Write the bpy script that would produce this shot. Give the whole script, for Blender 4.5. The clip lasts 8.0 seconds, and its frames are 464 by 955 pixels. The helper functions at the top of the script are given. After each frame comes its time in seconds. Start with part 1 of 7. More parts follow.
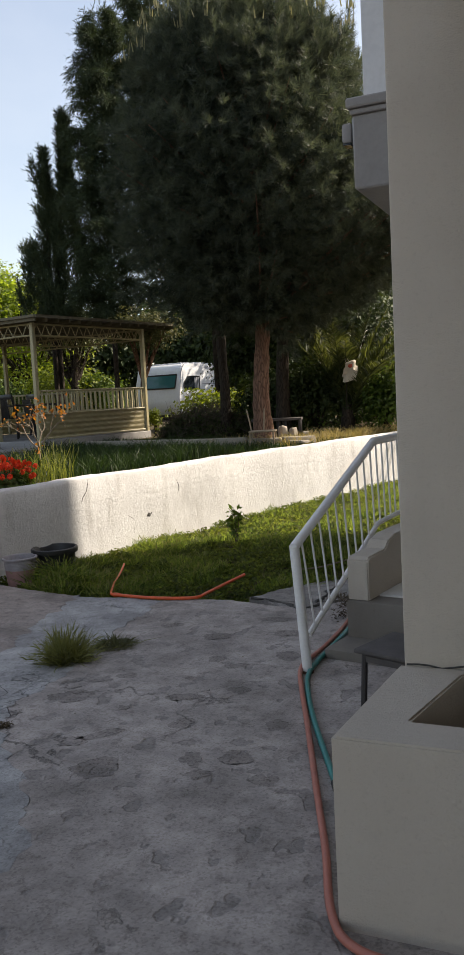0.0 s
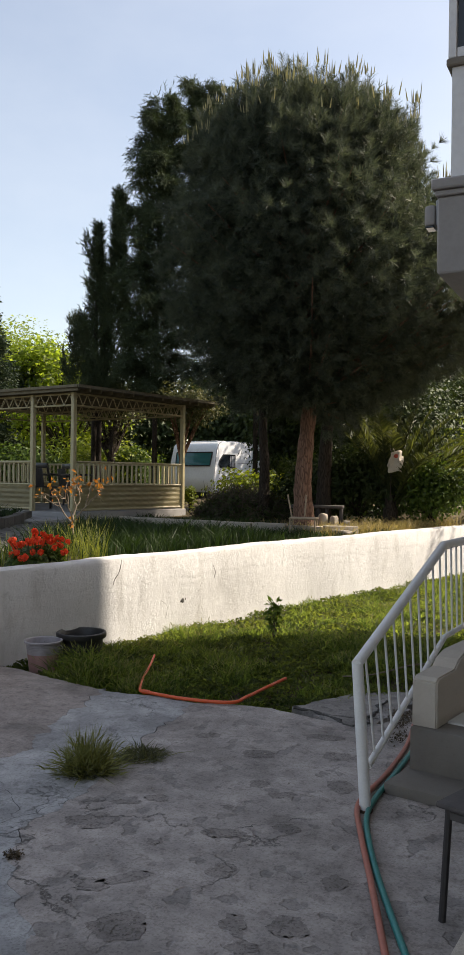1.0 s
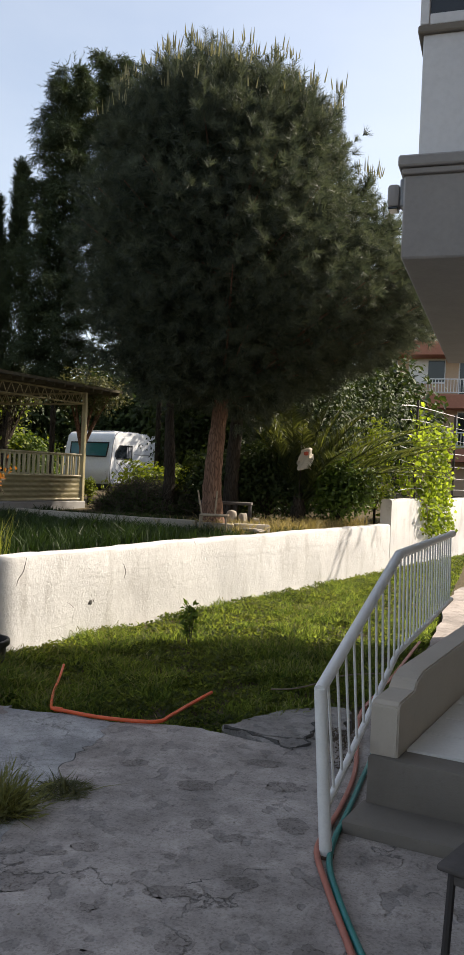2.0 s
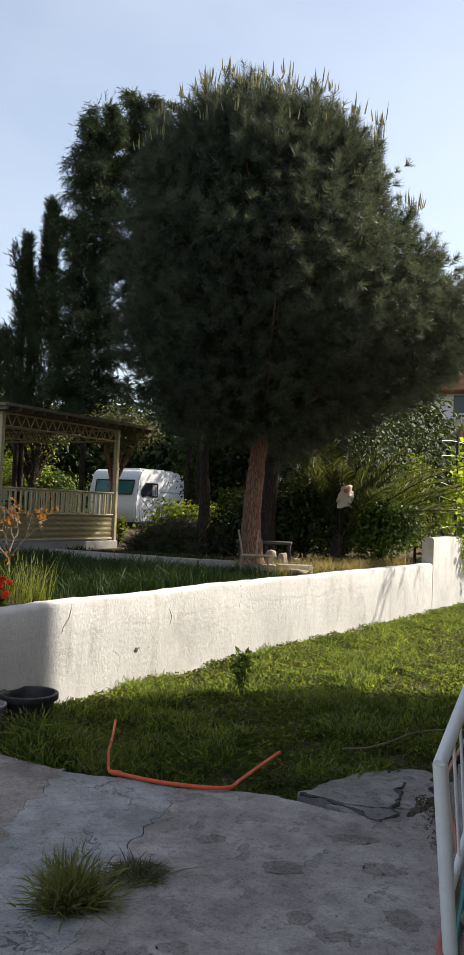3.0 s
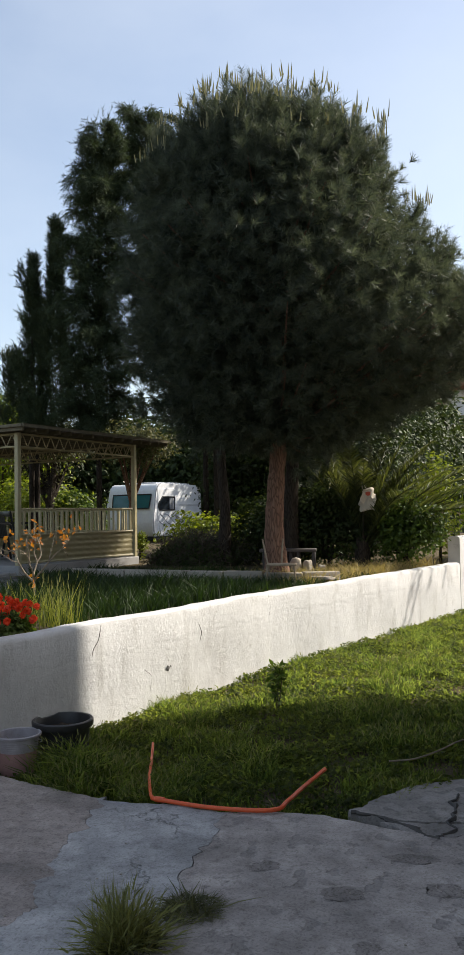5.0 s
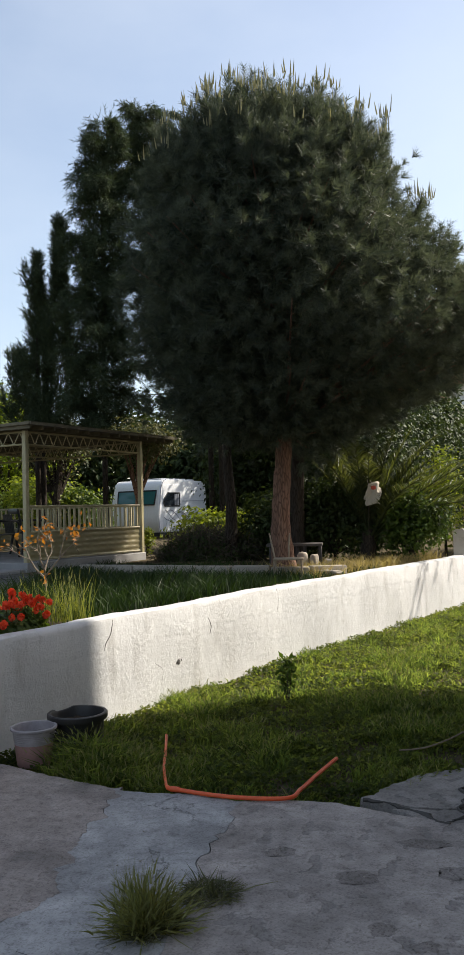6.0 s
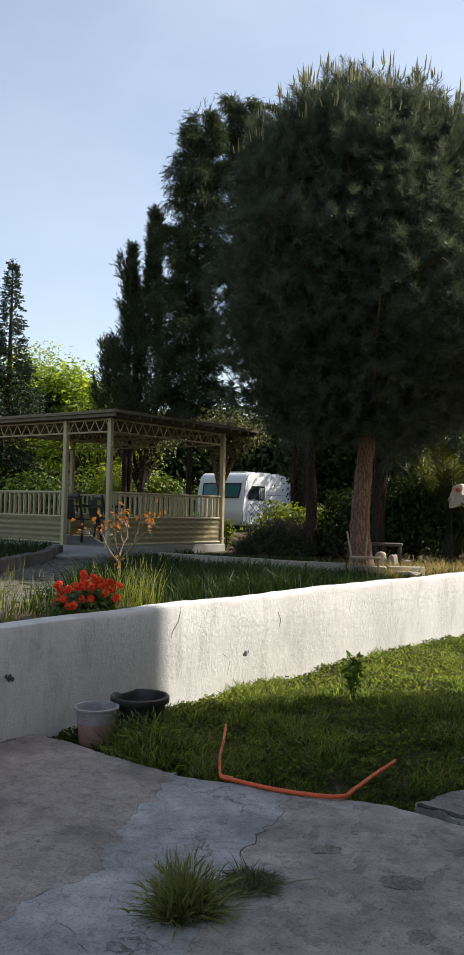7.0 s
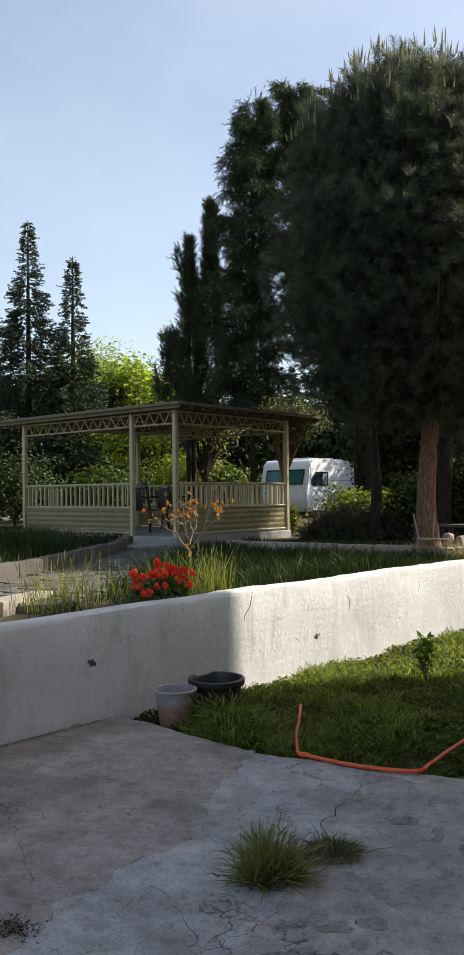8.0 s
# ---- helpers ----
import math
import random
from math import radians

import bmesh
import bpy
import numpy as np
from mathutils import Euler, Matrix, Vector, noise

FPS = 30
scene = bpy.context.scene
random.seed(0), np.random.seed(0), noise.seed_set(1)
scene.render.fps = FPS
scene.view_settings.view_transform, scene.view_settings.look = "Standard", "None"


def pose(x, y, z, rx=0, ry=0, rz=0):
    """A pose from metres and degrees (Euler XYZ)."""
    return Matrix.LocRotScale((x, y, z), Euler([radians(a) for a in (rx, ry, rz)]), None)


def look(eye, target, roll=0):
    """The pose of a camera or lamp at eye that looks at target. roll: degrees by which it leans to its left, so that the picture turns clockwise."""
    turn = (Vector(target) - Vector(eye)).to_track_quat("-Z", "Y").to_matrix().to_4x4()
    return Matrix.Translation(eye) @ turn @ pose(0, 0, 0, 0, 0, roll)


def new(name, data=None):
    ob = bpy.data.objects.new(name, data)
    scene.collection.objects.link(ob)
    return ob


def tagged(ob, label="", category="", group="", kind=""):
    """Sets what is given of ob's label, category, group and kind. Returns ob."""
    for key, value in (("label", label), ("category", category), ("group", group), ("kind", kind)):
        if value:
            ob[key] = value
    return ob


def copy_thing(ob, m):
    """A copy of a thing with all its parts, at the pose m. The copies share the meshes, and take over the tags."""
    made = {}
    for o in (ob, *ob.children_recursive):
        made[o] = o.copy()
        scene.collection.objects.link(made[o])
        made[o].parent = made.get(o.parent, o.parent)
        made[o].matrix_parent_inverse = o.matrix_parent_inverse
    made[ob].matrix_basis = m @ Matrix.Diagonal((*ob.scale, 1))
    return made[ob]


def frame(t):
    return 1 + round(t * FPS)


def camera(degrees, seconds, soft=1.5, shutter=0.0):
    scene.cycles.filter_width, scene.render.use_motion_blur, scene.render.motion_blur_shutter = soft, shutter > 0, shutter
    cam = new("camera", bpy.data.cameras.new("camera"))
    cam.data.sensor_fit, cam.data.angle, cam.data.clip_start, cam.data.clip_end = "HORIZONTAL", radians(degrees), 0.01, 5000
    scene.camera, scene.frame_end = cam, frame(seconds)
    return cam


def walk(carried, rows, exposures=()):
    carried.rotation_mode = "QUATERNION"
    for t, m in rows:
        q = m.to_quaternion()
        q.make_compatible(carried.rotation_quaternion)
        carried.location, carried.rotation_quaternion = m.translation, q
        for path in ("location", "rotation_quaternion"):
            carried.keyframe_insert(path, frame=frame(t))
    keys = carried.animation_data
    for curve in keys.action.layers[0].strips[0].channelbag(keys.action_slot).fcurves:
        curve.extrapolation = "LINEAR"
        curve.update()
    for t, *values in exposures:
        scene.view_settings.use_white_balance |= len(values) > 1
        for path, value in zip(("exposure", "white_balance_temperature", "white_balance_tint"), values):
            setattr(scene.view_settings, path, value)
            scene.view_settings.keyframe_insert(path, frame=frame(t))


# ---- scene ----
cam = camera(30.9, 8.0)
PATH = [
    (0, (0.95, -0.267, 1.553), (0.153, 1.557, 1.361), -3.0),
    (0.5, (0.748, -0.119, 1.568), (-0.129, 1.676, 1.475), -2.8),
    (1, (0.595, 0.115, 1.611), (-0.262, 1.922, 1.607), 0.7),
    (1.2, (0.514, 0.185, 1.597), (-0.263, 2.028, 1.59), 1.2),
    (2.3, (-0.034, 0.616, 1.647), (-0.639, 2.522, 1.633), 2.6),
    (2.5, (-0.117, 0.67, 1.657), (-0.777, 2.558, 1.644), 2.9),
    (3, (-0.331, 0.786, 1.644), (-0.986, 2.674, 1.715), 2.2),
    (3.5, (-0.446, 0.83, 1.684), (-1.143, 2.704, 1.754), 1.7),
    (4, (-0.477, 0.886, 1.69), (-1.273, 2.717, 1.809), 1.5),
    (4.5, (-0.463, 0.937, 1.67), (-1.161, 2.809, 1.774), -0.5),
    (6, (-0.479, 0.805, 1.658), (-1.173, 2.679, 1.739), -1.5),
    (6.5, (-0.426, 0.826, 1.665), (-1.204, 2.667, 1.744), -0.6),
    (7, (-0.366, 0.872, 1.636), (-1.254, 2.662, 1.706), 1.3),
    (7.5, (-0.333, 0.817, 1.658), (-1.356, 2.535, 1.716), 0.2),
    (8, (-0.325, 0.721, 1.628), (-1.344, 2.442, 1.668), -0.6),
]
walk(cam, [(t, look(eye, target, roll)) for t, eye, target, roll in PATH], [(0, 0.66, 7750, 13), (2.5, 0.64, 7550, 12), (4.0, 0.53, 7150, 10.5), (8.0, 0.60, 7200, 10.5)])

# ---- world, sun ----
SUN_AZ = Vector((0.73, 0.68, 0)).normalized()      # horizontal direction towards the sun
SUN_EL = radians(41)
world = bpy.data.worlds.new("sky")
scene.world = world
world.use_nodes = True
wn = world.node_tree.nodes
sky = wn.new("ShaderNodeTexSky")
sky.sky_type = "NISHITA"
sky.sun_disc = False
sky.sun_elevation = SUN_EL
sky.sun_rotation = math.atan2(SUN_AZ.x, SUN_AZ.y)
sky.altitude, sky.air_density, sky.dust_density, sky.ozone_density = 200, 1.0, 1.6, 1.0
wn["Background"].inputs["Strength"].default_value = 0.15
wl = world.node_tree.links
# thin high cloud, spread over the whole sky
wc = wn.new("ShaderNodeTexCoord")
wm = wn.new("ShaderNodeMapping")
wm.inputs["Scale"].default_value = (1.1, 1.1, 2.2)
wt = wn.new("ShaderNodeTexNoise")
wt.inputs["Scale"].default_value, wt.inputs["Detail"].default_value, wt.inputs["Roughness"].default_value = 1.6, 6, 0.55
wr = wn.new("ShaderNodeMapRange")
wr.inputs["From Min"].default_value, wr.inputs["From Max"].default_value = 0.38, 0.72
wr.inputs["To Min"].default_value, wr.inputs["To Max"].default_value = 0.10, 0.36
wx = wn.new("ShaderNodeMix")
wx.data_type = "RGBA"
wx.inputs[7].default_value = (4.3, 4.95, 5.9, 1)
wl.new(wc.outputs["Generated"], wm.inputs["Vector"])
wl.new(wm.outputs[0], wt.inputs["Vector"])
wl.new(wt.outputs[0], wr.inputs["Value"])
wl.new(wr.outputs[0], wx.inputs[0])
wl.new(sky.outputs[0], wx.inputs[6])
wl.new(wx.outputs[2], wn["Background"].inputs["Color"])
sun_data = bpy.data.lights.new("sun", "SUN")
sun_data.energy, sun_data.angle, sun_data.color = 5.0, radians(1.0), (1.0, 0.975, 0.93)
sun = new("sun", sun_data)
sun.matrix_world = look((0, 0, 30), Vector((0, 0, 30)) - (SUN_AZ * math.cos(SUN_EL) + Vector((0, 0, math.sin(SUN_EL)))))

# ---- materials ----
def material(name, rough=0.8, metal=0.0, spec=0.5):
    m = bpy.data.materials.new(name)
    m.use_nodes = True
    b = m.node_tree.nodes["Principled BSDF"]
    b.inputs["Roughness"].default_value, b.inputs["Metallic"].default_value = rough, metal
    b.inputs["Specular IOR Level"].default_value = spec
    return m, m.node_tree.nodes, m.node_tree.links, b


def tex(nodes, links, scale, detail=6.0, rough=0.6, vec=None, kind="ShaderNodeTexNoise"):
    t = nodes.new(kind)
    t.inputs["Scale"].default_value = scale
    if kind == "ShaderNodeTexNoise":
        t.inputs["Detail"].default_value, t.inputs["Roughness"].default_value = detail, rough
    if vec is None:
        g = nodes.new("ShaderNodeNewGeometry")
        vec = g.outputs["Position"]
    links.new(vec, t.inputs["Vector"])
    return t


def ramp(nodes, links, source, stops):
    r = nodes.new("ShaderNodeValToRGB")
    while len(r.color_ramp.elements) < len(stops):
        r.color_ramp.elements.new(0.5)
    for e, (p, c) in zip(r.color_ramp.elements, stops):
        e.position = p
        e.color = (*c, 1) if len(c) == 3 else c
    links.new(source, r.inputs["Fac"])
    return r


def mixed(nodes, links, fac, a, b, how="MIX"):
    m = nodes.new("ShaderNodeMix")
    m.data_type, m.blend_type = "RGBA", how
    for sock, v in ((m.inputs[0], fac), (m.inputs[6], a), (m.inputs[7], b)):
        if hasattr(v, "is_output"):
            links.new(v, sock)
        elif isinstance(v, (int, float)):
            sock.default_value = v
        else:
            sock.default_value = (*v, 1)
    return m.outputs[2]


def bumped(nodes, links, bsdf, height, strength=0.5, distance=0.01, prior=None):
    b = nodes.new("ShaderNodeBump")
    b.inputs["Strength"].default_value, b.inputs["Distance"].default_value = strength, distance
    links.new(height, b.inputs["Height"])
    if prior is not None:
        links.new(prior, b.inputs["Normal"])
    links.new(b.outputs[0], bsdf.inputs["Normal"])
    return b.outputs[0]


def plain(name, colour, rough=0.6, metal=0.0, vary=0.12, scale=9.0, bump=0.15, spec=0.5):
    """Painted, plastic or metal surface with slight wear."""
    m, n, l, b = material(name, rough, metal, spec)
    t = tex(n, l, scale, 8)
    t2 = tex(n, l, scale * 7, 4)
    lo, hi = [c * (1 - vary) for c in colour], [min(1, c * (1 + vary)) for c in colour]
    r = ramp(n, l, t.outputs[0], [(0.3, lo), (0.7, hi)])
    c = mixed(n, l, 0.25, r.outputs[0], ramp(n, l, t2.outputs[0], [(0.35, [c * 0.75 for c in colour]), (0.6, colour)]).outputs[0])
    l.new(c, b.inputs["Base Color"])
    if bump:
        bumped(n, l, b, t2.outputs[0], bump, 0.004)
    return m


def leafy(name, dark, light, rough=0.6, trans=0.35, patch_scale=0.9, per=0.6, glow=(1.25, 1.2, 0.6)):
    """Foliage: each leaf or needle island varies; light comes through."""
    m, n, l, b = material(name, rough, 0, 0.3)
    g = n.new("ShaderNodeNewGeometry")
    t = tex(n, l, patch_scale, 3)
    both = n.new("ShaderNodeMath")
    both.operation = "MULTIPLY_ADD"
    l.new(g.outputs["Random Per Island"], both.inputs[0])
    both.inputs[1].default_value = per
    shift = n.new("ShaderNodeMath")
    shift.operation = "MULTIPLY_ADD"
    l.new(t.outputs[0], shift.inputs[0])
    shift.inputs[1].default_value, shift.inputs[2].default_value = 1.5 - per, -0.25 - 0.5 * (0.6 - per)
    l.new(shift.outputs[0], both.inputs[2])
    r = ramp(n, l, both.outputs[0], [(0.1, dark), (0.9, light)])
    l.new(r.outputs[0], b.inputs["Base Color"])
    tr = n.new("ShaderNodeBsdfTranslucent")
    l.new(mixed(n, l, 1.0, r.outputs[0], glow, "MULTIPLY"), tr.inputs["Color"])
    mx = n.new("ShaderNodeMixShader")
    mx.inputs[0].default_value = trans
    l.new(b.outputs[0], mx.inputs[1])
    l.new(tr.outputs[0], mx.inputs[2])
    l.new(mx.outputs[0], n["Material Output"].inputs["Surface"])
    return m


def concrete(name, lo, hi, stain=(0.13, 0.122, 0.116), flakes=0.55, cracks=0.5, pebble=0.45):
    m, n, l, b = material(name, 0.85, 0, 0.3)
    big, mid, fine = tex(n, l, 0.9, 6, 0.6), tex(n, l, 5.0, 9, 0.68), tex(n, l, 70, 6, 0.7)
    base = ramp(n, l, big.outputs[0], [(0.34, lo), (0.66, hi)]).outputs[0]
    base = mixed(n, l, 0.6, base, ramp(n, l, mid.outputs[0], [(0.28, [c * 0.5 for c in lo]), (0.48, lo), (0.72, [c * 1.25 for c in hi])]).outputs[0])
    # broad damp and dirt stains with soft rims
    damp = ramp(n, l, tex(n, l, 1.5, 8, 0.66).outputs[0], [(0.46, (0, 0, 0)), (0.62, (1, 1, 1))]).outputs[0]
    base = mixed(n, l, mixed(n, l, 1.0, damp, (0.6, 0.6, 0.6), "MULTIPLY"), base, [c * 0.45 for c in lo])
    # flakes where the top coat has come off, longer than wide
    g = n.new("ShaderNodeNewGeometry")
    mp = n.new("ShaderNodeMapping")
    mp.inputs["Rotation"].default_value = (0, 0, 0.4)
    mp.inputs["Scale"].default_value = (7.5, 6.0, 4)
    l.new(g.outputs["Position"], mp.inputs["Vector"])
    flake = ramp(n, l, tex(n, l, 1.0, 3, 0.45, mp.outputs[0]).outputs[0], [(0.60, (0, 0, 0)), (0.63, (1, 1, 1))]).outputs[0]
    base = mixed(n, l, mixed(n, l, 1.0, flake, (flakes,) * 3, "MULTIPLY"), base, stain)
    # hairline cracks, broken up
    warp = n.new("ShaderNodeVectorMath")
    warp.operation = "MULTIPLY_ADD"
    l.new(tex(n, l, 2.6, 7, 0.65).outputs[1], warp.inputs[0])
    warp.inputs[1].default_value = (0.8, 0.8, 0.8)
    l.new(g.outputs["Position"], warp.inputs[2])
    v = tex(n, l, 0.42, vec=warp.outputs[0], kind="ShaderNodeTexVoronoi")
    v.feature = "DISTANCE_TO_EDGE"
    line = ramp(n, l, v.outputs["Distance"], [(0.0, (1, 1, 1)), (0.0035, (0, 0, 0))]).outputs[0]
    some = ramp(n, l, tex(n, l, 0.8, 3).outputs[0], [(0.48, (0, 0, 0)), (0.56, (1, 1, 1))]).outputs[0]
    crack = mixed(n, l, 1.0, line, some, "MULTIPLY")
    base = mixed(n, l, mixed(n, l, 1.0, crack, (cracks,) * 3, "MULTIPLY"), base, (0.05, 0.048, 0.045))
    speck = ramp(n, l, fine.outputs[0], [(0.3, (0.66, 0.66, 0.66)), (0.58, (1, 1, 1))]).outputs[0]
    base = mixed(n, l, 0.55, base, speck, "MULTIPLY")
    # worn-out grains of sand and gravel, dark and pale
    gv = tex(n, l, 120, kind="ShaderNodeTexVoronoi")
    grit = ramp(n, l, gv.outputs["Color"], [(0.15, (0.45, 0.44, 0.43)), (0.4, (1, 1, 1)), (0.8, (1, 1, 1)), (0.95, (1.0, 1.0, 1.0))]).outputs[0]
    base = mixed(n, l, pebble, base, grit, "MULTIPLY")
    dirt = ramp(n, l, tex(n, l, 14, 8, 0.75).outputs[0], [(0.52, (1, 1, 1)), (0.68, (0.45, 0.43, 0.42))]).outputs[0]
    base = mixed(n, l, 0.75, base, dirt, "MULTIPLY")
    l.new(base, b.inputs["Base Color"])
    l.new(ramp(n, l, mid.outputs[0], [(0.3, (0.7, 0.7, 0.7)), (0.7, (0.95, 0.95, 0.95))]).outputs[0], b.inputs["Roughness"])
    n0 = bumped(n, l, b, mid.outputs[0], 0.3, 0.012)
    n1 = bumped(n, l, b, fine.outputs[0], 0.4, 0.004, n0)
    n2 = bumped(n, l, b, flake, 0.7, -0.006, n1)
    bumped(n, l, b, crack, 0.8, -0.012, n2)
    return m


def plaster(name, lo, hi, grain=26.0, depth=0.02, stain=(0.32, 0.30, 0.25), streak=0.35, coat=None):
    """Rough thrown or rolled plaster with dirt streaks; coat: height at which an upper coat ends."""
    m, n, l, b = material(name, 0.9, 0, 0.25)
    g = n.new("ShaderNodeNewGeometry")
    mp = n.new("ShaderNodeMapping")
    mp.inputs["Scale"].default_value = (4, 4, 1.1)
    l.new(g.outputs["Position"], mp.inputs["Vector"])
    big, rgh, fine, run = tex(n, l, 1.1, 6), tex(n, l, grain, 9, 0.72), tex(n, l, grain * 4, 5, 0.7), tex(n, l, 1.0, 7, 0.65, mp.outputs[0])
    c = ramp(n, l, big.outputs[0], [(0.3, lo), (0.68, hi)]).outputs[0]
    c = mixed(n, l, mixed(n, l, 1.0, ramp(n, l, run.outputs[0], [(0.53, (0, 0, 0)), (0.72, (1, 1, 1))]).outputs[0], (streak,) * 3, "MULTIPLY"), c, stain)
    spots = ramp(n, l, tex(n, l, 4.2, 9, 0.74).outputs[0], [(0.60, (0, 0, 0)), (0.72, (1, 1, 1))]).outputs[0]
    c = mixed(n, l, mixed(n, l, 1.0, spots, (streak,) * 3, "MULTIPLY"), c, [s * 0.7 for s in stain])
    pits = ramp(n, l, rgh.outputs[0], [(0.30, (0.78, 0.77, 0.75)), (0.46, (1, 1, 1))]).outputs[0]
    c = mixed(n, l, 0.4, c, pits, "MULTIPLY")
    l.new(c, b.inputs["Base Color"])
    hgt = rgh.outputs[0]
    mild = tex(n, l, 2.3, 4)
    var = n.new("ShaderNodeMath")
    var.operation = "MULTIPLY"
    l.new(hgt, var.inputs[0])
    l.new(ramp(n, l, mild.outputs[0], [(0.32, (0.25, 0.25, 0.25)), (0.6, (1, 1, 1))]).outputs[0], var.inputs[1])
    n1 = bumped(n, l, b, var.outputs[0], 0.5, depth)
    if coat is not None:
        sep = n.new("ShaderNodeSeparateXYZ")
        l.new(g.outputs["Position"], sep.inputs[0])
        edge = n.new("ShaderNodeMath")
        edge.operation = "MULTIPLY_ADD"
        l.new(tex(n, l, 2.0, 7, 0.65).outputs[0], edge.inputs[0])
        edge.inputs[1].default_value = 0.3
        l.new(sep.outputs[2], edge.inputs[2])
        n1 = bumped(n, l, b, ramp(n, l, edge.outputs[0], [(coat + 0.14, (0, 0, 0)), (coat + 0.17, (1, 1, 1))]).outputs[0], 0.35, 0.005, n1)
    bumped(n, l, b, fine.outputs[0], 0.35, 0.004, n1)
    return m


def bark(name, lo, hi):
    m, n, l, b = material(name, 0.95, 0, 0.2)
    g = n.new("ShaderNodeNewGeometry")
    mp = n.new("ShaderNodeMapping")
    mp.inputs["Scale"].default_value = (1, 1, 0.16)
    l.new(g.outputs["Position"], mp.inputs["Vector"])
    v = tex(n, l, 34, vec=mp.outputs[0], kind="ShaderNodeTexVoronoi")
    v.feature = "DISTANCE_TO_EDGE"
    t = tex(n, l, 9, 8, 0.7, mp.outputs[0])
    c = mixed(n, l, ramp(n, l, v.outputs[0], [(0.0, (1, 1, 1)), (0.16, (0, 0, 0))]).outputs[0], ramp(n, l, t.outputs[0], [(0.3, lo), (0.7, hi)]).outputs[0], [c * 0.62 for c in lo])
    l.new(c, b.inputs["Base Color"])
    n1 = bumped(n, l, b, v.outputs[0], 0.9, 0.03)
    bumped(n, l, b, t.outputs[0], 0.5, 0.01, n1)
    return m


def soil(name, lo, hi):
    m, n, l, b = material(name, 1.0, 0, 0.1)
    c = ramp(n, l, tex(n, l, 1.7, 8, 0.65).outputs[0], [(0.3, lo), (0.7, hi)]).outputs[0]
    f = tex(n, l, 34, 6, 0.7)
    c = mixed(n, l, 0.6, c, ramp(n, l, f.outputs[0], [(0.3, [x * 0.5 for x in lo]), (0.75, [x * 1.3 for x in hi])]).outputs[0])
    l.new(c, b.inputs["Base Color"])
    bumped(n, l, b, f.outputs[0], 0.9, 0.03)
    return m


M_PAVE = concrete("weathered_concrete", (0.37, 0.325, 0.296), (0.50, 0.444, 0.41), flakes=0.4)
M_PAVE_OLD = concrete("old_brownish_concrete", (0.32, 0.272, 0.243), (0.45, 0.39, 0.35), flakes=0.2, cracks=0.6, pebble=0.5)
M_PAVE_NEW = concrete("smooth_bluish_concrete", (0.36, 0.352, 0.345), (0.49, 0.478, 0.47), flakes=0.12, cracks=0.4)
M_SLAB = concrete("broken_concrete", (0.27, 0.245, 0.225), (0.37, 0.34, 0.315))
M_SCAR = concrete("bare_flaked_concrete", (0.26, 0.226, 0.205), (0.35, 0.307, 0.28), flakes=0.1, cracks=0.2, pebble=0.75)
# kerb and path bed: shade over the path is put into this dark grey
M_KERB = plaster("shaded_kerb_concrete", (0.07, 0.064, 0.056), (0.12, 0.107, 0.094), 40, 0.01)
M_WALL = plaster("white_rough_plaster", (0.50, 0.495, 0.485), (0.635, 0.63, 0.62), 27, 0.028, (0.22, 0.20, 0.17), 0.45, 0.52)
M_HOUSE = plaster("cream_textured_plaster", (0.52, 0.455, 0.385), (0.585, 0.52, 0.445), 48, 0.018, (0.34, 0.31, 0.27), 0.12)
M_STEP = plaster("bare_cement", (0.15, 0.132, 0.113), (0.21, 0.187, 0.162), 45, 0.008, (0.25, 0.22, 0.18), 0.4)
M_TILE = plain("white_floor_tile", (0.70, 0.69, 0.66), 0.35, 0, 0.06)
M_BALC = plain("grey_balcony_paint", (0.29, 0.275, 0.27), 0.8, 0, 0.08, 5)
M_PANEL = plain("white_enclosure_panel", (0.66, 0.66, 0.68), 0.45, 0, 0.04, 4, 0.05)
M_RAIL = plain("chipped_white_enamel", (0.74, 0.73, 0.71), 0.38, 0, 0.06, 14)
M_RUST = plain("rust_brown", (0.12, 0.07, 0.05), 0.9)
M_GAZ = plain("cream_painted_steel", (0.40, 0.345, 0.20), 0.5, 0, 0.12, 6)
M_ROOF = plain("brown_roof_panel", (0.14, 0.12, 0.085), 0.8, 0, 0.3, 3)
M_LATH = plain("old_lath", (0.15, 0.13, 0.085), 0.9, 0, 0.3, 12)
M_FLOOR = plaster("grey_screed", (0.25, 0.243, 0.235), (0.34, 0.33, 0.32), 30, 0.006)
M_VAN = plain("white_caravan_shell", (0.78, 0.79, 0.80), 0.25, 0, 0.03, 2, 0.02)
M_VANTRIM = plain("grey_trim", (0.25, 0.26, 0.28), 0.4)
M_GLASS_TEAL = plain("tinted_acrylic", (0.03, 0.14, 0.15), 0.06, 0, 0.05, 2, 0)
M_GLASS_DARK = plain("dark_glass", (0.015, 0.02, 0.025), 0.05, 0, 0.05, 2, 0)
M_RUBBER = plain("black_rubber", (0.02, 0.02, 0.02), 0.8)
M_BLACKPOT = plain("black_plastic", (0.028, 0.027, 0.027), 0.45, 0, 0.2, 12)
M_WHITEPOT = plain("dirty_white_plastic", (0.33, 0.305, 0.32), 0.5, 0, 0.2, 16)
M_PINKPOT = plain("pinkish_mud_film", (0.34, 0.19, 0.17), 0.7, 0, 0.2, 16)
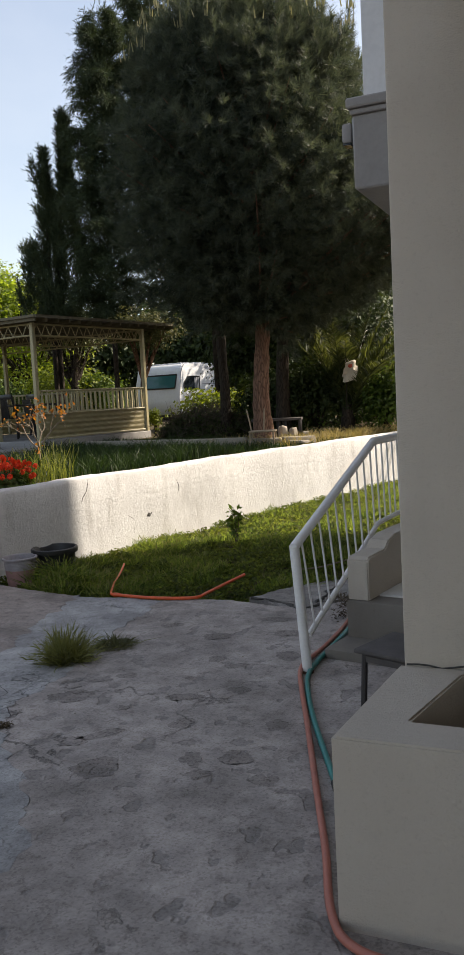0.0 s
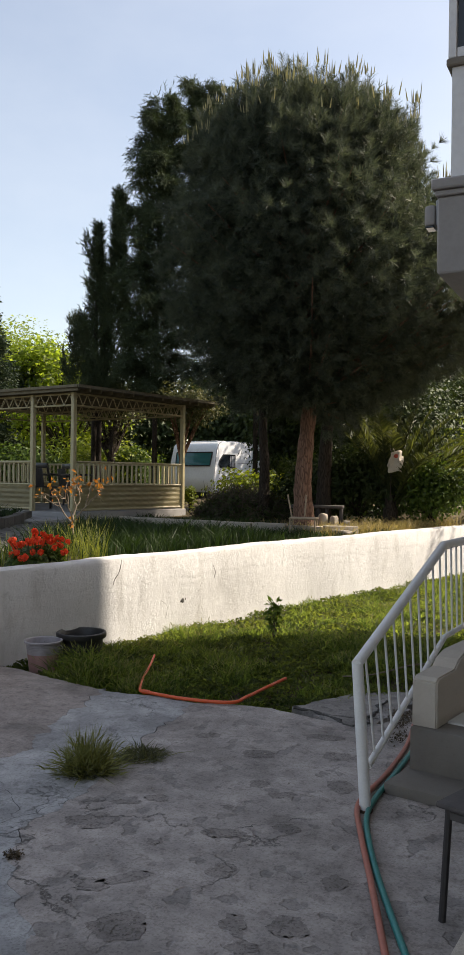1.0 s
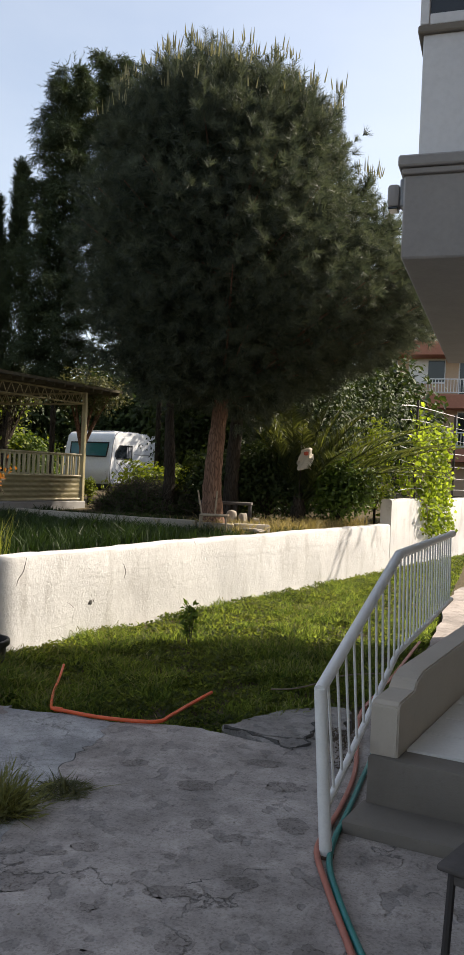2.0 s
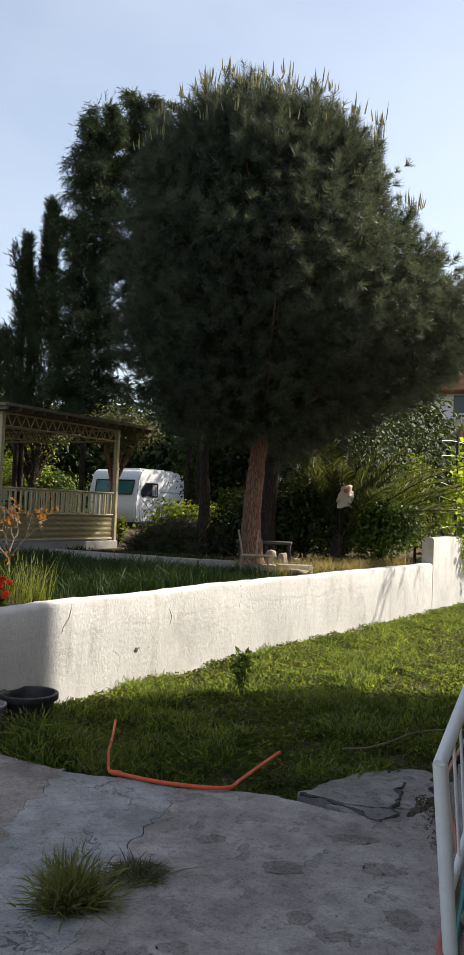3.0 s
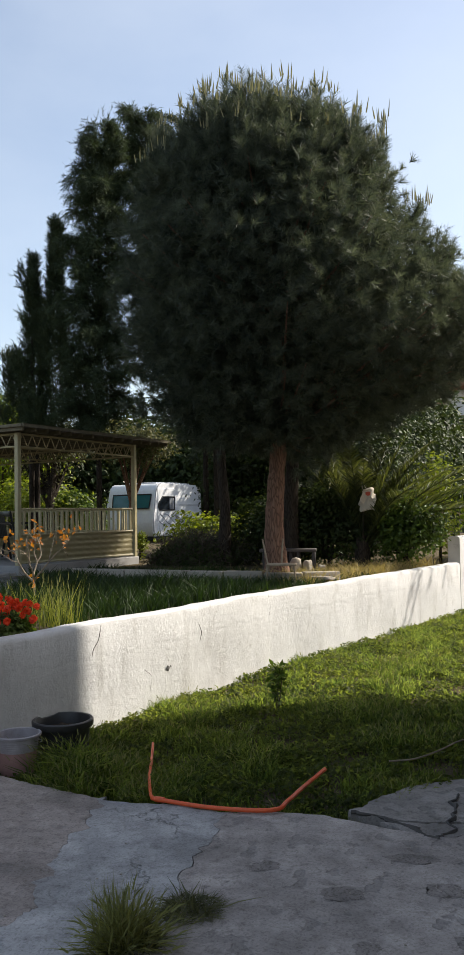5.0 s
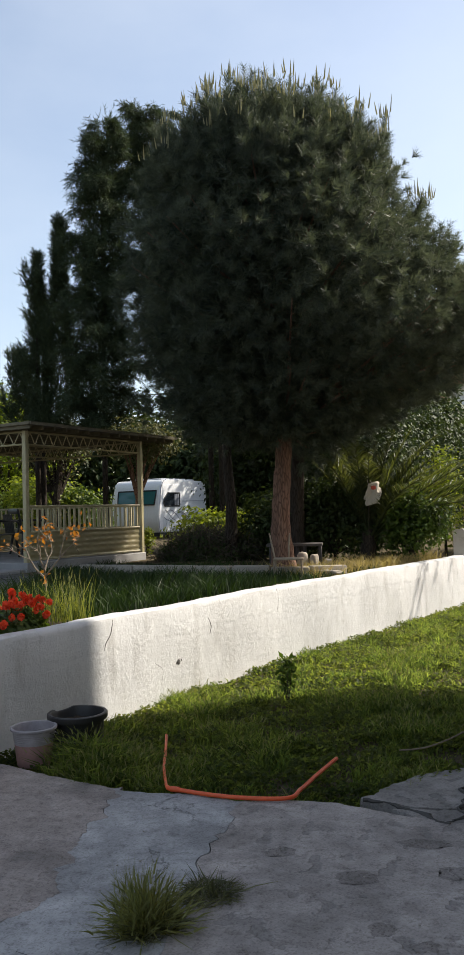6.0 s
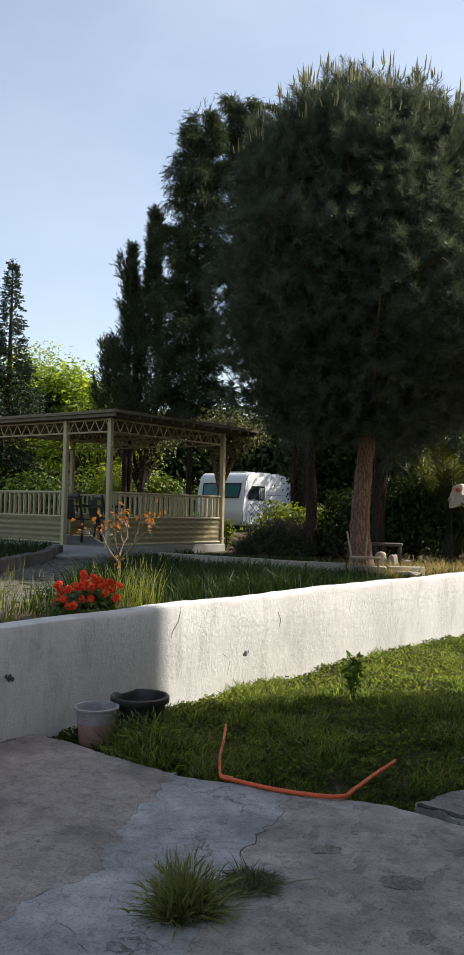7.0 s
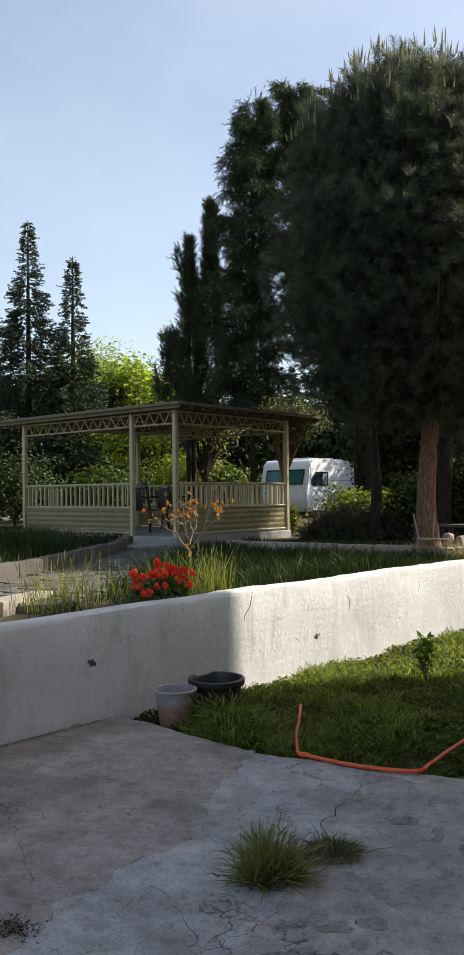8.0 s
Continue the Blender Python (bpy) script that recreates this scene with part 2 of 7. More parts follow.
M_POTSOIL = soil("potting_soil", (0.03, 0.025, 0.02), (0.07, 0.055, 0.04))
M_HOSE_O = plain("orange_hose", (0.72, 0.10, 0.025), 0.42, 0, 0.15, 20)
M_HOSE_R = plain("faded_red_hose", (0.40, 0.13, 0.09), 0.5, 0, 0.15, 20)
M_HOSE_G = plain("green_hose", (0.01, 0.20, 0.18), 0.4, 0, 0.15, 20)
M_DARKWOOD = plain("weathered_dark_wood", (0.07, 0.06, 0.056), 0.7, 0, 0.3, 14)
M_OLDWOOD = plain("old_bleached_wood", (0.28, 0.22, 0.15), 0.85, 0, 0.3, 14)
M_IRON = plain("dark_iron", (0.05, 0.045, 0.045), 0.55, 0.4)
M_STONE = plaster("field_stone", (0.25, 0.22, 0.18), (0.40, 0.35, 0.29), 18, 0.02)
M_CHAIR = plain("black_plastic_chair", (0.02, 0.02, 0.022), 0.35)
M_SOIL = soil("garden_soil", (0.07, 0.055, 0.035), (0.16, 0.13, 0.08))
M_BARK = bark("pine_bark", (0.15, 0.08, 0.055), (0.29, 0.172, 0.12))
# trunk bark with the shade under the crowns coloured in
M_BARK_D = bark("shade_dark_bark", (0.035, 0.028, 0.022), (0.08, 0.063, 0.05))
M_PINE = leafy("pine_needles", (0.016, 0.027, 0.022), (0.125, 0.142, 0.098), 0.5, 0.34, 3.2, 0.45, (1.7, 1.7, 1.15))
M_CANDLE = leafy("pine_candles", (0.24, 0.24, 0.15), (0.40, 0.37, 0.24), 0.7, 0.3)
M_CYP = leafy("cypress_scales", (0.022, 0.036, 0.020), (0.065, 0.09, 0.042), 0.7, 0.2)
M_SPRUCE = leafy("cedar_needles", (0.018, 0.033, 0.018), (0.05, 0.075, 0.04), 0.7, 0.15)
M_LEAF = leafy("shrub_leaves", (0.03, 0.06, 0.012), (0.12, 0.19, 0.03), 0.5, 0.4)
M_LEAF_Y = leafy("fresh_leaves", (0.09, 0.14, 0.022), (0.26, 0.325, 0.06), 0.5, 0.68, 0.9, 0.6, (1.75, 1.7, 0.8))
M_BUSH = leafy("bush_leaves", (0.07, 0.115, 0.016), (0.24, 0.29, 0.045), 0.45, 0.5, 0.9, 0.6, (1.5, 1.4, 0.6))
M_OLIVE = leafy("olive_leaves", (0.06, 0.07, 0.035), (0.16, 0.16, 0.085), 0.6, 0.3)
# darker copy of the shrub leaves, with deep shade put into the colour
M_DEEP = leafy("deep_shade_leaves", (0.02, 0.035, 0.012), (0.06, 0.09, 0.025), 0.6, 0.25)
M_GRASS = leafy("lawn_grass", (0.008, 0.019, 0.008), (0.053, 0.074, 0.026), 0.6, 0.62, 0.9, 0.6, (7.4, 6.5, 2.7))
M_TALL = leafy("tall_grass", (0.008, 0.022, 0.005), (0.036, 0.068, 0.014), 0.55, 0.4, 0.9, 0.6, (1.3, 1.25, 0.7))
M_WEED = leafy("lawn_weed_leaves", (0.016, 0.028, 0.009), (0.085, 0.104, 0.036), 0.55, 0.6, 1.4, 0.35, (4.6, 4.2, 1.6))
M_TALL2 = leafy("yellow_long_grass", (0.10, 0.13, 0.025), (0.34, 0.36, 0.10), 0.55, 0.5)
M_EAR = leafy("green_ears", (0.13, 0.15, 0.05), (0.26, 0.26, 0.11), 0.7, 0.35)
M_STRAW = leafy("seed_heads", (0.24, 0.19, 0.09), (0.46, 0.37, 0.19), 0.7, 0.4)
M_PALM = leafy("palm_leaflets", (0.022, 0.036, 0.014), (0.105, 0.122, 0.048), 0.5, 0.45, 0.9, 0.6, (1.9, 1.75, 0.8))
M_LITTER = leafy("dead_leaves", (0.035, 0.026, 0.018), (0.13, 0.095, 0.06), 0.8, 0.15)
M_TUFT = leafy("wild_barley", (0.095, 0.108, 0.03), (0.30, 0.29, 0.10), 0.55, 0.35)
M_RED = leafy("red_petals", (0.70, 0.05, 0.02), (0.92, 0.15, 0.06), 0.5, 0.35)
M_RUSTLEAF = leafy("orange_leaves", (0.30, 0.09, 0.015), (0.50, 0.22, 0.04), 0.6, 0.4)
M_TWIG = plain("dry_twigs", (0.23, 0.18, 0.13), 0.9, 0, 0.3, 20)
M_BRUSH = plain("brush_pile", (0.08, 0.065, 0.05), 0.95, 0, 0.3, 20)
M_APT = plaster("salmon_render", (0.50, 0.36, 0.25), (0.56, 0.41, 0.30), 8, 0.005, (0.35, 0.25, 0.18), 0.15)
M_APT_BAND = plain("brick_red_band", (0.36, 0.15, 0.10), 0.85)
M_APT_WHITE = plain("white_joinery", (0.75, 0.75, 0.75), 0.5, 0, 0.05)
M_ROOFTILE = plain("clay_roof", (0.30, 0.15, 0.10), 0.85)
M_CLOTH = plain("white_sack", (0.52, 0.46, 0.38), 0.8)
M_SACKRED = plain("red_print", (0.55, 0.10, 0.06), 0.8)
# path stones darker than bare stone, the shade lying on them included in the colour
M_PATH = plaster("shaded_path_stone", (0.065, 0.06, 0.053), (0.115, 0.107, 0.095), 22, 0.012)
M_CRACK = plain("dark_cavity", (0.07, 0.065, 0.06), 0.95)
M_WIRE = plain("galvanised_wire", (0.45, 0.45, 0.46), 0.4, 0.6)

# ---- mesh tools ----
def smooth(me, angle=40):
    me.shade_smooth()
    me.set_sharp_from_angle(angle=radians(angle))


def part(name, bm, mat, parent=None, label="", soft=True):
    """One mesh object from a bmesh, under a thing or under a part."""
    me = bpy.data.meshes.new(name)
    bmesh.ops.recalc_face_normals(bm, faces=bm.faces)
    bm.to_mesh(me)
    bm.free()
    me.materials.append(mat)
    if soft:
        smooth(me)
    ob = new(name, me)
    if parent is not None:
        ob.parent = parent
    if label:
        ob["label"] = label
    return ob


def thing(name, at=(0, 0, 0), rz=0.0, label="", category="", group="", kind=""):
    ob = new(name)
    ob.empty_display_size = 0.1
    ob.matrix_world = pose(*at, 0, 0, rz)
    return tagged(ob, label, category, group, kind)


def cuboid(bm, lo, hi, bevel=0.0, m=None, seg=1):
    """A box between two corners, its edges rounded."""
    r = bmesh.ops.create_cube(bm, size=1.0)
    vs = r["verts"]
    lo, hi = Vector(lo), Vector(hi)
    for v in vs:
        v.co = Vector([lo[i] + (hi[i] - lo[i]) * (v.co[i] + 0.5) for i in range(3)])
    if bevel > 0:
        es = list({e for v in vs for e in v.link_edges})
        out = bmesh.ops.bevel(bm, geom=es, offset=bevel, segments=seg, affect="EDGES", profile=0.5)
        vs = list({v for f in out["faces"] for v in f.verts} | {v for v in vs if v.is_valid})
    if m is not None:
        bmesh.ops.transform(bm, matrix=m, verts=vs)
    return vs


def tube(bm, pts, radius, sides=8, cap=True):
    """A round bar along points; radius is a number or one per point."""
    pts = [Vector(p) for p in pts]
    rad = radius if isinstance(radius, (list, tuple)) else [radius] * len(pts)
    rings, up = [], None
    for i, p in enumerate(pts):
        d = (pts[min(i + 1, len(pts) - 1)] - pts[max(i - 1, 0)]).normalized()
        if up is None:
            up = Vector((0, 0, 1)) if abs(d.z) < 0.9 else Vector((1, 0, 0))
        side = d.cross(up)
        if side.length < 1e-4:
            side = d.cross(Vector((0.3, 1, 0.1)))
        side.normalize()
        up = side.cross(d)
        rings.append([bm.verts.new(p + rad[i] * (math.cos(a) * side + math.sin(a) * up)) for a in (2 * math.pi * k / sides for k in range(sides))])
    for a, b in zip(rings, rings[1:]):
        for k in range(sides):
            bm.faces.new((a[k], a[(k + 1) % sides], b[(k + 1) % sides], b[k]))
    if cap:
        bm.faces.new(rings[0][::-1])
        bm.faces.new(rings[-1])


def lathe(bm, profile, sides=28, centre=(0, 0, 0)):
    """A turned shape from (radius, height) pairs."""
    rings = []
    for r, z in profile:
        if r < 1e-5:
            rings.append([bm.verts.new((centre[0], centre[1], centre[2] + z))])
        else:
            rings.append([bm.verts.new((centre[0] + r * math.cos(2 * math.pi * k / sides), centre[1] + r * math.sin(2 * math.pi * k / sides), centre[2] + z)) for k in range(sides)])
    for a, b in zip(rings, rings[1:]):
        for k in range(sides):
            q = [a[k % len(a)], a[(k + 1) % len(a)], b[(k + 1) % len(b)], b[k % len(b)]]
            q = list(dict.fromkeys(q))
            if len(q) > 2:
                bm.faces.new(q)


def curve_points(pts, n=24):
    """A smooth line through control points (Catmull-Rom)."""
    p = [Vector(q) for q in pts]
    p = [p[0] * 2 - p[1]] + p + [p[-1] * 2 - p[-2]]
    out = []
    for i in range(1, len(p) - 2):
        for k in range(n):
            t = k / n
            out.append(0.5 * ((2 * p[i]) + (p[i + 1] - p[i - 1]) * t + (2 * p[i - 1] - 5 * p[i] + 4 * p[i + 1] - p[i + 2]) * t * t + (3 * p[i] - p[i - 1] - 3 * p[i + 1] + p[i + 2]) * t ** 3))
    out.append(p[-2])
    return out


def raw_mesh(name, verts, faces, mat, parent=None, label="", soft=False):
    """Many small triangles or quads straight from arrays."""
    me = bpy.data.meshes.new(name)
    verts, faces = np.asarray(verts, np.float32), np.asarray(faces, np.int32)
    k = faces.shape[1]
    me.vertices.add(len(verts))
    me.vertices.foreach_set("co", verts.ravel())
    me.loops.add(faces.size)
    me.loops.foreach_set("vertex_index", faces.ravel())
    me.polygons.add(len(faces))
    me.polygons.foreach_set("loop_start", np.arange(0, faces.size, k, dtype=np.int32))
    me.update(calc_edges=True)
    me.validate()
    me.materials.append(mat)
    if soft:
        smooth(me, 60)
    ob = new(name, me)
    if parent is not None:
        ob.parent = parent
    if label:
        ob["label"] = label
    return ob


def unit(v):
    return v / np.maximum(np.linalg.norm(v, axis=-1, keepdims=True), 1e-9)


def blades(base, tip, width, rng):
    """Pointed slivers from base to tip: one triangle each."""
    d = tip - base
    side = unit(np.cross(d, rng.normal(size=d.shape))) * np.asarray(width).reshape(-1, 1) / 2
    v = np.stack([base - side, base + side, tip], 1).reshape(-1, 3)
    return v, np.arange(len(v)).reshape(-1, 3)


def bent_blades(base, tip, sag, width, rng):
    """Slivers that bend at half length: a quad and a point, as three triangles."""
    d = tip - base
    side = unit(np.cross(d, rng.normal(size=d.shape))) * np.asarray(width).reshape(-1, 1) / 2
    mid = (base + tip) / 2 + sag
    v = np.stack([base - side, base + side, mid - side * 0.8, mid + side * 0.8, tip], 1).reshape(-1, 3)
    o = np.arange(len(base))[:, None] * 5
    f = np.concatenate([o + [0, 1, 3], o + [0, 3, 2], o + [2, 3, 4]])
    return v, f


def leaves(at, facing, size, rng, aspect=0.55):
    """Folded pointed leaves: two triangles each, hinged on the midrib."""
    n = len(at)
    facing = unit(facing)
    along = unit(np.cross(facing, rng.normal(size=(n, 3))))
    side = np.cross(facing, along)
    s = np.asarray(size).reshape(-1, 1)
    tip = at + along * s
    fold = facing * s * 0.16
    l, r = at + along * s * 0.45 + side * s * aspect / 2 + fold, at + along * s * 0.45 - side * s * aspect / 2 + fold
    v = np.stack([at, l, tip, r], 1).reshape(-1, 3)
    o = np.arange(n)[:, None] * 4
    return v, np.concatenate([o + [0, 1, 2], o + [0, 2, 3]])


def join(*pieces):
    vs, fs, o = [], [], 0
    for v, f in pieces:
        vs.append(v)
        fs.append(f + o)
        o += len(v)
    return np.concatenate(vs), np.concatenate(fs)

# ---- ground, pavement, garden wall, house ----
def wall_x(y):
    """Face of the garden wall that looks on the yard."""
    return -3.36 + (y - 10.1) * (0.2018 if y < 10.1 else 0.256)


def garden_z(off, y):
    """Height of the raised garden, off metres behind the wall's face."""
    z = np.interp(off, [0, 0.5, 2, 4, 9, 14, 22, 60], [0.73, 0.735, 0.765, 0.78, 0.80, 0.76, 0.6, 0.5])
    return float(z)


def ground():
    bm = bmesh.new()
    offs = [500, 80, 30, 12, 6, 3, 0.02, -0.06, -0.12, -0.35, -0.8, -1.5, -2.2, -3, -4, -5.5, -7, -9, -11, -14, -18, -22, -30, -45, -90, -500]
    ys = [-500, -90, -30, -12, -6, -2] + list(np.arange(0, 30.1, 1.0)) + [36, 45, 60, 100, 500]
    rows = []
    for y in ys:
        yy = min(max(y, -40), 60)
        row = []
        for o in offs:
            z = -0.10 if o > -0.1 else garden_z(-o, y) + 0.035 * noise.noise(Vector((o * 0.8, y * 0.8, 3)))
            row.append(bm.verts.new((wall_x(yy) + o, y, z)))
        rows.append(row)
    for a, b in zip(rows, rows[1:]):
        for k in range(len(offs) - 1):
            bm.faces.new((a[k], b[k], b[k + 1], a[k + 1]))
    return tagged(part("ground", bm, M_SOIL), "bare brown garden soil and earth under the lawn", "ground", kind="structure")


ground()


def kerb_x(y):
    """Line of the kerb between the gazebo path and the upper grass."""
    return float(np.interp(y, [5.3, 6.5, 8.0, 9.8, 11.0, 11.9], [-5.9, -6.45, -7.0, -7.75, -8.4, -8.95]))


def upper_bed():
    """Grass bed behind the kerb, a step above the path."""
    bm = bmesh.new()
    ys = [2.0, 4.0, 5.3, 6.5, 7.2, 8.0, 8.9, 9.8, 10.4, 11.0, 11.5, 11.8]
    rows = []
    for y in ys:
        x = kerb_x(y) - 0.05 - (0.5 * (5.3 - y) * -0.9 if y < 5.3 else 0)
        rows.append([bm.verts.new((x - o, y, z)) for o, z in ((0, 0.6), (0, 0.92), (0.8, 0.935), (2.0, 0.93), (4.5, 0.9), (9.0, 0.80), (9.0, 0.6))])
    for a, b in zip(rows, rows[1:]):
        for k in range(6):
            bm.faces.new((a[k], a[k + 1], b[k + 1], b[k]))
    for r in (rows[0], rows[-1]):
        bm.faces.new(r)
    return tagged(part("ground_upper_bed", bm, M_SOIL, soft=False), "raised soil bed of the grass behind the kerb", "ground", kind="structure")


upper_bed()

# lawn edge of the concrete, from the garden wall to the house
EDGE = [(-4.40, 5.66), (-3.9, 5.60), (-3.55, 5.50), (-3.2, 5.43), (-2.85, 5.36), (-2.5, 5.41), (-2.2, 5.38), (-1.93, 5.46), (-1.62, 5.50), (-1.38, 5.44),
        (-1.12, 5.40), (-0.9, 5.44), (-0.72, 5.9), (-0.66, 6.7), (-0.6, 7.3), (-0.5, 9.0), (-0.4, 14.0), (0.7, 14.2)]


# joints between the three pours, from the lawn to the near side
JOINT_A = [(-2.95, 5.42), (-2.87, 5.06), (-2.79, 4.66), (-2.7, 4.4), (-2.59, 4.02), (-2.62, 3.76), (-2.62, 3.51), (-2.64, 3.24), (-2.4, 2.4), (-2.15, 1.6), (-2.1, 0.6), (-1.95, -1), (-1.9, -12)]
JOINT_B = [(-2.15, 5.40), (-2.13, 5.05), (-2.1, 4.75), (-1.98, 4.1), (-1.87, 3.55), (-1.88, 3.22), (-1.79, 2.97), (-1.53, 2.69), (-1.27, 2.46), (-1.06, 2.18), (-0.91, 1.95), (-0.82, 1.2), (-0.7, 0.6), (-0.66, -0.5), (-0.6, -12)]


def wobbly(pts, seed, amp=0.05):
    """A ragged crack line through the given points."""
    line = curve_points([(x, y, 0) for x, y in pts], 16)
    out = []
    for i, p in enumerate(line):
        w = amp if 0 < i < len(line) - 1 else 0
        out.append(Vector((p.x + w * noise.noise(Vector((p.x * 9, p.y * 9, seed))) * 1.6 + w * 0.5 * noise.noise(Vector((p.x * 40, p.y * 40, seed))), p.y + w * 0.6 * noise.noise(Vector((p.x * 15, p.y * 15, seed + 4))), 0)))
    return out


def pour(name, outline, mat, label, lift=0.0):
    bm = bmesh.new()
    vt = [bm.verts.new((p.x, p.y, lift)) for p in outline]
    vb = [bm.verts.new((p.x, p.y, -0.15)) for p in outline]
    bm.faces.new(vt)
    for k in range(len(vt)):
        bm.faces.new((vt[k], vb[k], vb[(k + 1) % len(vt)], vt[(k + 1) % len(vt)]))
    bmesh.ops.triangulate(bm, faces=[f for f in bm.faces if len(f.verts) > 4])
    return tagged(part(name, bm, mat, soft=False), label, "pavement", kind="structure")


def pavement():
    edge = wobbly(EDGE, 3, 0.03)
    a, b = wobbly(JOINT_A, 11), wobbly(JOINT_B, 17)
    gap = lambda p: Vector((0.0005 + 0.004 * max(0.0, noise.noise(p * 5) + 0.12), 0, 0))
    ia = min(range(len(edge)), key=lambda k: (edge[k] - a[0]).length)
    ib = min(range(len(edge)), key=lambda k: (edge[k] - b[0]).length)
    left = edge[:ia] + [p - gap(p) for p in a] + [Vector((wall_x(-12) - 0.05, -12, 0)), Vector((wall_x(0) - 0.05, 0, 0))]
    mid = [p + gap(p) for p in a[::-1]] + edge[ia + 1:ib] + [p - gap(p) for p in b]
    right = edge[ib + 1:] + [Vector((9, 14.2, 0)), Vector((9, -12, 0))] + [p + gap(p) for p in b[::-1]]
    pour("pavement_left", left, M_PAVE_OLD, "old brownish-grey rough concrete yard with cracks")
    pour("pavement_strip", mid, M_PAVE_NEW, "smoother bluish-grey concrete repair strip")
    return pour("pavement_right", right, M_PAVE, "grey concrete yard with flaked dark patches")


pave = pavement()


def pavement_cracks():
    """Open hairline cracks in the concrete."""
    lines = ([(-3.85, 4.05), (-3.54, 3.86), (-3.13, 3.54), (-3.0, 3.43), (-2.81, 3.29), (-2.71, 3.23)], [(-3.5, 3.83), (-3.49, 3.72), (-3.6, 3.55)], [(-1.87, 3.59), (-1.89, 3.46), (-1.92, 3.4), (-1.93, 3.28), (-2.0, 3.1)],
             [(-2.62, 3.68), (-2.29, 3.52), (-2.09, 3.36), (-2.0, 3.24)], [(-1.12, 3.47), (-1.06, 3.57), (-0.96, 3.63), (-0.89, 3.74), (-0.72, 3.86)])
    gape = [(-1.51, 5.6), (-1.33, 5.56), (-1.24, 5.52), (-1.1, 5.43), (-1.02, 5.36), (-0.96, 5.42), (-0.96, 5.69), (-0.97, 6.07)]      # wide crack round the heaved slab
    for k, pts in enumerate(lines + (gape,)):
        line = [Vector((p.x, p.y, -0.001)) for p in wobbly(pts, 40 + k, 0.05)[::2]]
        bm = bmesh.new()
        tube(bm, line, [(0.0008 + 0.0026 * max(0.0, 0.35 + noise.noise(p * 12))) * (5 if pts is gape else 1) for p in line], 5)
        part("crack", bm, M_CRACK, pave)


pavement_cracks()


def flake_scars():
    """Shallow scars where the top skin of the concrete has come off, with crisp ragged rims."""
    spots = ((-1.02, 2.65, 0.11, 0.085, 0.5), (-1.30, 2.86, 0.07, 0.06, 0.3), (-1.2, 2.98, 0.11, 0.04, 0.9), (-1.04, 3.52, 0.10, 0.05, 0.5), (-0.89, 3.20, 0.06, 0.06, 0.2), (-0.67, 2.85, 0.05, 0.07, 0.6),
             (-0.58, 2.72, 0.055, 0.04, 0.4), (-0.49, 2.92, 0.07, 0.08, 0.3), (-1.63, 3.37, 0.11, 0.09, 0.5), (-1.51, 3.74, 0.06, 0.045, 0.3), (-1.14, 4.15, 0.055, 0.06, 0.1), (-0.96, 4.07, 0.06, 0.04, 0.5),
             (-1.33, 4.58, 0.10, 0.07, 0.4), (-1.75, 4.76, 0.07, 0.06, 0.4), (-1.63, 3.63, 0.07, 0.03, 0.4), (-0.75, 4.3, 0.07, 0.09, 0.6), (-0.8, 3.7, 0.06, 0.05, 0.2), (-1.28, 3.30, 0.035, 0.03, 0.0),
             (-1.42, 3.5, 0.03, 0.025, 0.4), (-1.15, 3.8, 0.025, 0.03, 0.4), (-0.3, 2.75, 0.06, 0.05, 0.4), (-0.45, 3.3, 0.05, 0.06, 0.2), (-0.9, 4.75, 0.09, 0.07, 0.3), (-1.1, 5.05, 0.12, 0.05, 0.2))
    for k, (x, y, rx, ry, turn) in enumerate(spots):
        bm = bmesh.new()
        ring = []
        for j in range(44):
            a = 2 * math.pi * j / 44
            d = Vector((math.cos(a), math.sin(a), 0))
            r = 1 + 0.55 * noise.noise(d * 1.3 + Vector((k * 7.1, 0, 0))) + 0.22 * noise.noise(d * 5 + Vector((0, k * 3.3, 0)))
            ring.append(bm.verts.new((d.x * rx * r, d.y * ry * r, 0.0)))
        bm.faces.new(ring)
        bmesh.ops.triangulate(bm, faces=list(bm.faces))
        ob = part("flake_scar", bm, M_SCAR, pave, soft=False)
        ob.matrix_world = pose(x, y, 0.0016, 0, 0, math.degrees(turn))


flake_scars()


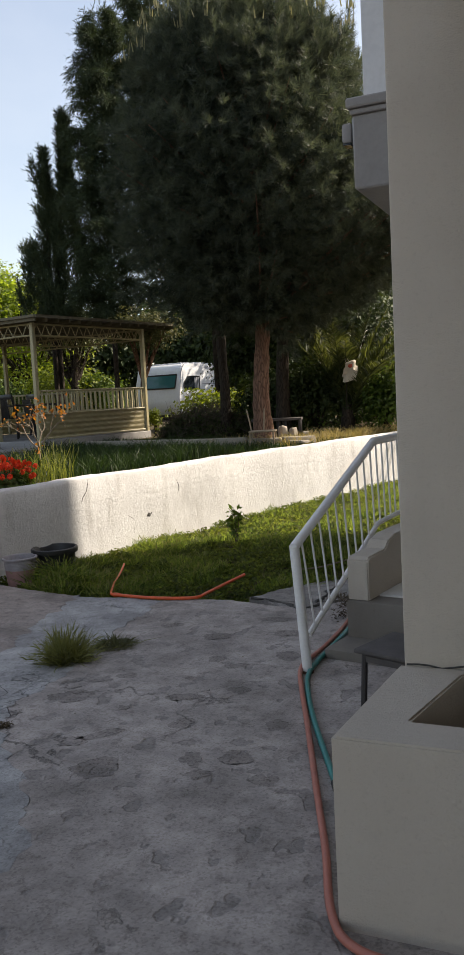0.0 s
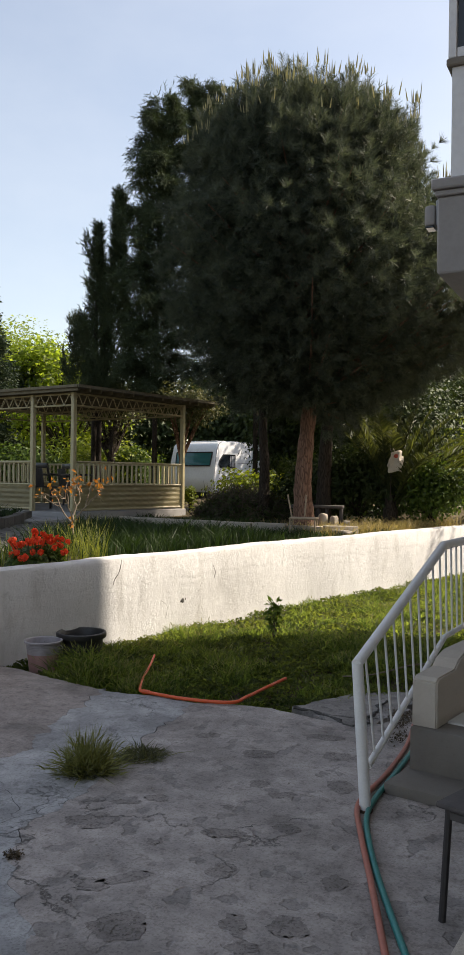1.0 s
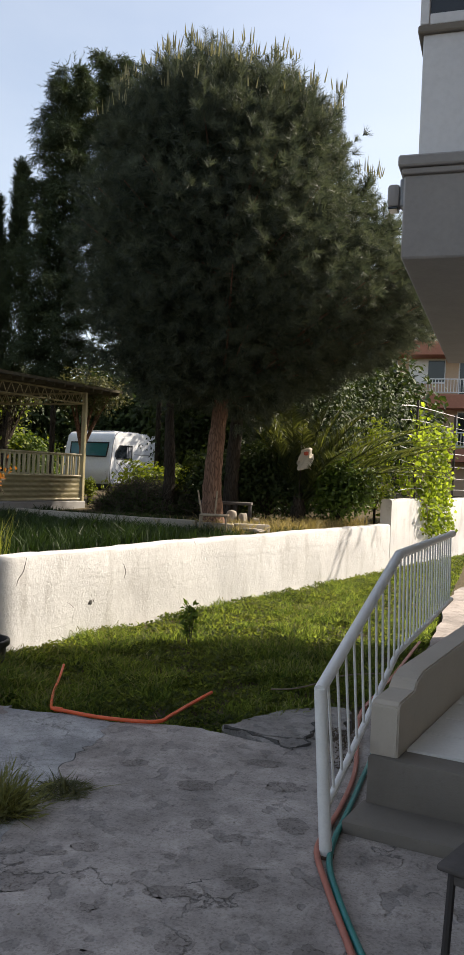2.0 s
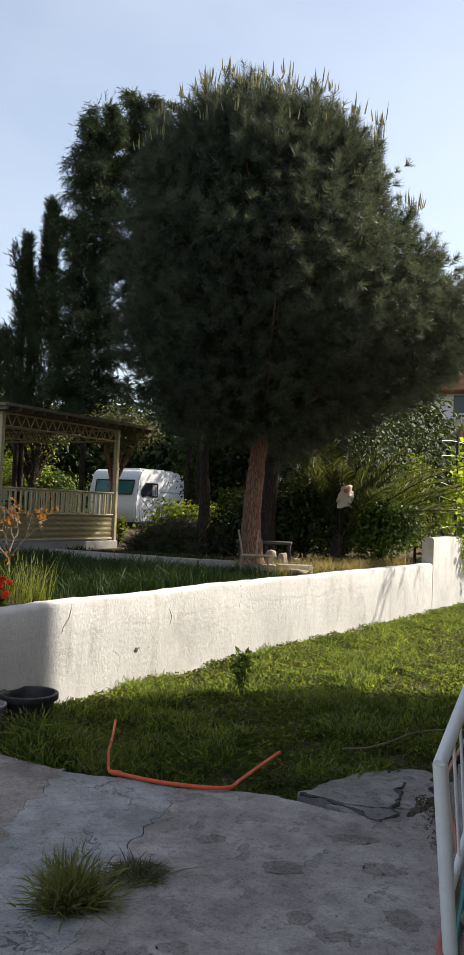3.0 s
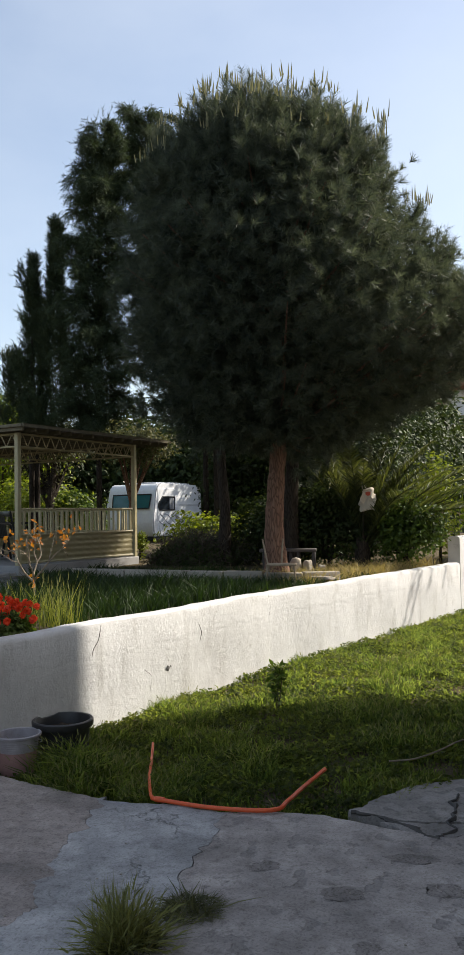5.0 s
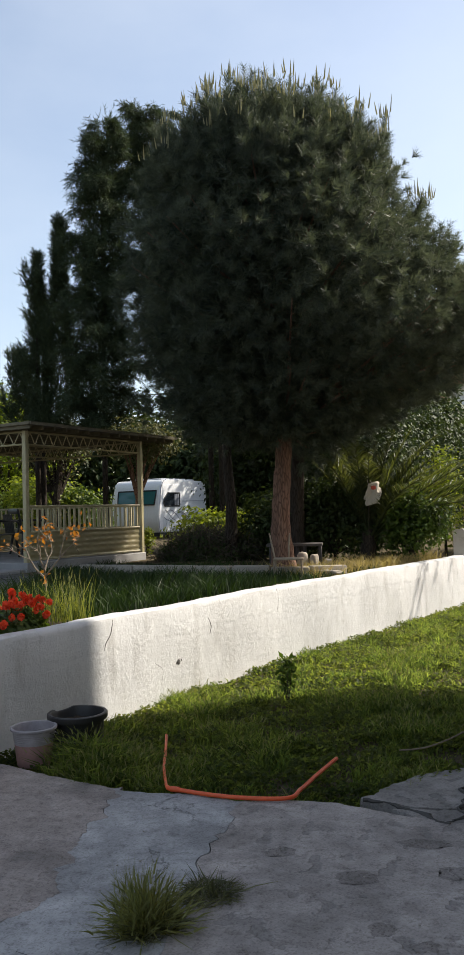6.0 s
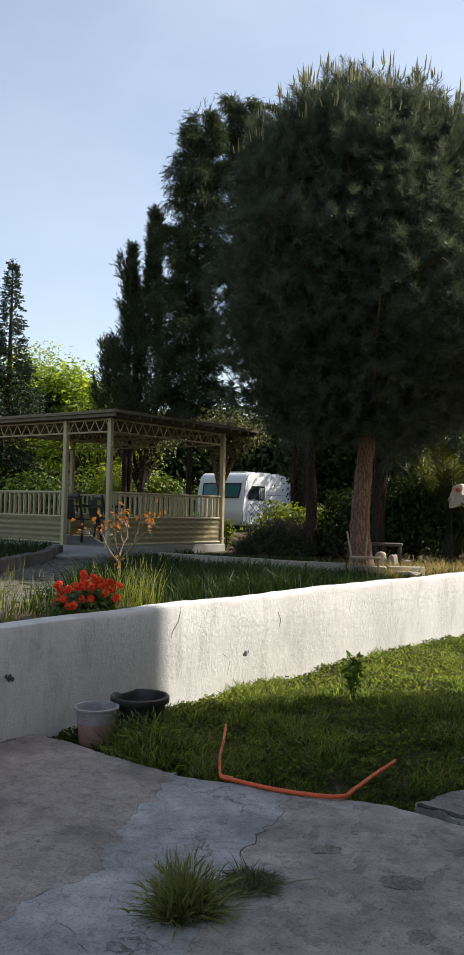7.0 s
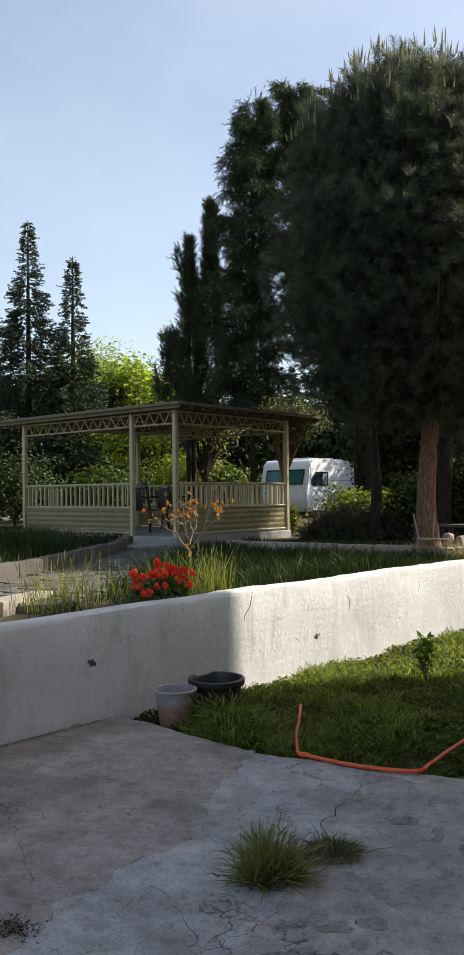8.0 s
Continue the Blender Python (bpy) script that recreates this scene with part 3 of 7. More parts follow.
def broken_slabs():
    """Broken corners of concrete along the lawn, heaved a little."""
    shapes = ([(-1.52, 5.64), (-1.41, 5.85), (-1.27, 6.15), (-1.02, 6.40), (-0.86, 6.38), (-0.80, 6.0), (-0.85, 5.70), (-1.05, 5.60), (-1.21, 5.57), (-1.38, 5.60)],
              [(-1.33, 5.50), (-1.2, 5.54), (-1.04, 5.57), (-0.90, 5.62), (-0.88, 5.5), (-1.0, 5.36), (-1.2, 5.42)])
    for k, ring in enumerate(shapes):
        cx, cy = sum(p[0] for p in ring) / len(ring), sum(p[1] for p in ring) / len(ring)
        pts = wobbly([(x - cx, y - cy) for x, y in ring] + [(ring[0][0] - cx, ring[0][1] - cy)], 20 + k, 0.03)[:-1]
        bm = bmesh.new()
        a = [bm.verts.new((p.x, p.y, 0.0)) for p in pts]
        b = [bm.verts.new((p.x * 1.03, p.y * 1.03, -0.12)) for p in pts]
        bm.faces.new(a)
        for i in range(len(a)):
            bm.faces.new((a[i], b[i], b[(i + 1) % len(a)], a[(i + 1) % len(a)]))
        bmesh.ops.triangulate(bm, faces=[f for f in bm.faces if len(f.verts) > 4])
        ob = part("concrete_slab", bm, M_SLAB, pave, soft=False)
        ob.matrix_world = pose(cx, cy, (-0.008, -0.004)[k], (-0.6, -0.4)[k], (0.3, 0.3)[k], 0)


broken_slabs()


def garden_wall():
    """White plastered retaining wall with an uneven coping line; the far stretch stands higher."""
    for name, y0, y1, h, off, lab in (("wall_garden_low", -12, 16.15, 0.785, 0.0, "low white rough-plastered garden retaining wall with dirt streaks"),
                                     ("wall_garden_high", 16.152, 34, 1.24, 0.006, "taller white plastered stretch of the garden retaining wall")):
        bm = bmesh.new()
        n = int((y1 - y0) / 0.12)
        rings = []
        for k in range(n + 1):
            y = y0 + (y1 - y0) * k / n
            x = wall_x(y) + off
            w = 0.012 * noise.noise(Vector((1, y * 1.3, 2))) + 0.006 * noise.noise(Vector((4, y * 6, 2)))
            zt = h + (-0.004 * (y - 8) / 8 if h < 1 else 0.0) + 0.018 * noise.noise(Vector((7, y * 0.9, 5))) + 0.01 * noise.noise(Vector((7, y * 5, 5)))
            sec = [(x + w, -0.16), (x + w * 1.3, 0.18), (x + w, 0.42), (x + w * 0.6, zt - 0.05), (x + w - 0.012, zt - 0.014), (x - 0.04, zt + 0.002), (x - 0.13, zt + 0.004), (x - 0.19, zt - 0.012), (x - 0.205, zt - 0.06), (x - 0.21, -0.16)]
            rings.append([bm.verts.new((sx, y, sz)) for sx, sz in sec])
        m = len(rings[0])
        for a, b in zip(rings, rings[1:]):
            for i in range(m):
                bm.faces.new((a[i], a[(i + 1) % m], b[(i + 1) % m], b[i]))
        bm.faces.new(rings[0][::-1])
        bm.faces.new(rings[-1])
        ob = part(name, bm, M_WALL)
        tagged(ob, lab, "garden wall", kind="structure")
        if h > 1:
            continue
        # a crack, smaller hairlines, and two small knocked-out holes
        for pts in ([(7.17, 0.765), (7.16, 0.70), (7.13, 0.64), (7.08, 0.58), (7.06, 0.52)], [(8.62, 0.60), (8.66, 0.52), (8.63, 0.44)], [(9.99, 0.78), (10.04, 0.66), (10.01, 0.5)], [(7.75, 0.3), (7.85, 0.22), (7.83, 0.1)]):
            bm = bmesh.new()
            line = curve_points([(wall_x(y) - 0.001, y + 0.006 * math.sin(z * 60), z) for y, z in pts], 5)
            big = pts[0][0] < 7.5
            tube(bm, line, [(0.0065 if big else 0.0022) * (0.35 + 0.65 * math.sin(math.pi * (k + 0.6) / (len(line) + 0.4))) for k in range(len(line))], 5)
            part("crack", bm, M_CRACK, ob)
        for y, z, r in ((8.1, 0.256, 0.028), (8.07, 0.25, 0.015), (8.14, 0.268, 0.012), (5.43, 0.424, 0.026), (5.455, 0.41, 0.018), (5.40, 0.436, 0.013)):
            bm = bmesh.new()
            bmesh.ops.create_icosphere(bm, subdivisions=2, radius=r)
            for v in bm.verts:
                v.co *= 1 + 0.5 * noise.noise(v.co * 40 + Vector((y * 9, z * 9, 0)))
                v.co.x *= 0.25
            bmesh.ops.translate(bm, verts=bm.verts, vec=(wall_x(y) + 0.002, y, z))
            part("hole", bm, M_CRACK, ob)


garden_wall()


def house():
    h = thing("house", (0, 0, 0), 0, "cream textured-plaster house with a grey enclosed balcony", "house")
    bm = bmesh.new()
    cuboid(bm, (1.3, 3.1, -0.05), (9, 11.13, 2.9), 0.02)
    cuboid(bm, (3.4, -3.5, -0.05), (9, 3.1, 2.9), 0.02)
    part("ground_floor", bm, M_HOUSE, h)
    bm = bmesh.new()
    cuboid(bm, (0.45, -3.5, 2.9), (9, 11.13, 6.5), 0.02)
    part("upper_floor", bm, M_HOUSE, h)
    bm = bmesh.new()
    cuboid(bm, (0.2, -3.7, 6.5), (9.3, 11.28, 6.68), 0.02)
    part("roof_slab", bm, M_BALC, h, "grey concrete roof slab")
    bm = bmesh.new()
    cuboid(bm, (0.32, 2.605, 0.0), (1.5, 3.1, 2.9), 0.012, seg=2)
    part("pillar", bm, M_HOUSE, h, "broad cream plastered pillar")
    bm = bmesh.new()
    cuboid(bm, (-0.49, 5.28, 2.86), (1.3, 9.6, 3.33), 0.012)
    bal = part("balcony", bm, M_BALC, h, "grey painted balcony parapet")
    bm = bmesh.new()
    cuboid(bm, (-0.50, 5.26, 3.33), (1.3, 9.62, 3.362), 0.006)
    cuboid(bm, (-0.52, 5.235, 3.366), (1.3, 9.645, 3.43), 0.01)
    part("ledge", bm, M_BALC, bal, "stepped concrete ledge")
    for k in range(5):
        bm = bmesh.new()
        x0 = -0.42 + 0.29 * k
        cuboid(bm, (x0, 5.33, 3.435), (x0 + 0.284, 5.37, 4.13), 0.004)
        part("panel", bm, M_PANEL, bal, "white enclosure panel")
    for k in range(13):
        bm = bmesh.new()
        y0 = 5.375 + 0.325 * k
        cuboid(bm, (-0.42, y0, 3.435), (-0.38, y0 + 0.319, 4.13), 0.004)
        part("panel", bm, M_PANEL, bal, "white enclosure panel")
    bm = bmesh.new()
    cuboid(bm, (-0.45, 5.30, 4.13), (1.3, 9.62, 4.175), 0.008)
    part("sill", bm, M_STEP, bal, "stained sill strip")
    for k in range(5):
        bm = bmesh.new()
        x0 = -0.44 + 0.29 * k
        cuboid(bm, (x0, 5.31, 4.18), (x0 + 0.05, 5.37, 5.6), 0.004)
        cuboid(bm, (x0 + 0.052, 5.315, 4.18), (x0 + 0.288, 5.365, 4.24), 0.003)
        part("window_frame", bm, M_PANEL, bal)
        bm = bmesh.new()
        cuboid(bm, (x0 + 0.054, 5.335, 4.242), (x0 + 0.286, 5.343, 5.58))
        part("window_pane", bm, M_GLASS_DARK, bal)
    for k in range(13):
        bm = bmesh.new()
        y0 = 5.375 + 0.325 * k
        cuboid(bm, (-0.44, y0, 4.18), (-0.38, y0 + 0.05, 5.6), 0.004)
        cuboid(bm, (-0.435, y0 + 0.052, 4.18), (-0.385, y0 + 0.322, 4.24), 0.003)
        part("window_frame", bm, M_PANEL, bal)
    bm = bmesh.new()
    cuboid(bm, (-0.46, 5.28, 5.6), (0.44, 9.64, 5.72), 0.008)
    part("balcony_roof", bm, M_BALC, bal)
    # floodlight on the balcony's outer side
    f = thing("wall_lamp", (-0.494, 5.45, 3.215), 0, "small grey floodlight fixed to the balcony side", "lamp")
    bm = bmesh.new()
    cuboid(bm, (-0.03, -0.05, -0.02), (0.004, 0.05, 0.14), 0.008)
    part("bracket", bm, M_VANTRIM, f)
    bm = bmesh.new()
    cuboid(bm, (-0.10, -0.06, -0.02), (-0.03, 0.06, 0.11), 0.02, seg=2)
    part("housing", bm, M_BALC, f)
    bm = bmesh.new()
    cuboid(bm, (-0.095, -0.05, -0.032), (-0.04, 0.05, -0.018), 0.004)
    part("lens", bm, M_GLASS_DARK, f)


house()


def planter():
    p = thing("masonry_planter", (0, 0, 0), 0, "empty cream plastered planter box at the pillar's foot", "planter")
    x0, x1, y0, y1, z, w = 0.25, 1.5, 1.935, 2.602, 0.58, 0.17
    bm = bmesh.new()
    outer = [(x0, y0), (x1, y0), (x1, y1), (x0 + 0.055, y1)]
    inner = [(x0 + w + 0.02, y0 + w), (x1 - w, y0 + w), (x1 - w, y1 - 0.05), (x0 + w + 0.11, y1 - 0.05)]
    vo = [[bm.verts.new((x, y, zz)) for x, y in outer] for zz in (-0.03, z)]
    vi = [[bm.verts.new((x, y, zz)) for x, y in inner] for zz in (0.3, z)]
    for k in range(4):
        j = (k + 1) % 4
        bm.faces.new((vo[0][k], vo[0][j], vo[1][j], vo[1][k]))
        bm.faces.new((vo[1][k], vo[1][j], vi[1][j], vi[1][k]))
        bm.faces.new((vi[1][k], vi[1][j], vi[0][j], vi[0][k]))
    bm.faces.new(vi[0])
    bm.faces.new(vo[0][::-1])
    es = [e for e in bm.edges if all(v.co.z > 0.5 for v in e.verts) or abs(e.verts[0].co.z - e.verts[1].co.z) > 0.4]
    bmesh.ops.bevel(bm, geom=es, offset=0.007, segments=2, affect="EDGES")
    part("box", bm, M_HOUSE, p)
    bm = bmesh.new()
    cuboid(bm, (x0 + w + 0.10, y0 + w + 0.01, 0.302), (x1 - w - 0.01, y1 - 0.06, 0.33), 0.006)
    part("soil", bm, M_SOIL, p, "dry soil bed")
    bm = bmesh.new()
    tube(bm, [(0.33 + 0.04 * k, 2.6035 + 0.002 * math.sin(k * 2.3), 0.583 + 0.006 * math.sin(k * 1.7) + 0.004 * math.sin(k * 4.1)) for k in range(26)], [0.0035 + 0.002 * math.sin(k * 3.1) for k in range(26)], 5)
    part("crack", bm, M_CRACK, p, "open crack along the pillar's foot")


planter()


def steps():
    s = thing("entrance_steps", (-0.455, 4.58, 0), -10, "worn cement entrance steps with white tiles and a plastered parapet", "steps")
    bm = bmesh.new()
    cuboid(bm, (-0.02, -0.265, -0.03), (1.6, 0.04, 0.06), 0.014, seg=2)
    for v in bm.verts:
        v.co += Vector((0.012, 0.012, 0.004)) * noise.noise(v.co * 5)
    part("bottom_step", bm, M_STEP, s, "worn flat concrete bottom step")
    bm = bmesh.new()
    cuboid(bm, (0.0, 0.0, -0.03), (1.6, 3.3, 0.285), 0.014, seg=2)
    part("step_block", bm, M_STEP, s, "bare stained cement riser")
    for k in range(4):
        for j in range(8):
            bm = bmesh.new()
            x0, y0 = 0.145 + 0.335 * k, 0.17 + 0.335 * j
            cuboid(bm, (x0, y0, 0.28), (x0 + 0.33, y0 + 0.33, 0.297), 0.003)
            part("tile", bm, M_TILE, s)
    bm = bmesh.new()
    prof = [(0.03, 0.28), (0.03, 0.53), (0.06, 0.55), (0.30, 0.557), (0.36, 0.60), (0.47, 0.625), (3.3, 0.645), (3.3, 0.28)]
    a = [bm.verts.new((0.0, y, z)) for y, z in prof]
    b = [bm.verts.new((0.14, y, z)) for y, z in prof]
    bm.faces.new(a)
    bm.faces.new(b[::-1])
    for k in range(len(prof)):
        j = (k + 1) % len(prof)
        bm.faces.new((a[k], b[k], b[j], a[j]))
    bmesh.ops.recalc_face_normals(bm, faces=bm.faces)
    bmesh.ops.bevel(bm, geom=[e for e in bm.edges if len(e.link_faces) == 2 and e.calc_face_angle(0) > 0.6], offset=0.008, segments=2, affect="EDGES")
    part("parapet", bm, M_HOUSE, s, "cream plastered stepped parapet", soft=False)


steps()


def railing():
    r = thing("stair_railing", (0, 0, 0), 0, "white painted steel tube stair railing with chipped enamel", "railing")
    foot, top = Vector((-0.54, 4.055, 0)), Vector((-0.602, 4.10, 0.70))
    bend, end = Vector((-0.42, 5.25, 1.205)), Vector((-0.26, 7.7, 1.19))
    drop = Vector((0.01, 0.02, -0.555))
    bm = bmesh.new()
    tube(bm, [foot + Vector((0, 0, 0.0)), foot + Vector((-0.003, 0.002, 0.05)), top], 0.028, 14)
    part("newel_post", bm, M_RAIL, r)
    bm = bmesh.new()
    tube(bm, [foot, foot + Vector((0, 0, 0.012)), foot + Vector((0, 0, 0.013))], [0.036, 0.036, 0.029], 14)
    part("rusty_foot", bm, M_RUST, r, "rusted foot of the post")
    bm = bmesh.new()
    tube(bm, [top + (top - bend).normalized() * 0.01, bend, end], 0.027, 14)
    part("handrail", bm, M_RAIL, r)
    lo0, lo1, lo2 = top + drop + Vector((0.03, 0.05, 0.035)), bend + drop, end + drop + Vector((0, 0, 0.01))
    bm = bmesh.new()
    tube(bm, [lo0, lo1, lo2], 0.017, 10)
    part("lower_rail", bm, M_RAIL, r)
    for k in range(10):
        f = (k + 0.75) / 10.3
        bm = bmesh.new()
        tube(bm, [lo0.lerp(lo1, f), top.lerp(bend, f)], 0.0065, 8)
        part("baluster", bm, M_RAIL, r)
    for k in range(19):
        f = (k + 0.4) / 19.5
        bm = bmesh.new()
        tube(bm, [lo1.lerp(lo2, f), bend.lerp(end, f)], 0.0065, 8)
        part("baluster", bm, M_RAIL, r)


railing()

# ---- gazebo and caravan ----
GZ = pose(-8.09, 12.03, 0, 0, 0, 180 - 10)      # origin at the near corner; local +x runs along the entrance side, local -y along the other side
GL, GD = 4.1, 3.0                            # length of the entrance side and depth
FLOOR_Z = 0.94


def gz(x, y, z):
    return Vector((x, -y, z))


def lattice(bm, a, b, depth=0.19, bays=12):
    """A light lattice girder between two points at its top chord."""
    a, b = Vector(a), Vector(b)
    d = Vector((0, 0, -depth))
    tube(bm, [a, b], 0.018, 6)
    tube(bm, [a + d, b + d], 0.016, 6)
    for k in range(bays):
        p, q, s = a.lerp(b, k / bays), a.lerp(b, (k + 0.5) / bays), a.lerp(b, (k + 1) / bays)
        tube(bm, [p + d, q], 0.009, 5, False)
        tube(bm, [q, s + d], 0.009, 5, False)


def fence_panel(parent, a, b):
    """A gazebo side: embossed sheet below, balusters and a top rail above."""
    a, b = Vector(a), Vector(b)
    n, h0, h1, hr = (b - a).length, FLOOR_Z + 0.04, 1.40, 1.82
    u = (b - a).normalized()
    bm = bmesh.new()
    cols, rows = max(8, int(n / 0.035)), 26
    nrm = Vector((-u.y, u.x, 0))
    grid = []
    for j in range(rows + 1):
        z = h0 + (h1 - h0) * j / rows
        row = []
        for i in range(cols + 1):
            s = n * i / cols
            w = 0.012 * math.sin(z * 2 * math.pi / 0.09) * (0.6 + 0.4 * math.sin(s * 2 * math.pi / 0.22))
            row.append(bm.verts.new(a + u * s + Vector((0, 0, z)) + nrm * w))
        grid.append(row)
    for r0, r1 in zip(grid, grid[1:]):
        for i in range(cols):
            bm.faces.new((r0[i], r0[i + 1], r1[i + 1], r1[i]))
    geom = bmesh.ops.solidify(bm, geom=list(bm.faces), thickness=0.006)
    sheet = part("panel", bm, M_GAZ, parent, "embossed cream sheet panel")
    bm = bmesh.new()
    for z, r in ((h0, 0.02), (h1 + 0.015, 0.022), (hr, 0.024)):
        tube(bm, [a + Vector((0, 0, z)), b + Vector((0, 0, z))], r, 6)
    part("rail", bm, M_GAZ, parent)
    k = int(n / 0.125)
    for i in range(k):
        p = a + u * (n * (i + 0.5) / k)
        bm = bmesh.new()
        cuboid(bm, (-0.013, -0.013, h1 + 0.02), (0.013, 0.013, hr - 0.01), 0, Matrix.Translation(p))
        part("baluster", bm, M_GAZ, parent, soft=False)


def gazebo():
    g = new("gazebo")
    g.matrix_world = GZ
    tagged(g, "cream steel garden gazebo with flat brown roof and railed sides", "gazebo")
    bm = bmesh.new()
    cuboid(bm, gz(-0.06, GD + 0.06, 0.70), gz(GL + 0.05, -0.06, FLOOR_Z), 0.012)
    part("floor_slab", bm, M_FLOOR, g, "grey screed floor slab")
    for x, y in ((0, 0), (GL, 0), (1.03, 0), (0, GD), (GL, GD)):
        bm = bmesh.new()
        cuboid(bm, gz(x - 0.04, y + 0.04, FLOOR_Z - 0.01), gz(x + 0.04, y - 0.04, 3.02), 0.008)
        part("post", bm, M_GAZ, g)
    for a, b, n in (((0, 0), (GL, 0), 17), ((0, GD), (GL, GD), 17), ((0, 0), (0, GD), 14), ((GL, 0), (GL, GD), 14), ((1.9, 0), (1.9, GD), 14)):
        bm = bmesh.new()
        lattice(bm, gz(a[0], a[1], 3.0), gz(b[0], b[1], 3.0), 0.2, n)
        part("lattice_beam", bm, M_GAZ, g)
    fence_panel(g, gz(1.08, 0, 0), gz(GL - 0.05, 0, 0))
    fence_panel(g, gz(0, 0.06, 0), gz(0, GD - 0.06, 0))
    fence_panel(g, gz(0.05, GD, 0), gz(GL - 0.05, GD, 0))
    fence_panel(g, gz(GL, 0.06, 0), gz(GL, GD - 0.06, 0))
    bm = bmesh.new()
    cuboid(bm, gz(-0.02, 0.0, 0.70), gz(1.03, -0.95, 0.845), 0.02)
    part("threshold", bm, M_FLOOR, g, "pale screed apron at the entrance")
    # roof: sheet with fascia, battens under it
    bm = bmesh.new()
    cuboid(bm, gz(-0.30, GD + 0.78, 3.085), gz(GL + 0.85, -0.20, 3.125), 0.01)
    roof = part("roof", bm, M_ROOF, g, "flat brown roof sheet")
    for i in range(15):
        y = -0.16 + (GD + 0.88) * i / 14
        bm = bmesh.new()
        cuboid(bm, gz(-0.27, y + 0.02, 3.022), gz(GL + 0.82, y - 0.02, 3.083), 0.003)
        part("batten", bm, M_LATH, roof, soft=False)
    bm = bmesh.new()
    cuboid(bm, gz(-0.29, -0.203, 3.078), gz(GL + 0.84, -0.22, 3.128), 0.004)
    part("fascia", bm, M_LATH, roof)
    bm = bmesh.new()
    cuboid(bm, gz(-0.303, GD + 0.78, 3.078), gz(-0.32, -0.2, 3.128), 0.004)
    part("fascia", bm, M_LATH, roof)


gazebo()


def plastic_chair(at, rz):
    c = thing("garden_chair", at, rz, "black plastic garden armchair standing in the gazebo", "chair", "chairs in the gazebo")
    bm = bmesh.new()
    cuboid(bm, (-0.23, -0.22, 0.40), (0.23, 0.22, 0.43), 0.012, seg=2)
    part("seat", bm, M_CHAIR, c)
    for sx in (-1, 1):
        for sy in (-1, 1):
            bm = bmesh.new()
            tube(bm, [(sx * 0.26, sy * 0.25, 0.0), (sx * 0.22, sy * 0.2, 0.41)], [0.022, 0.028], 8)
            part("leg", bm, M_CHAIR, c)
        bm = bmesh.new()
        tube(bm, curve_points([(sx * 0.26, -0.22, 0.42), (sx * 0.28, -0.2, 0.63), (sx * 0.28, 0.1, 0.65), (sx * 0.24, 0.24, 0.66)], 6), 0.022, 8)
        part("armrest", bm, M_CHAIR, c)
        bm = bmesh.new()
        tube(bm, [(sx * 0.22, 0.21, 0.42), (sx * 0.21, 0.30, 0.86)], 0.022, 8)
        part("back_post", bm, M_CHAIR, c)
    bm = bmesh.new()
    cuboid(bm, (-0.22, 0.28, 0.78), (0.22, 0.315, 0.88), 0.014, seg=2)
    part("top_rail", bm, M_CHAIR, c)
    for k in range(6):
        bm = bmesh.new()
        x = -0.17 + 0.068 * k
        cuboid(bm, (x - 0.0325, 0.225, 0.43), (x + 0.0325, 0.24, 0.80), 0.004, pose(0, 0, 0, -9, 0, 0) @ pose(0, 0.06, 0.03))
        part("back_slat", bm, M_CHAIR, c)
    return c


chair = plastic_chair(tuple(GZ @ gz(1.75, 1.1, FLOOR_Z)), 170)
copy_thing(chair, Matrix.Translation(GZ @ gz(2.3, 2.4, FLOOR_Z)) @ pose(0, 0, 0, 0, 0, 150))


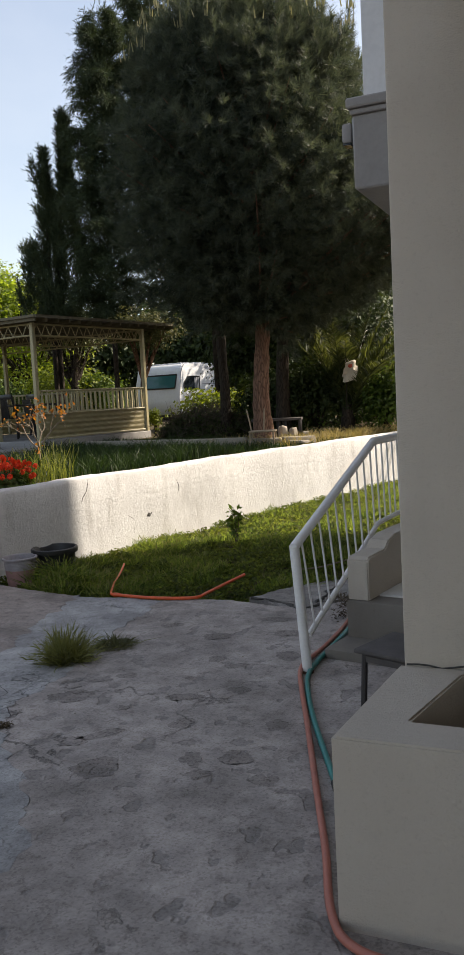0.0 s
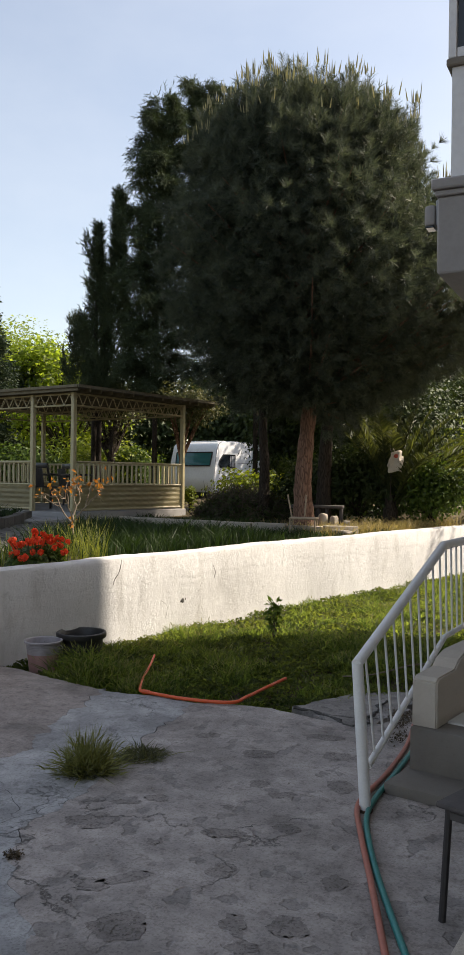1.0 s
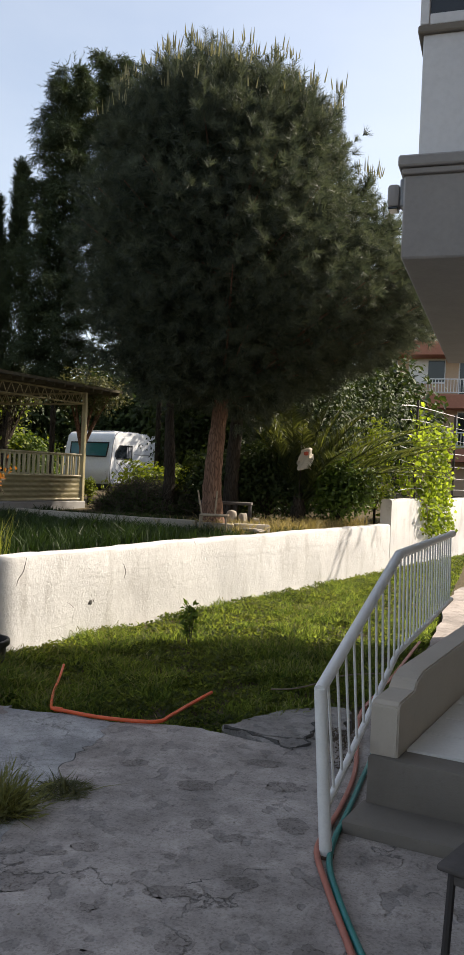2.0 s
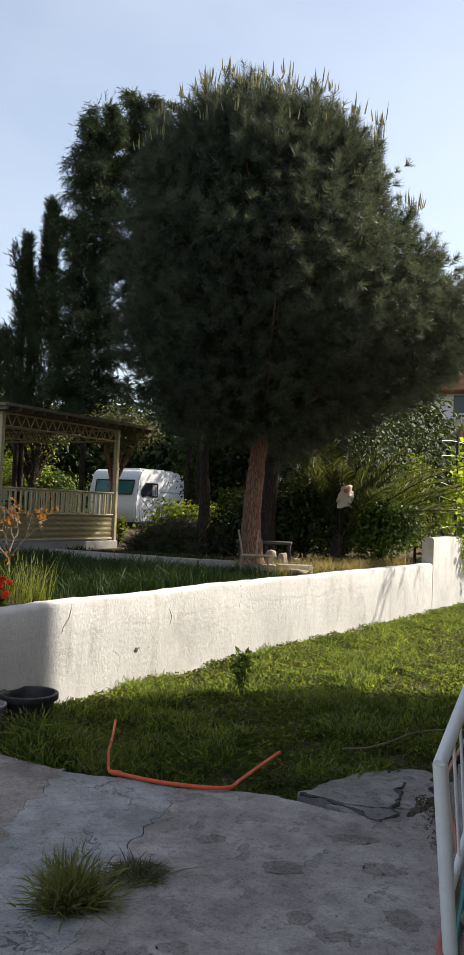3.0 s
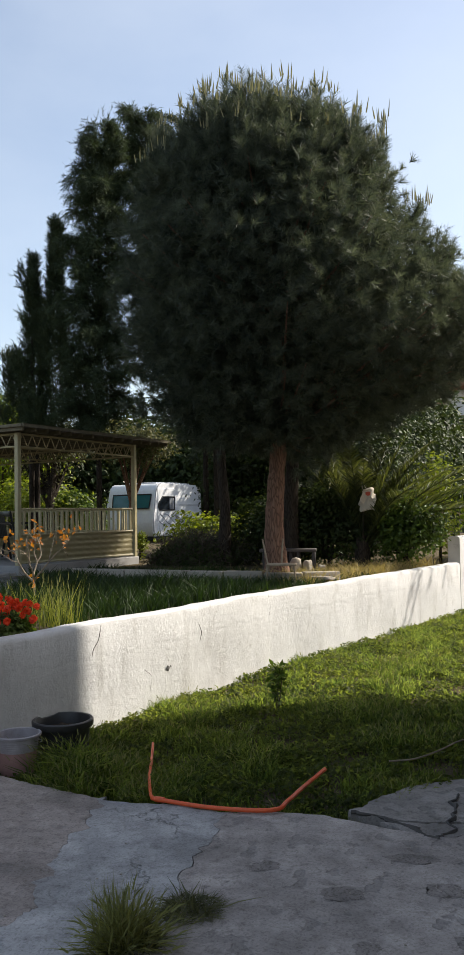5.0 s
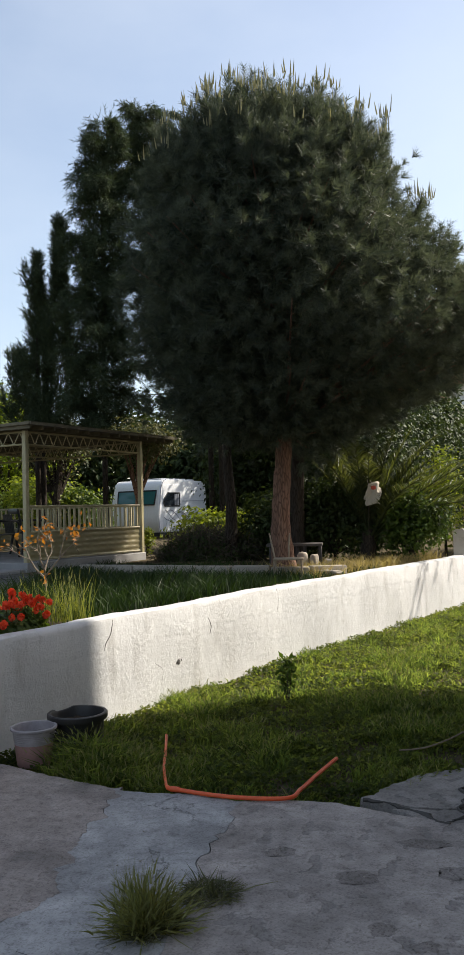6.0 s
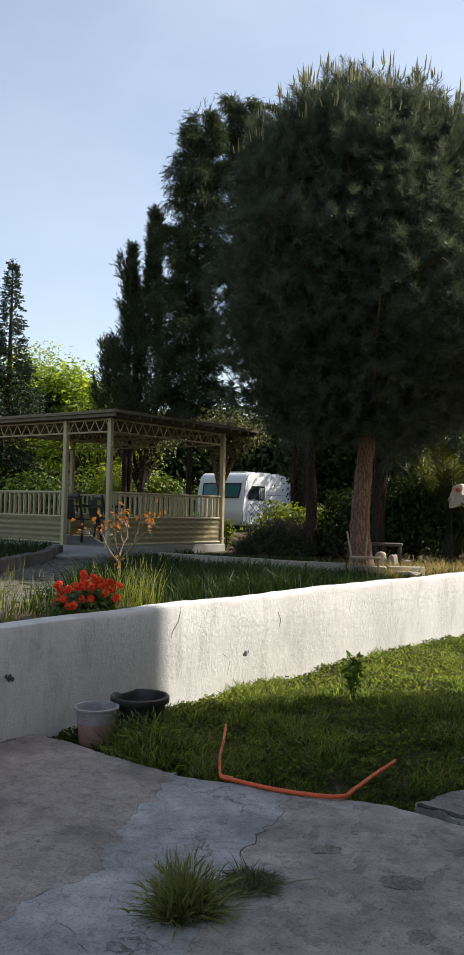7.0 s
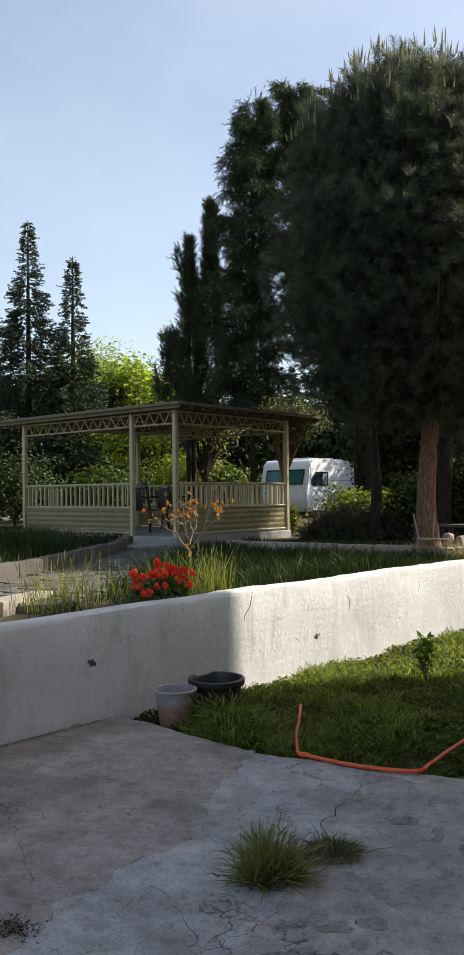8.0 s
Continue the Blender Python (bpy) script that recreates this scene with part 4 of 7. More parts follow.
def caravan():
    """Touring caravan: sloping front with one wide window, flat roof, entrance side with a small window and scrolled stripes."""
    c = thing("caravan", (-13.33, 27.9, -0.02), -13, "small white touring caravan with teal tinted windows, parked under trees", "caravan")
    # local -x: across the front; local y: along the entrance side
    wdt, lng, z0, z1 = 2.2, 2.95, 1.0, 2.9
    prof = [(0.12, z0), (0.0, z0 + 0.16), (-0.02, z0 + 0.55), (0.05, z0 + 1.15), (0.14, z0 + 1.6), (0.21, z1 - 0.16), (0.29, z1 - 0.05), (0.42, z1 - 0.005), (0.7, z1), (lng - 0.14, z1 - 0.03), (lng - 0.04, z1 - 0.06), (lng, z1 - 0.15), (lng + 0.015, z0 + 0.5), (lng, z0)]
    bm = bmesh.new()
    a = [bm.verts.new((0, y, z)) for y, z in prof]
    b = [bm.verts.new((-wdt, y, z)) for y, z in prof]
    bm.faces.new(a)
    bm.faces.new(b[::-1])
    for k in range(len(prof)):
        j = (k + 1) % len(prof)
        bm.faces.new((a[k], b[k], b[j], a[j]))
    bmesh.ops.bevel(bm, geom=[e for e in bm.edges if abs(e.verts[0].co.x - e.verts[1].co.x) < 0.01], offset=0.045, segments=3, affect="EDGES")
    body = part("body", bm, M_VAN, c)

    def front(x, z, out):
        """A point of the sloping front, out metres proud of it."""
        y = float(np.interp(z, [q[1] for q in prof[1:6]], [q[0] for q in prof[1:6]]))
        return Vector((x, y - out, z))

    zs = [2.0, 2.12, 2.25, 2.38, 2.5]
    bm = bmesh.new()
    rows = [[[bm.verts.new(front(x, z, o)) for x in (-wdt + 0.3 - 0.06 * (z - 2.0), -0.2 + 0.10 * (z - 2.0))] for z in zs] for o in (0.03, -0.03)]
    for g in rows:
        for p, q in zip(g, g[1:]):
            bm.faces.new((p[0], p[1], q[1], q[0]))
    part("front_window", bm, M_GLASS_TEAL, body, "wide teal tinted acrylic window")
    bm = bmesh.new()
    ring = [front(-wdt + 0.3, 2.0, 0.028)] + [front(-0.2 + 0.10 * (z - 2.0), z, 0.028) for z in zs] + [front(-wdt + 0.3 - 0.06 * (z - 2.0), z, 0.028) for z in zs[::-1]]
    tube(bm, ring, 0.026, 6)
    part("window_seal", bm, M_RUBBER, body)
    bm = bmesh.new()                                     # dark moulding down the front corner
    tube(bm, [(0.004, y + 0.03, z) for y, z in prof[1:8]], 0.014, 6)
    part("corner_moulding", bm, M_VANTRIM, body, "grey corner moulding")
    bm = bmesh.new()
    cuboid(bm, (0.0, 0.24, z0 + 0.05), (0.014, 1.32, 2.72), 0.005)
    door = part("door", bm, M_VAN, c, "white entrance door with a dark window")
    bm = bmesh.new()
    q = [(0.26, 2.05), (0.34, 1.93), (1.24, 1.93), (1.24, 2.42), (0.52, 2.42), (0.3, 2.2)]
    lo, hi = [bm.verts.new((0.012, y, z)) for y, z in q], [bm.verts.new((0.026, y, z)) for y, z in q]
    bm.faces.new(hi)
    for k in range(len(q)):
        bm.faces.new((lo[k], lo[(k + 1) % 6], hi[(k + 1) % 6], hi[k]))
    part("door_window", bm, M_GLASS_DARK, door, "dark glass window")
    bm = bmesh.new()
    tube(bm, [(0.024, y, z) for y, z in q + q[:1]], 0.02, 6)
    part("window_frame", bm, M_RUBBER, door)
    bm = bmesh.new()
    for k in range(3):
        cuboid(bm, (0.024, 0.92 + 0.1 * k, 1.97), (0.03, 0.995 + 0.1 * k, 2.38), 0.002)
    part("curtain", bm, M_VANTRIM, door, "grey pleated curtain behind the pane")
    for k in range(4):                                   # scrolled stripes
        bm = bmesh.new()
        line = []
        for j in range(40):
            u = j / 39
            amp = 0.20 * (1 - 0.55 * u)
            line.append((0.018, 0.30 + 0.06 * k + 2.2 * u, 1.62 - 0.10 * u + amp * math.sin(u * 9.5 + 1.57 * k + 0.4) * (1 if k % 2 else -1)))
        tube(bm, line, 0.013, 4)
        part("swirl_stripe", bm, M_VANTRIM, body, "curling grey trim stripe")
    bm = bmesh.new()
    tube(bm, [(0.006, 1.4, 2.12), (0.006, lng - 0.04, 2.12)], 0.012, 4)
    part("side_moulding", bm, M_VANTRIM, body)
    bm = bmesh.new()
    cuboid(bm, (0.0, lng - 0.22, 2.56), (0.02, lng - 0.15, 2.66), 0.006)
    part("marker_lamp", bm, M_VANTRIM, body)
    for y, w, h in ((0.75, 0.5, 0.05), (1.6, 0.7, 0.055), (2.35, 0.35, 0.04)):
        bm = bmesh.new()
        cuboid(bm, (-wdt + 0.5, y - w / 2, z1 - 0.03), (-0.25, y + w / 2, z1 + h), 0.015, seg=2)
        part("roof_vent", bm, M_PANEL, body, "low white roof hatch")
    bm = bmesh.new()
    cuboid(bm, (-wdt + 0.08, 0.12, 0.86), (-0.06, lng - 0.05, z0 + 0.01), 0.02)
    part("chassis", bm, M_RUBBER, c)
    for x in (-0.14, -wdt + 0.14):
        bm = bmesh.new()
        lathe(bm, [(0.0, -0.09), (0.2, -0.09), (0.33, -0.08), (0.345, 0), (0.33, 0.08), (0.2, 0.09), (0.0, 0.09)], 20)
        w = part("wheel", bm, M_RUBBER, c)
        w.matrix_local = pose(x, lng * 0.6, 0.90, 0, 90, 0)
    bm = bmesh.new()
    tube(bm, [(-wdt / 2, 0.15, 0.88), (-wdt / 2, -1.1, 0.88)], 0.04, 8)
    tube(bm, [(-wdt / 2, -1.0, 0.88), (-wdt / 2, -1.0, 0.57)], 0.025, 8)
    part("drawbar", bm, M_IRON, c)


caravan()

# ---- trees ----
def brushes(rng, at, way, length, needle, count, width):
    """Bottle-brush shoots: needles set along an axis and leaning forward."""
    m = count
    A, W = np.repeat(at, m, 0), np.repeat(way, m, 0)
    u = rng.uniform(0, 1, (len(A), 1))
    base = A + W * np.repeat(length, m)[:, None] * u
    out = unit(np.cross(W, rng.normal(size=A.shape)))
    d = unit(W * rng.uniform(0.35, 1.5, (len(A), 1)) + out)
    tip = base + d * np.repeat(needle, m)[:, None] * rng.uniform(0.7, 1.1, (len(A), 1)) * (1 - 0.25 * u)
    return blades(base, tip, np.full(len(A), width), rng)


def pine():
    t = thing("pine_tree", (-4.2, 12.92, 0), 0, "tall round-crowned pine with reddish trunk and pale upright shoots", "tree")
    rng = np.random.default_rng(11)
    bm = bmesh.new()
    line = curve_points([(0.03, 0, 0.76), (0.0, 0, 1.5), (0.07, 0.03, 2.6), (0.12, 0.05, 3.8), (0.0, 0.0, 5.4), (-0.1, 0, 7.3)], 8)
    n = len(line)
    tube(bm, line, [0.165 * (1 - 0.82 * k / (n - 1)) ** 0.8 + (0.045 * max(0, 1 - k / 6.0) ** 1.5) + 0.008 * math.sin(k * 2.1) for k in range(n)], 18)
    for v in bm.verts:
        v.co += Vector((v.co.x, v.co.y, 0)) * 0.10 * noise.noise(v.co * 4)
    part("trunk", bm, M_BARK, t)
    right = np.array([0.93, 0.37, 0])
    hs = [-0.12, 0.0, 0.05, 0.12, 0.3, 0.45, 0.6, 0.75, 0.88, 1.0]
    rs = [0.8, 1.15, 1.5, 1.85, 2.2, 2.25, 2.15, 1.95, 1.62, 1.0]
    z0, z1 = 2.85, 7.75

    def radius(h, d):
        c = np.clip(d @ right, 0, 1)
        return np.interp(h, hs, rs) + 1.5 * c ** 1.6 * np.exp(-((h - 0.32) / 0.21) ** 2)

    # crown leaders at the top: separate upright bunches; flank heads below: drooping fans
    heads, flank = [], []
    while len(heads) < 165 or len(flank) < 680:
        top = len(heads) < 165
        h = rng.uniform(0.7, 1.0) ** 0.8 if top else rng.uniform(0, 0.8) ** 0.95
        a = rng.uniform(0, 2 * np.pi)
        if not top and len(flank) > 440:                 # the wide side bough
            a, h = 0.38 + rng.normal() * 0.5, rng.uniform(-0.07, 0.58)
        d = np.array([np.cos(a), np.sin(a), 0])
        full = radius(h, d[None])[0]
        if rng.uniform() > full / 3.0:
            continue
        lump = noise.noise(Vector((d[0] * 1.6, d[1] * 1.6, h * 4.5)))
        r = full * (rng.uniform(0.84, 1.0) + 0.13 * lump)
        if h > 0.9:
            r *= rng.uniform(0.05, 1.0) ** 0.5           # the flat top
        p = np.array([-0.08, 0, z0 + (z1 - z0) * h - 0.16 * lump]) + d * r
        near = heads if top else flank
        if near and np.linalg.norm(np.array([q[0] for q in near]) - p, axis=1).min() < (0.30 if top else 0.24):
            continue
        near.append((p, unit(d * (1.0 - 0.88 * max(h, 0)) + np.array([0, 0, 0.4 + 1.2 * h])), h))
    for _ in range(11):                                  # stray leaders that stand out over the bough
        a, h = 0.38 + rng.uniform(-0.6, 0.6), rng.uniform(0.46, 0.66)
        d = np.array([math.cos(a), math.sin(a), 0])
        heads.append((np.array([-0.08, 0, z0 + (z1 - z0) * h]) + d * radius(h, d[None])[0] * rng.uniform(0.95, 1.03), unit(d * 0.5 + [0, 0, 1.0]), h))
    pieces, tips = [], []
    for p, w, h in heads:                                # a leader with its whorl of side shoots
        k = int(rng.integers(3, 6))
        ang = rng.uniform(0, 2 * np.pi) + np.arange(k) * 2 * np.pi / k
        off = np.stack([np.cos(ang), np.sin(ang), 0.3 + 0 * ang], 1)
        A = np.concatenate([[p - w * 0.2], p - w * rng.uniform(0.1, 0.4, (k, 1)) + off * 0.05])
        W = np.concatenate([[w], unit(w * 0.9 + off * 0.75 + [0, 0, 0.3])])
        L = np.concatenate([[rng.uniform(0.38, 0.6)], rng.uniform(0.22, 0.4, k)])
        pieces.append(brushes(rng, A, W, L, rng.uniform(0.15, 0.21, k + 1), 175, 0.0062))
        tips += [(A[j] + W[j] * L[j], j) for j in range(k + 1)]
    P, W, L = [], [], []
    for p, w, h in flank:                                # hanging fans of long needles on short twigs
        k = int(rng.integers(6, 10))
        off = rng.normal(size=(k, 3)) * [0.17, 0.17, 0.12]
        P.append(p + off - w * 0.22)
        W.append(unit(w + unit(off) * 0.8 + [0, 0, -0.75 + 0.6 * h]))
        L.append(rng.uniform(0.05, 0.16, k))
    P, W, L = np.concatenate(P), np.concatenate(W), np.concatenate(L)
    pieces.append(brushes(rng, P, W, L, rng.uniform(0.14, 0.22, len(P)), 58, 0.0062))
    k = 8200                                             # inner sprays in the crown's own shade
    an, h = rng.uniform(0, 2 * np.pi, k), rng.uniform(-0.03, 0.93, k)
    d = np.stack([np.cos(an), np.sin(an), 0 * an], 1)
    r = radius(h, d) * rng.uniform(0.12, 0.82, k) ** 0.8
    p = np.stack([-0.08 + 0 * h, 0 * h, z0 + 0.05 + (z1 - z0) * h], 1) + d * r[:, None]
    pieces.append(brushes(rng, p, unit(d + rng.normal(size=(k, 3)) * 0.6), rng.uniform(0.2, 0.35, k), rng.uniform(0.14, 0.20, k), 34, 0.014))
    raw_mesh("needles", *join(*pieces), M_PINE, t)
    vs = []
    for p, j in tips:
        if rng.uniform() > (0.5 if j == 0 else 0.07) * np.clip((p[2] - 6.0) / 1.2, 0.12, 1):
            continue
        k = int(rng.integers(4, 10)) if j == 0 else int(rng.integers(1, 4))
        off = rng.normal(size=(k, 3)) * [0.06, 0.06, 0.01]
        b = p + off + [0, 0, 0.04]
        tp = b + off * 0.3 + np.array([0, 0, 1]) * rng.uniform(0.10, 0.27, (k, 1))
        for _ in range(3):
            vs.append(bent_blades(b, tp, np.zeros((k, 3)), np.full(k, 0.022), rng))
    raw_mesh("spring_growth", *join(*vs), M_CANDLE, t, "pale upright spring shoots")
    every = heads + flank
    pick = rng.choice(len(every), 90, replace=False)
    for i in pick:
        p, w, h = every[i]
        s = line[int(np.interp(p[2] - 0.4 - 0.3 * np.hypot(p[0], p[1]), [z.z for z in line], range(n)))]
        s = Vector((s.x, s.y, max(3.0, s.z)))
        q = Vector(p)
        mid = s.lerp(q, 0.55) + Vector((0, 0, -0.1))
        bm = bmesh.new()
        tube(bm, curve_points([s, mid, q], 4), [0.036 - 0.0036 * j for j in range(9)], 5, False)
        part("limb", bm, M_BARK, t)


pine()


def sprays(rng, at, way, length, width, twigs):
    """Feathery sprays: slivers set along a short axis."""
    m = twigs
    k = np.tile(np.linspace(0.05, 1.0, m), len(at))[:, None]
    A, W, L = np.repeat(at, m, 0), np.repeat(way, m, 0), np.repeat(length, m)[:, None]
    base = A + W * L * k
    tip = base + unit(W + unit(rng.normal(size=base.shape)) * 0.75) * L * 0.42 * rng.uniform(0.6, 1.1, (len(base), 1))
    return blades(base, tip, np.repeat(width, m), rng)


def cypress(at, height, rad, z0, count, label, lean, seed, profile):
    """A slender cypress: fine upright sprays over a lobed, tapering column."""
    t = thing("cypress", (*at, 0), 0, label, "tree", "cypresses behind the gazebo")
    rng = np.random.default_rng(seed)
    bm = bmesh.new()
    tube(bm, [(0, 0, 0.4), (0, 0, z0 + 0.4), (lean[0] * 0.6, lean[1] * 0.6, z0 + height * 0.6), (lean[0], lean[1], z0 + height * 0.95)], [0.075, 0.065, 0.045, 0.012], 10)
    part("trunk", bm, M_BARK_D, t)
    h, a = rng.uniform(0, 1, count) ** 0.95, rng.uniform(0, 2 * np.pi, count)
    lump = np.array([noise.noise(Vector((math.cos(q) * 1.2, math.sin(q) * 1.2, g * height * 1.1 + seed))) for q, g in zip(a, h)])
    d = np.stack([np.cos(a), np.sin(a), 0 * a], 1)
    r = np.interp(h, *profile) * rad * (0.85 + 0.7 * lump) * rng.uniform(0.25, 1.0, count) ** 0.5
    lx, ly = (np.asarray(lean)[:, None] * np.clip(h * 3 + 0.35, 0, 1))
    P = [d * r[:, None] + np.stack([lx, ly, z0 + height * h - 0.1], 1)]
    W = [unit(d * rng.uniform(0.1, 0.9, (count, 1)) + [0, 0, 1.0] + rng.normal(size=d.shape) * 0.3)]
    for _ in range(int(26 * height / 5)):               # small side spires that break the outline
        g, q = rng.uniform(0.02, 0.9), rng.uniform(0, 2 * np.pi)
        o = np.array([math.cos(q), math.sin(q), 0])
        foot = o * np.interp(g, *profile) * rad * rng.uniform(0.75, 1.05) + [lean[0] * min(1, g * 3 + 0.35), lean[1] * min(1, g * 3 + 0.35), z0 + height * g - 0.2]
        m = 75
        u = rng.uniform(0, 1, (m, 1))
        way = unit(o * rng.uniform(0.1, 0.5) + [0, 0, 1.0])
        P.append(foot + way * u * rng.uniform(0.35, 0.75) + rng.normal(size=(m, 3)) * 0.06 * (1.1 - u))
        W.append(unit(way + rng.normal(size=(m, 3)) * 0.4))
    P, W = np.concatenate(P), np.concatenate(W)
    raw_mesh("foliage", *sprays(rng, P, W, rng.uniform(0.10, 0.26, len(P)), np.full(len(P), 0.013), 12), M_CYP, t)


def plume_tree(at, height, rad, z0, boughs, label, lean, seed, profile):
    """A tall loose cypress: arching boughs with feathery tips that hang over."""
    t = thing("cypress", (*at, 0), 0, label, "tree", "cypresses behind the gazebo")
    rng = np.random.default_rng(seed)
    bm = bmesh.new()
    tube(bm, [(0, 0, 0.4), (0, 0, z0 + 0.4), (lean[0] * 0.6, lean[1] * 0.6, z0 + height * 0.6), (lean[0], lean[1], z0 + height * 0.95)], [0.065, 0.06, 0.05, 0.012], 10)
    part("trunk", bm, M_BARK_D, t)
    P, W, S = [], [], []
    for i in range(boughs):
        h = (i + rng.uniform()) / boughs
        a = rng.uniform(0, 2 * np.pi)
        d = np.array([np.cos(a), np.sin(a), 0])
        side = np.array([-d[1], d[0], 0])
        L = rad * np.interp(h, *profile) * rng.uniform(0.6, 1.25) + 0.12
        k = int(45 + 80 * L)
        s = rng.uniform(0.08, 1, (k, 1)) ** 0.75
        rise = rng.uniform(1.1, 2.1)
        p = np.array([lean[0] * h, lean[1] * h, z0 + height * h]) + d * L * s + np.array([0, 0, 1.0]) * L * (rise * s - 0.62 * rise * s ** 2.6)
        p = p + rng.normal(size=(k, 3)) * 0.075 * (1.15 - 0.85 * s)
        P.append(p)
        W.append(unit(d * 0.6 + side * rng.normal(size=(k, 1)) * 0.55 + np.array([0, 0, 1.0]) * (0.9 - 1.7 * s) + rng.normal(size=(k, 3)) * 0.3))
        S.append(rng.uniform(0.14, 0.30, k))
    k = boughs * 26                                      # dense core
    h, a = rng.uniform(0, 0.9, k), rng.uniform(0, 2 * np.pi, k)
    d = np.stack([np.cos(a), np.sin(a), 0 * a], 1)
    r = np.interp(h, *profile) * rad * 0.6 * np.sqrt(rng.uniform(0, 1, k))
    P.append(d * r[:, None] + np.stack([lean[0] * h, lean[1] * h, z0 + height * h + 0.2], 1))
    W.append(unit(d * 0.5 + [0, 0, 0.8] + rng.normal(size=d.shape) * 0.5))
    S.append(rng.uniform(0.2, 0.36, k))
    P, W, S = np.concatenate(P), np.concatenate(W), np.concatenate(S)
    raw_mesh("foliage", *sprays(rng, P, W, S, np.full(len(P), 0.013), 11), M_CYP, t)


FLAME = ([0, 0.06, 0.25, 0.45, 0.65, 0.82, 0.93, 1.0], [0.7, 0.95, 1.0, 0.8, 0.52, 0.27, 0.10, 0.0])
PLUME = ([0, 0.06, 0.22, 0.5, 0.74, 0.9, 1.0], [1.0, 1.1, 1.1, 1.0, 0.85, 0.62, 0.2])
cypress((-11.15, 17.25), 5.3, 0.42, 3.2, 5200, "slender dark green cypress rising behind the gazebo", (0.48, 0.05), 3, FLAME)
cypress((-11.22, 17.15), 4.5, 0.33, 3.2, 3600, "slender dark green cypress with a side shoot, behind the gazebo", (0.06, 0.0), 4, FLAME)
cypress((-11.25, 17.2), 2.3, 0.22, 3.2, 1000, "low dark side stem of a cypress behind the gazebo", (-0.5, 0.0), 14, FLAME)
plume_tree((-9.45, 17.05), 7.1, 0.70, 3.1, 150, "tall dark wispy cypress standing close beside the pine", (0.1, 0.0), 5, PLUME)
plume_tree((-7.2, 18.3), 7.9, 1.1, 3.0, 165, "tall dark wispy cypress with drooping feathery top", (-1.75, 0.0), 6, PLUME)
plume_tree((-7.65, 18.8), 5.6, 0.85, 3.3, 95, "dark dense cypress filling the gap behind taller ones", (-0.45, 0.0), 7, PLUME)


def cedar(at, height, rad, seed, label, z0=1.6):
    """A tiered conifer: drooping whorls of flat boughs."""
    t = thing("cedar", (*at, 0), 0, label, "tree", "cedars beyond the gazebo")
    rng = np.random.default_rng(seed)
    bm = bmesh.new()
    tube(bm, [(0, 0, 0.4), (0, 0, z0 + height * 0.5), (0, 0, z0 + height)], [0.14, 0.08, 0.012], 9)
    part("trunk", bm, M_BARK_D, t)
    P, W, S = [], [], []
    tiers = int(height / 0.17)
    for i in range(tiers):
        h = i / tiers
        z = z0 + height * h
        for a in rng.uniform(0, 2 * np.pi, int(rng.integers(8, 13))):
            L = rad * (1 - h) ** 1.15 * rng.uniform(0.4, 1.35) + 0.04
            k = max(5, int(L * 24))
            s = np.sqrt(rng.uniform(0.03, 1, k)) * L
            d = np.array([np.cos(a), np.sin(a), 0])
            side = np.array([-d[1], d[0], 0])
            p = np.outer(s, d) + np.outer(rng.normal(size=k) * 0.13 * (1.1 - s / L), side) + np.array([0, 0, z])
            p[:, 2] += rng.uniform(-0.15, 0.35) * s - 0.12 * s ** 2 + rng.normal(size=k) * 0.07
            P.append(p)
            S.append(rng.uniform(0.2, 0.4, k) * (0.35 + 0.65 * (1 - h)))
            W.append(unit(d + side * rng.normal(size=(k, 1)) * 0.5 + [0, 0, -0.1] + rng.normal(size=(k, 3)) * 0.2))
    P, W = np.concatenate(P), np.concatenate(W)
    v, f = sprays(rng, P, W, np.concatenate(S), np.full(len(P), 0.05), 7)
    raw_mesh("foliage", v, f, M_SPRUCE, t)


cedar((-18.5, 19.4), 8.4, 1.75, 21, "tall dark tiered cedar against the sky")
cedar((-17.35, 20.1), 7.3, 1.35, 22, "smaller dark tiered cedar next to another")
cedar((-21.0, 19.5), 6.4, 2.2, 23, "dark tiered cedar at the garden's edge")


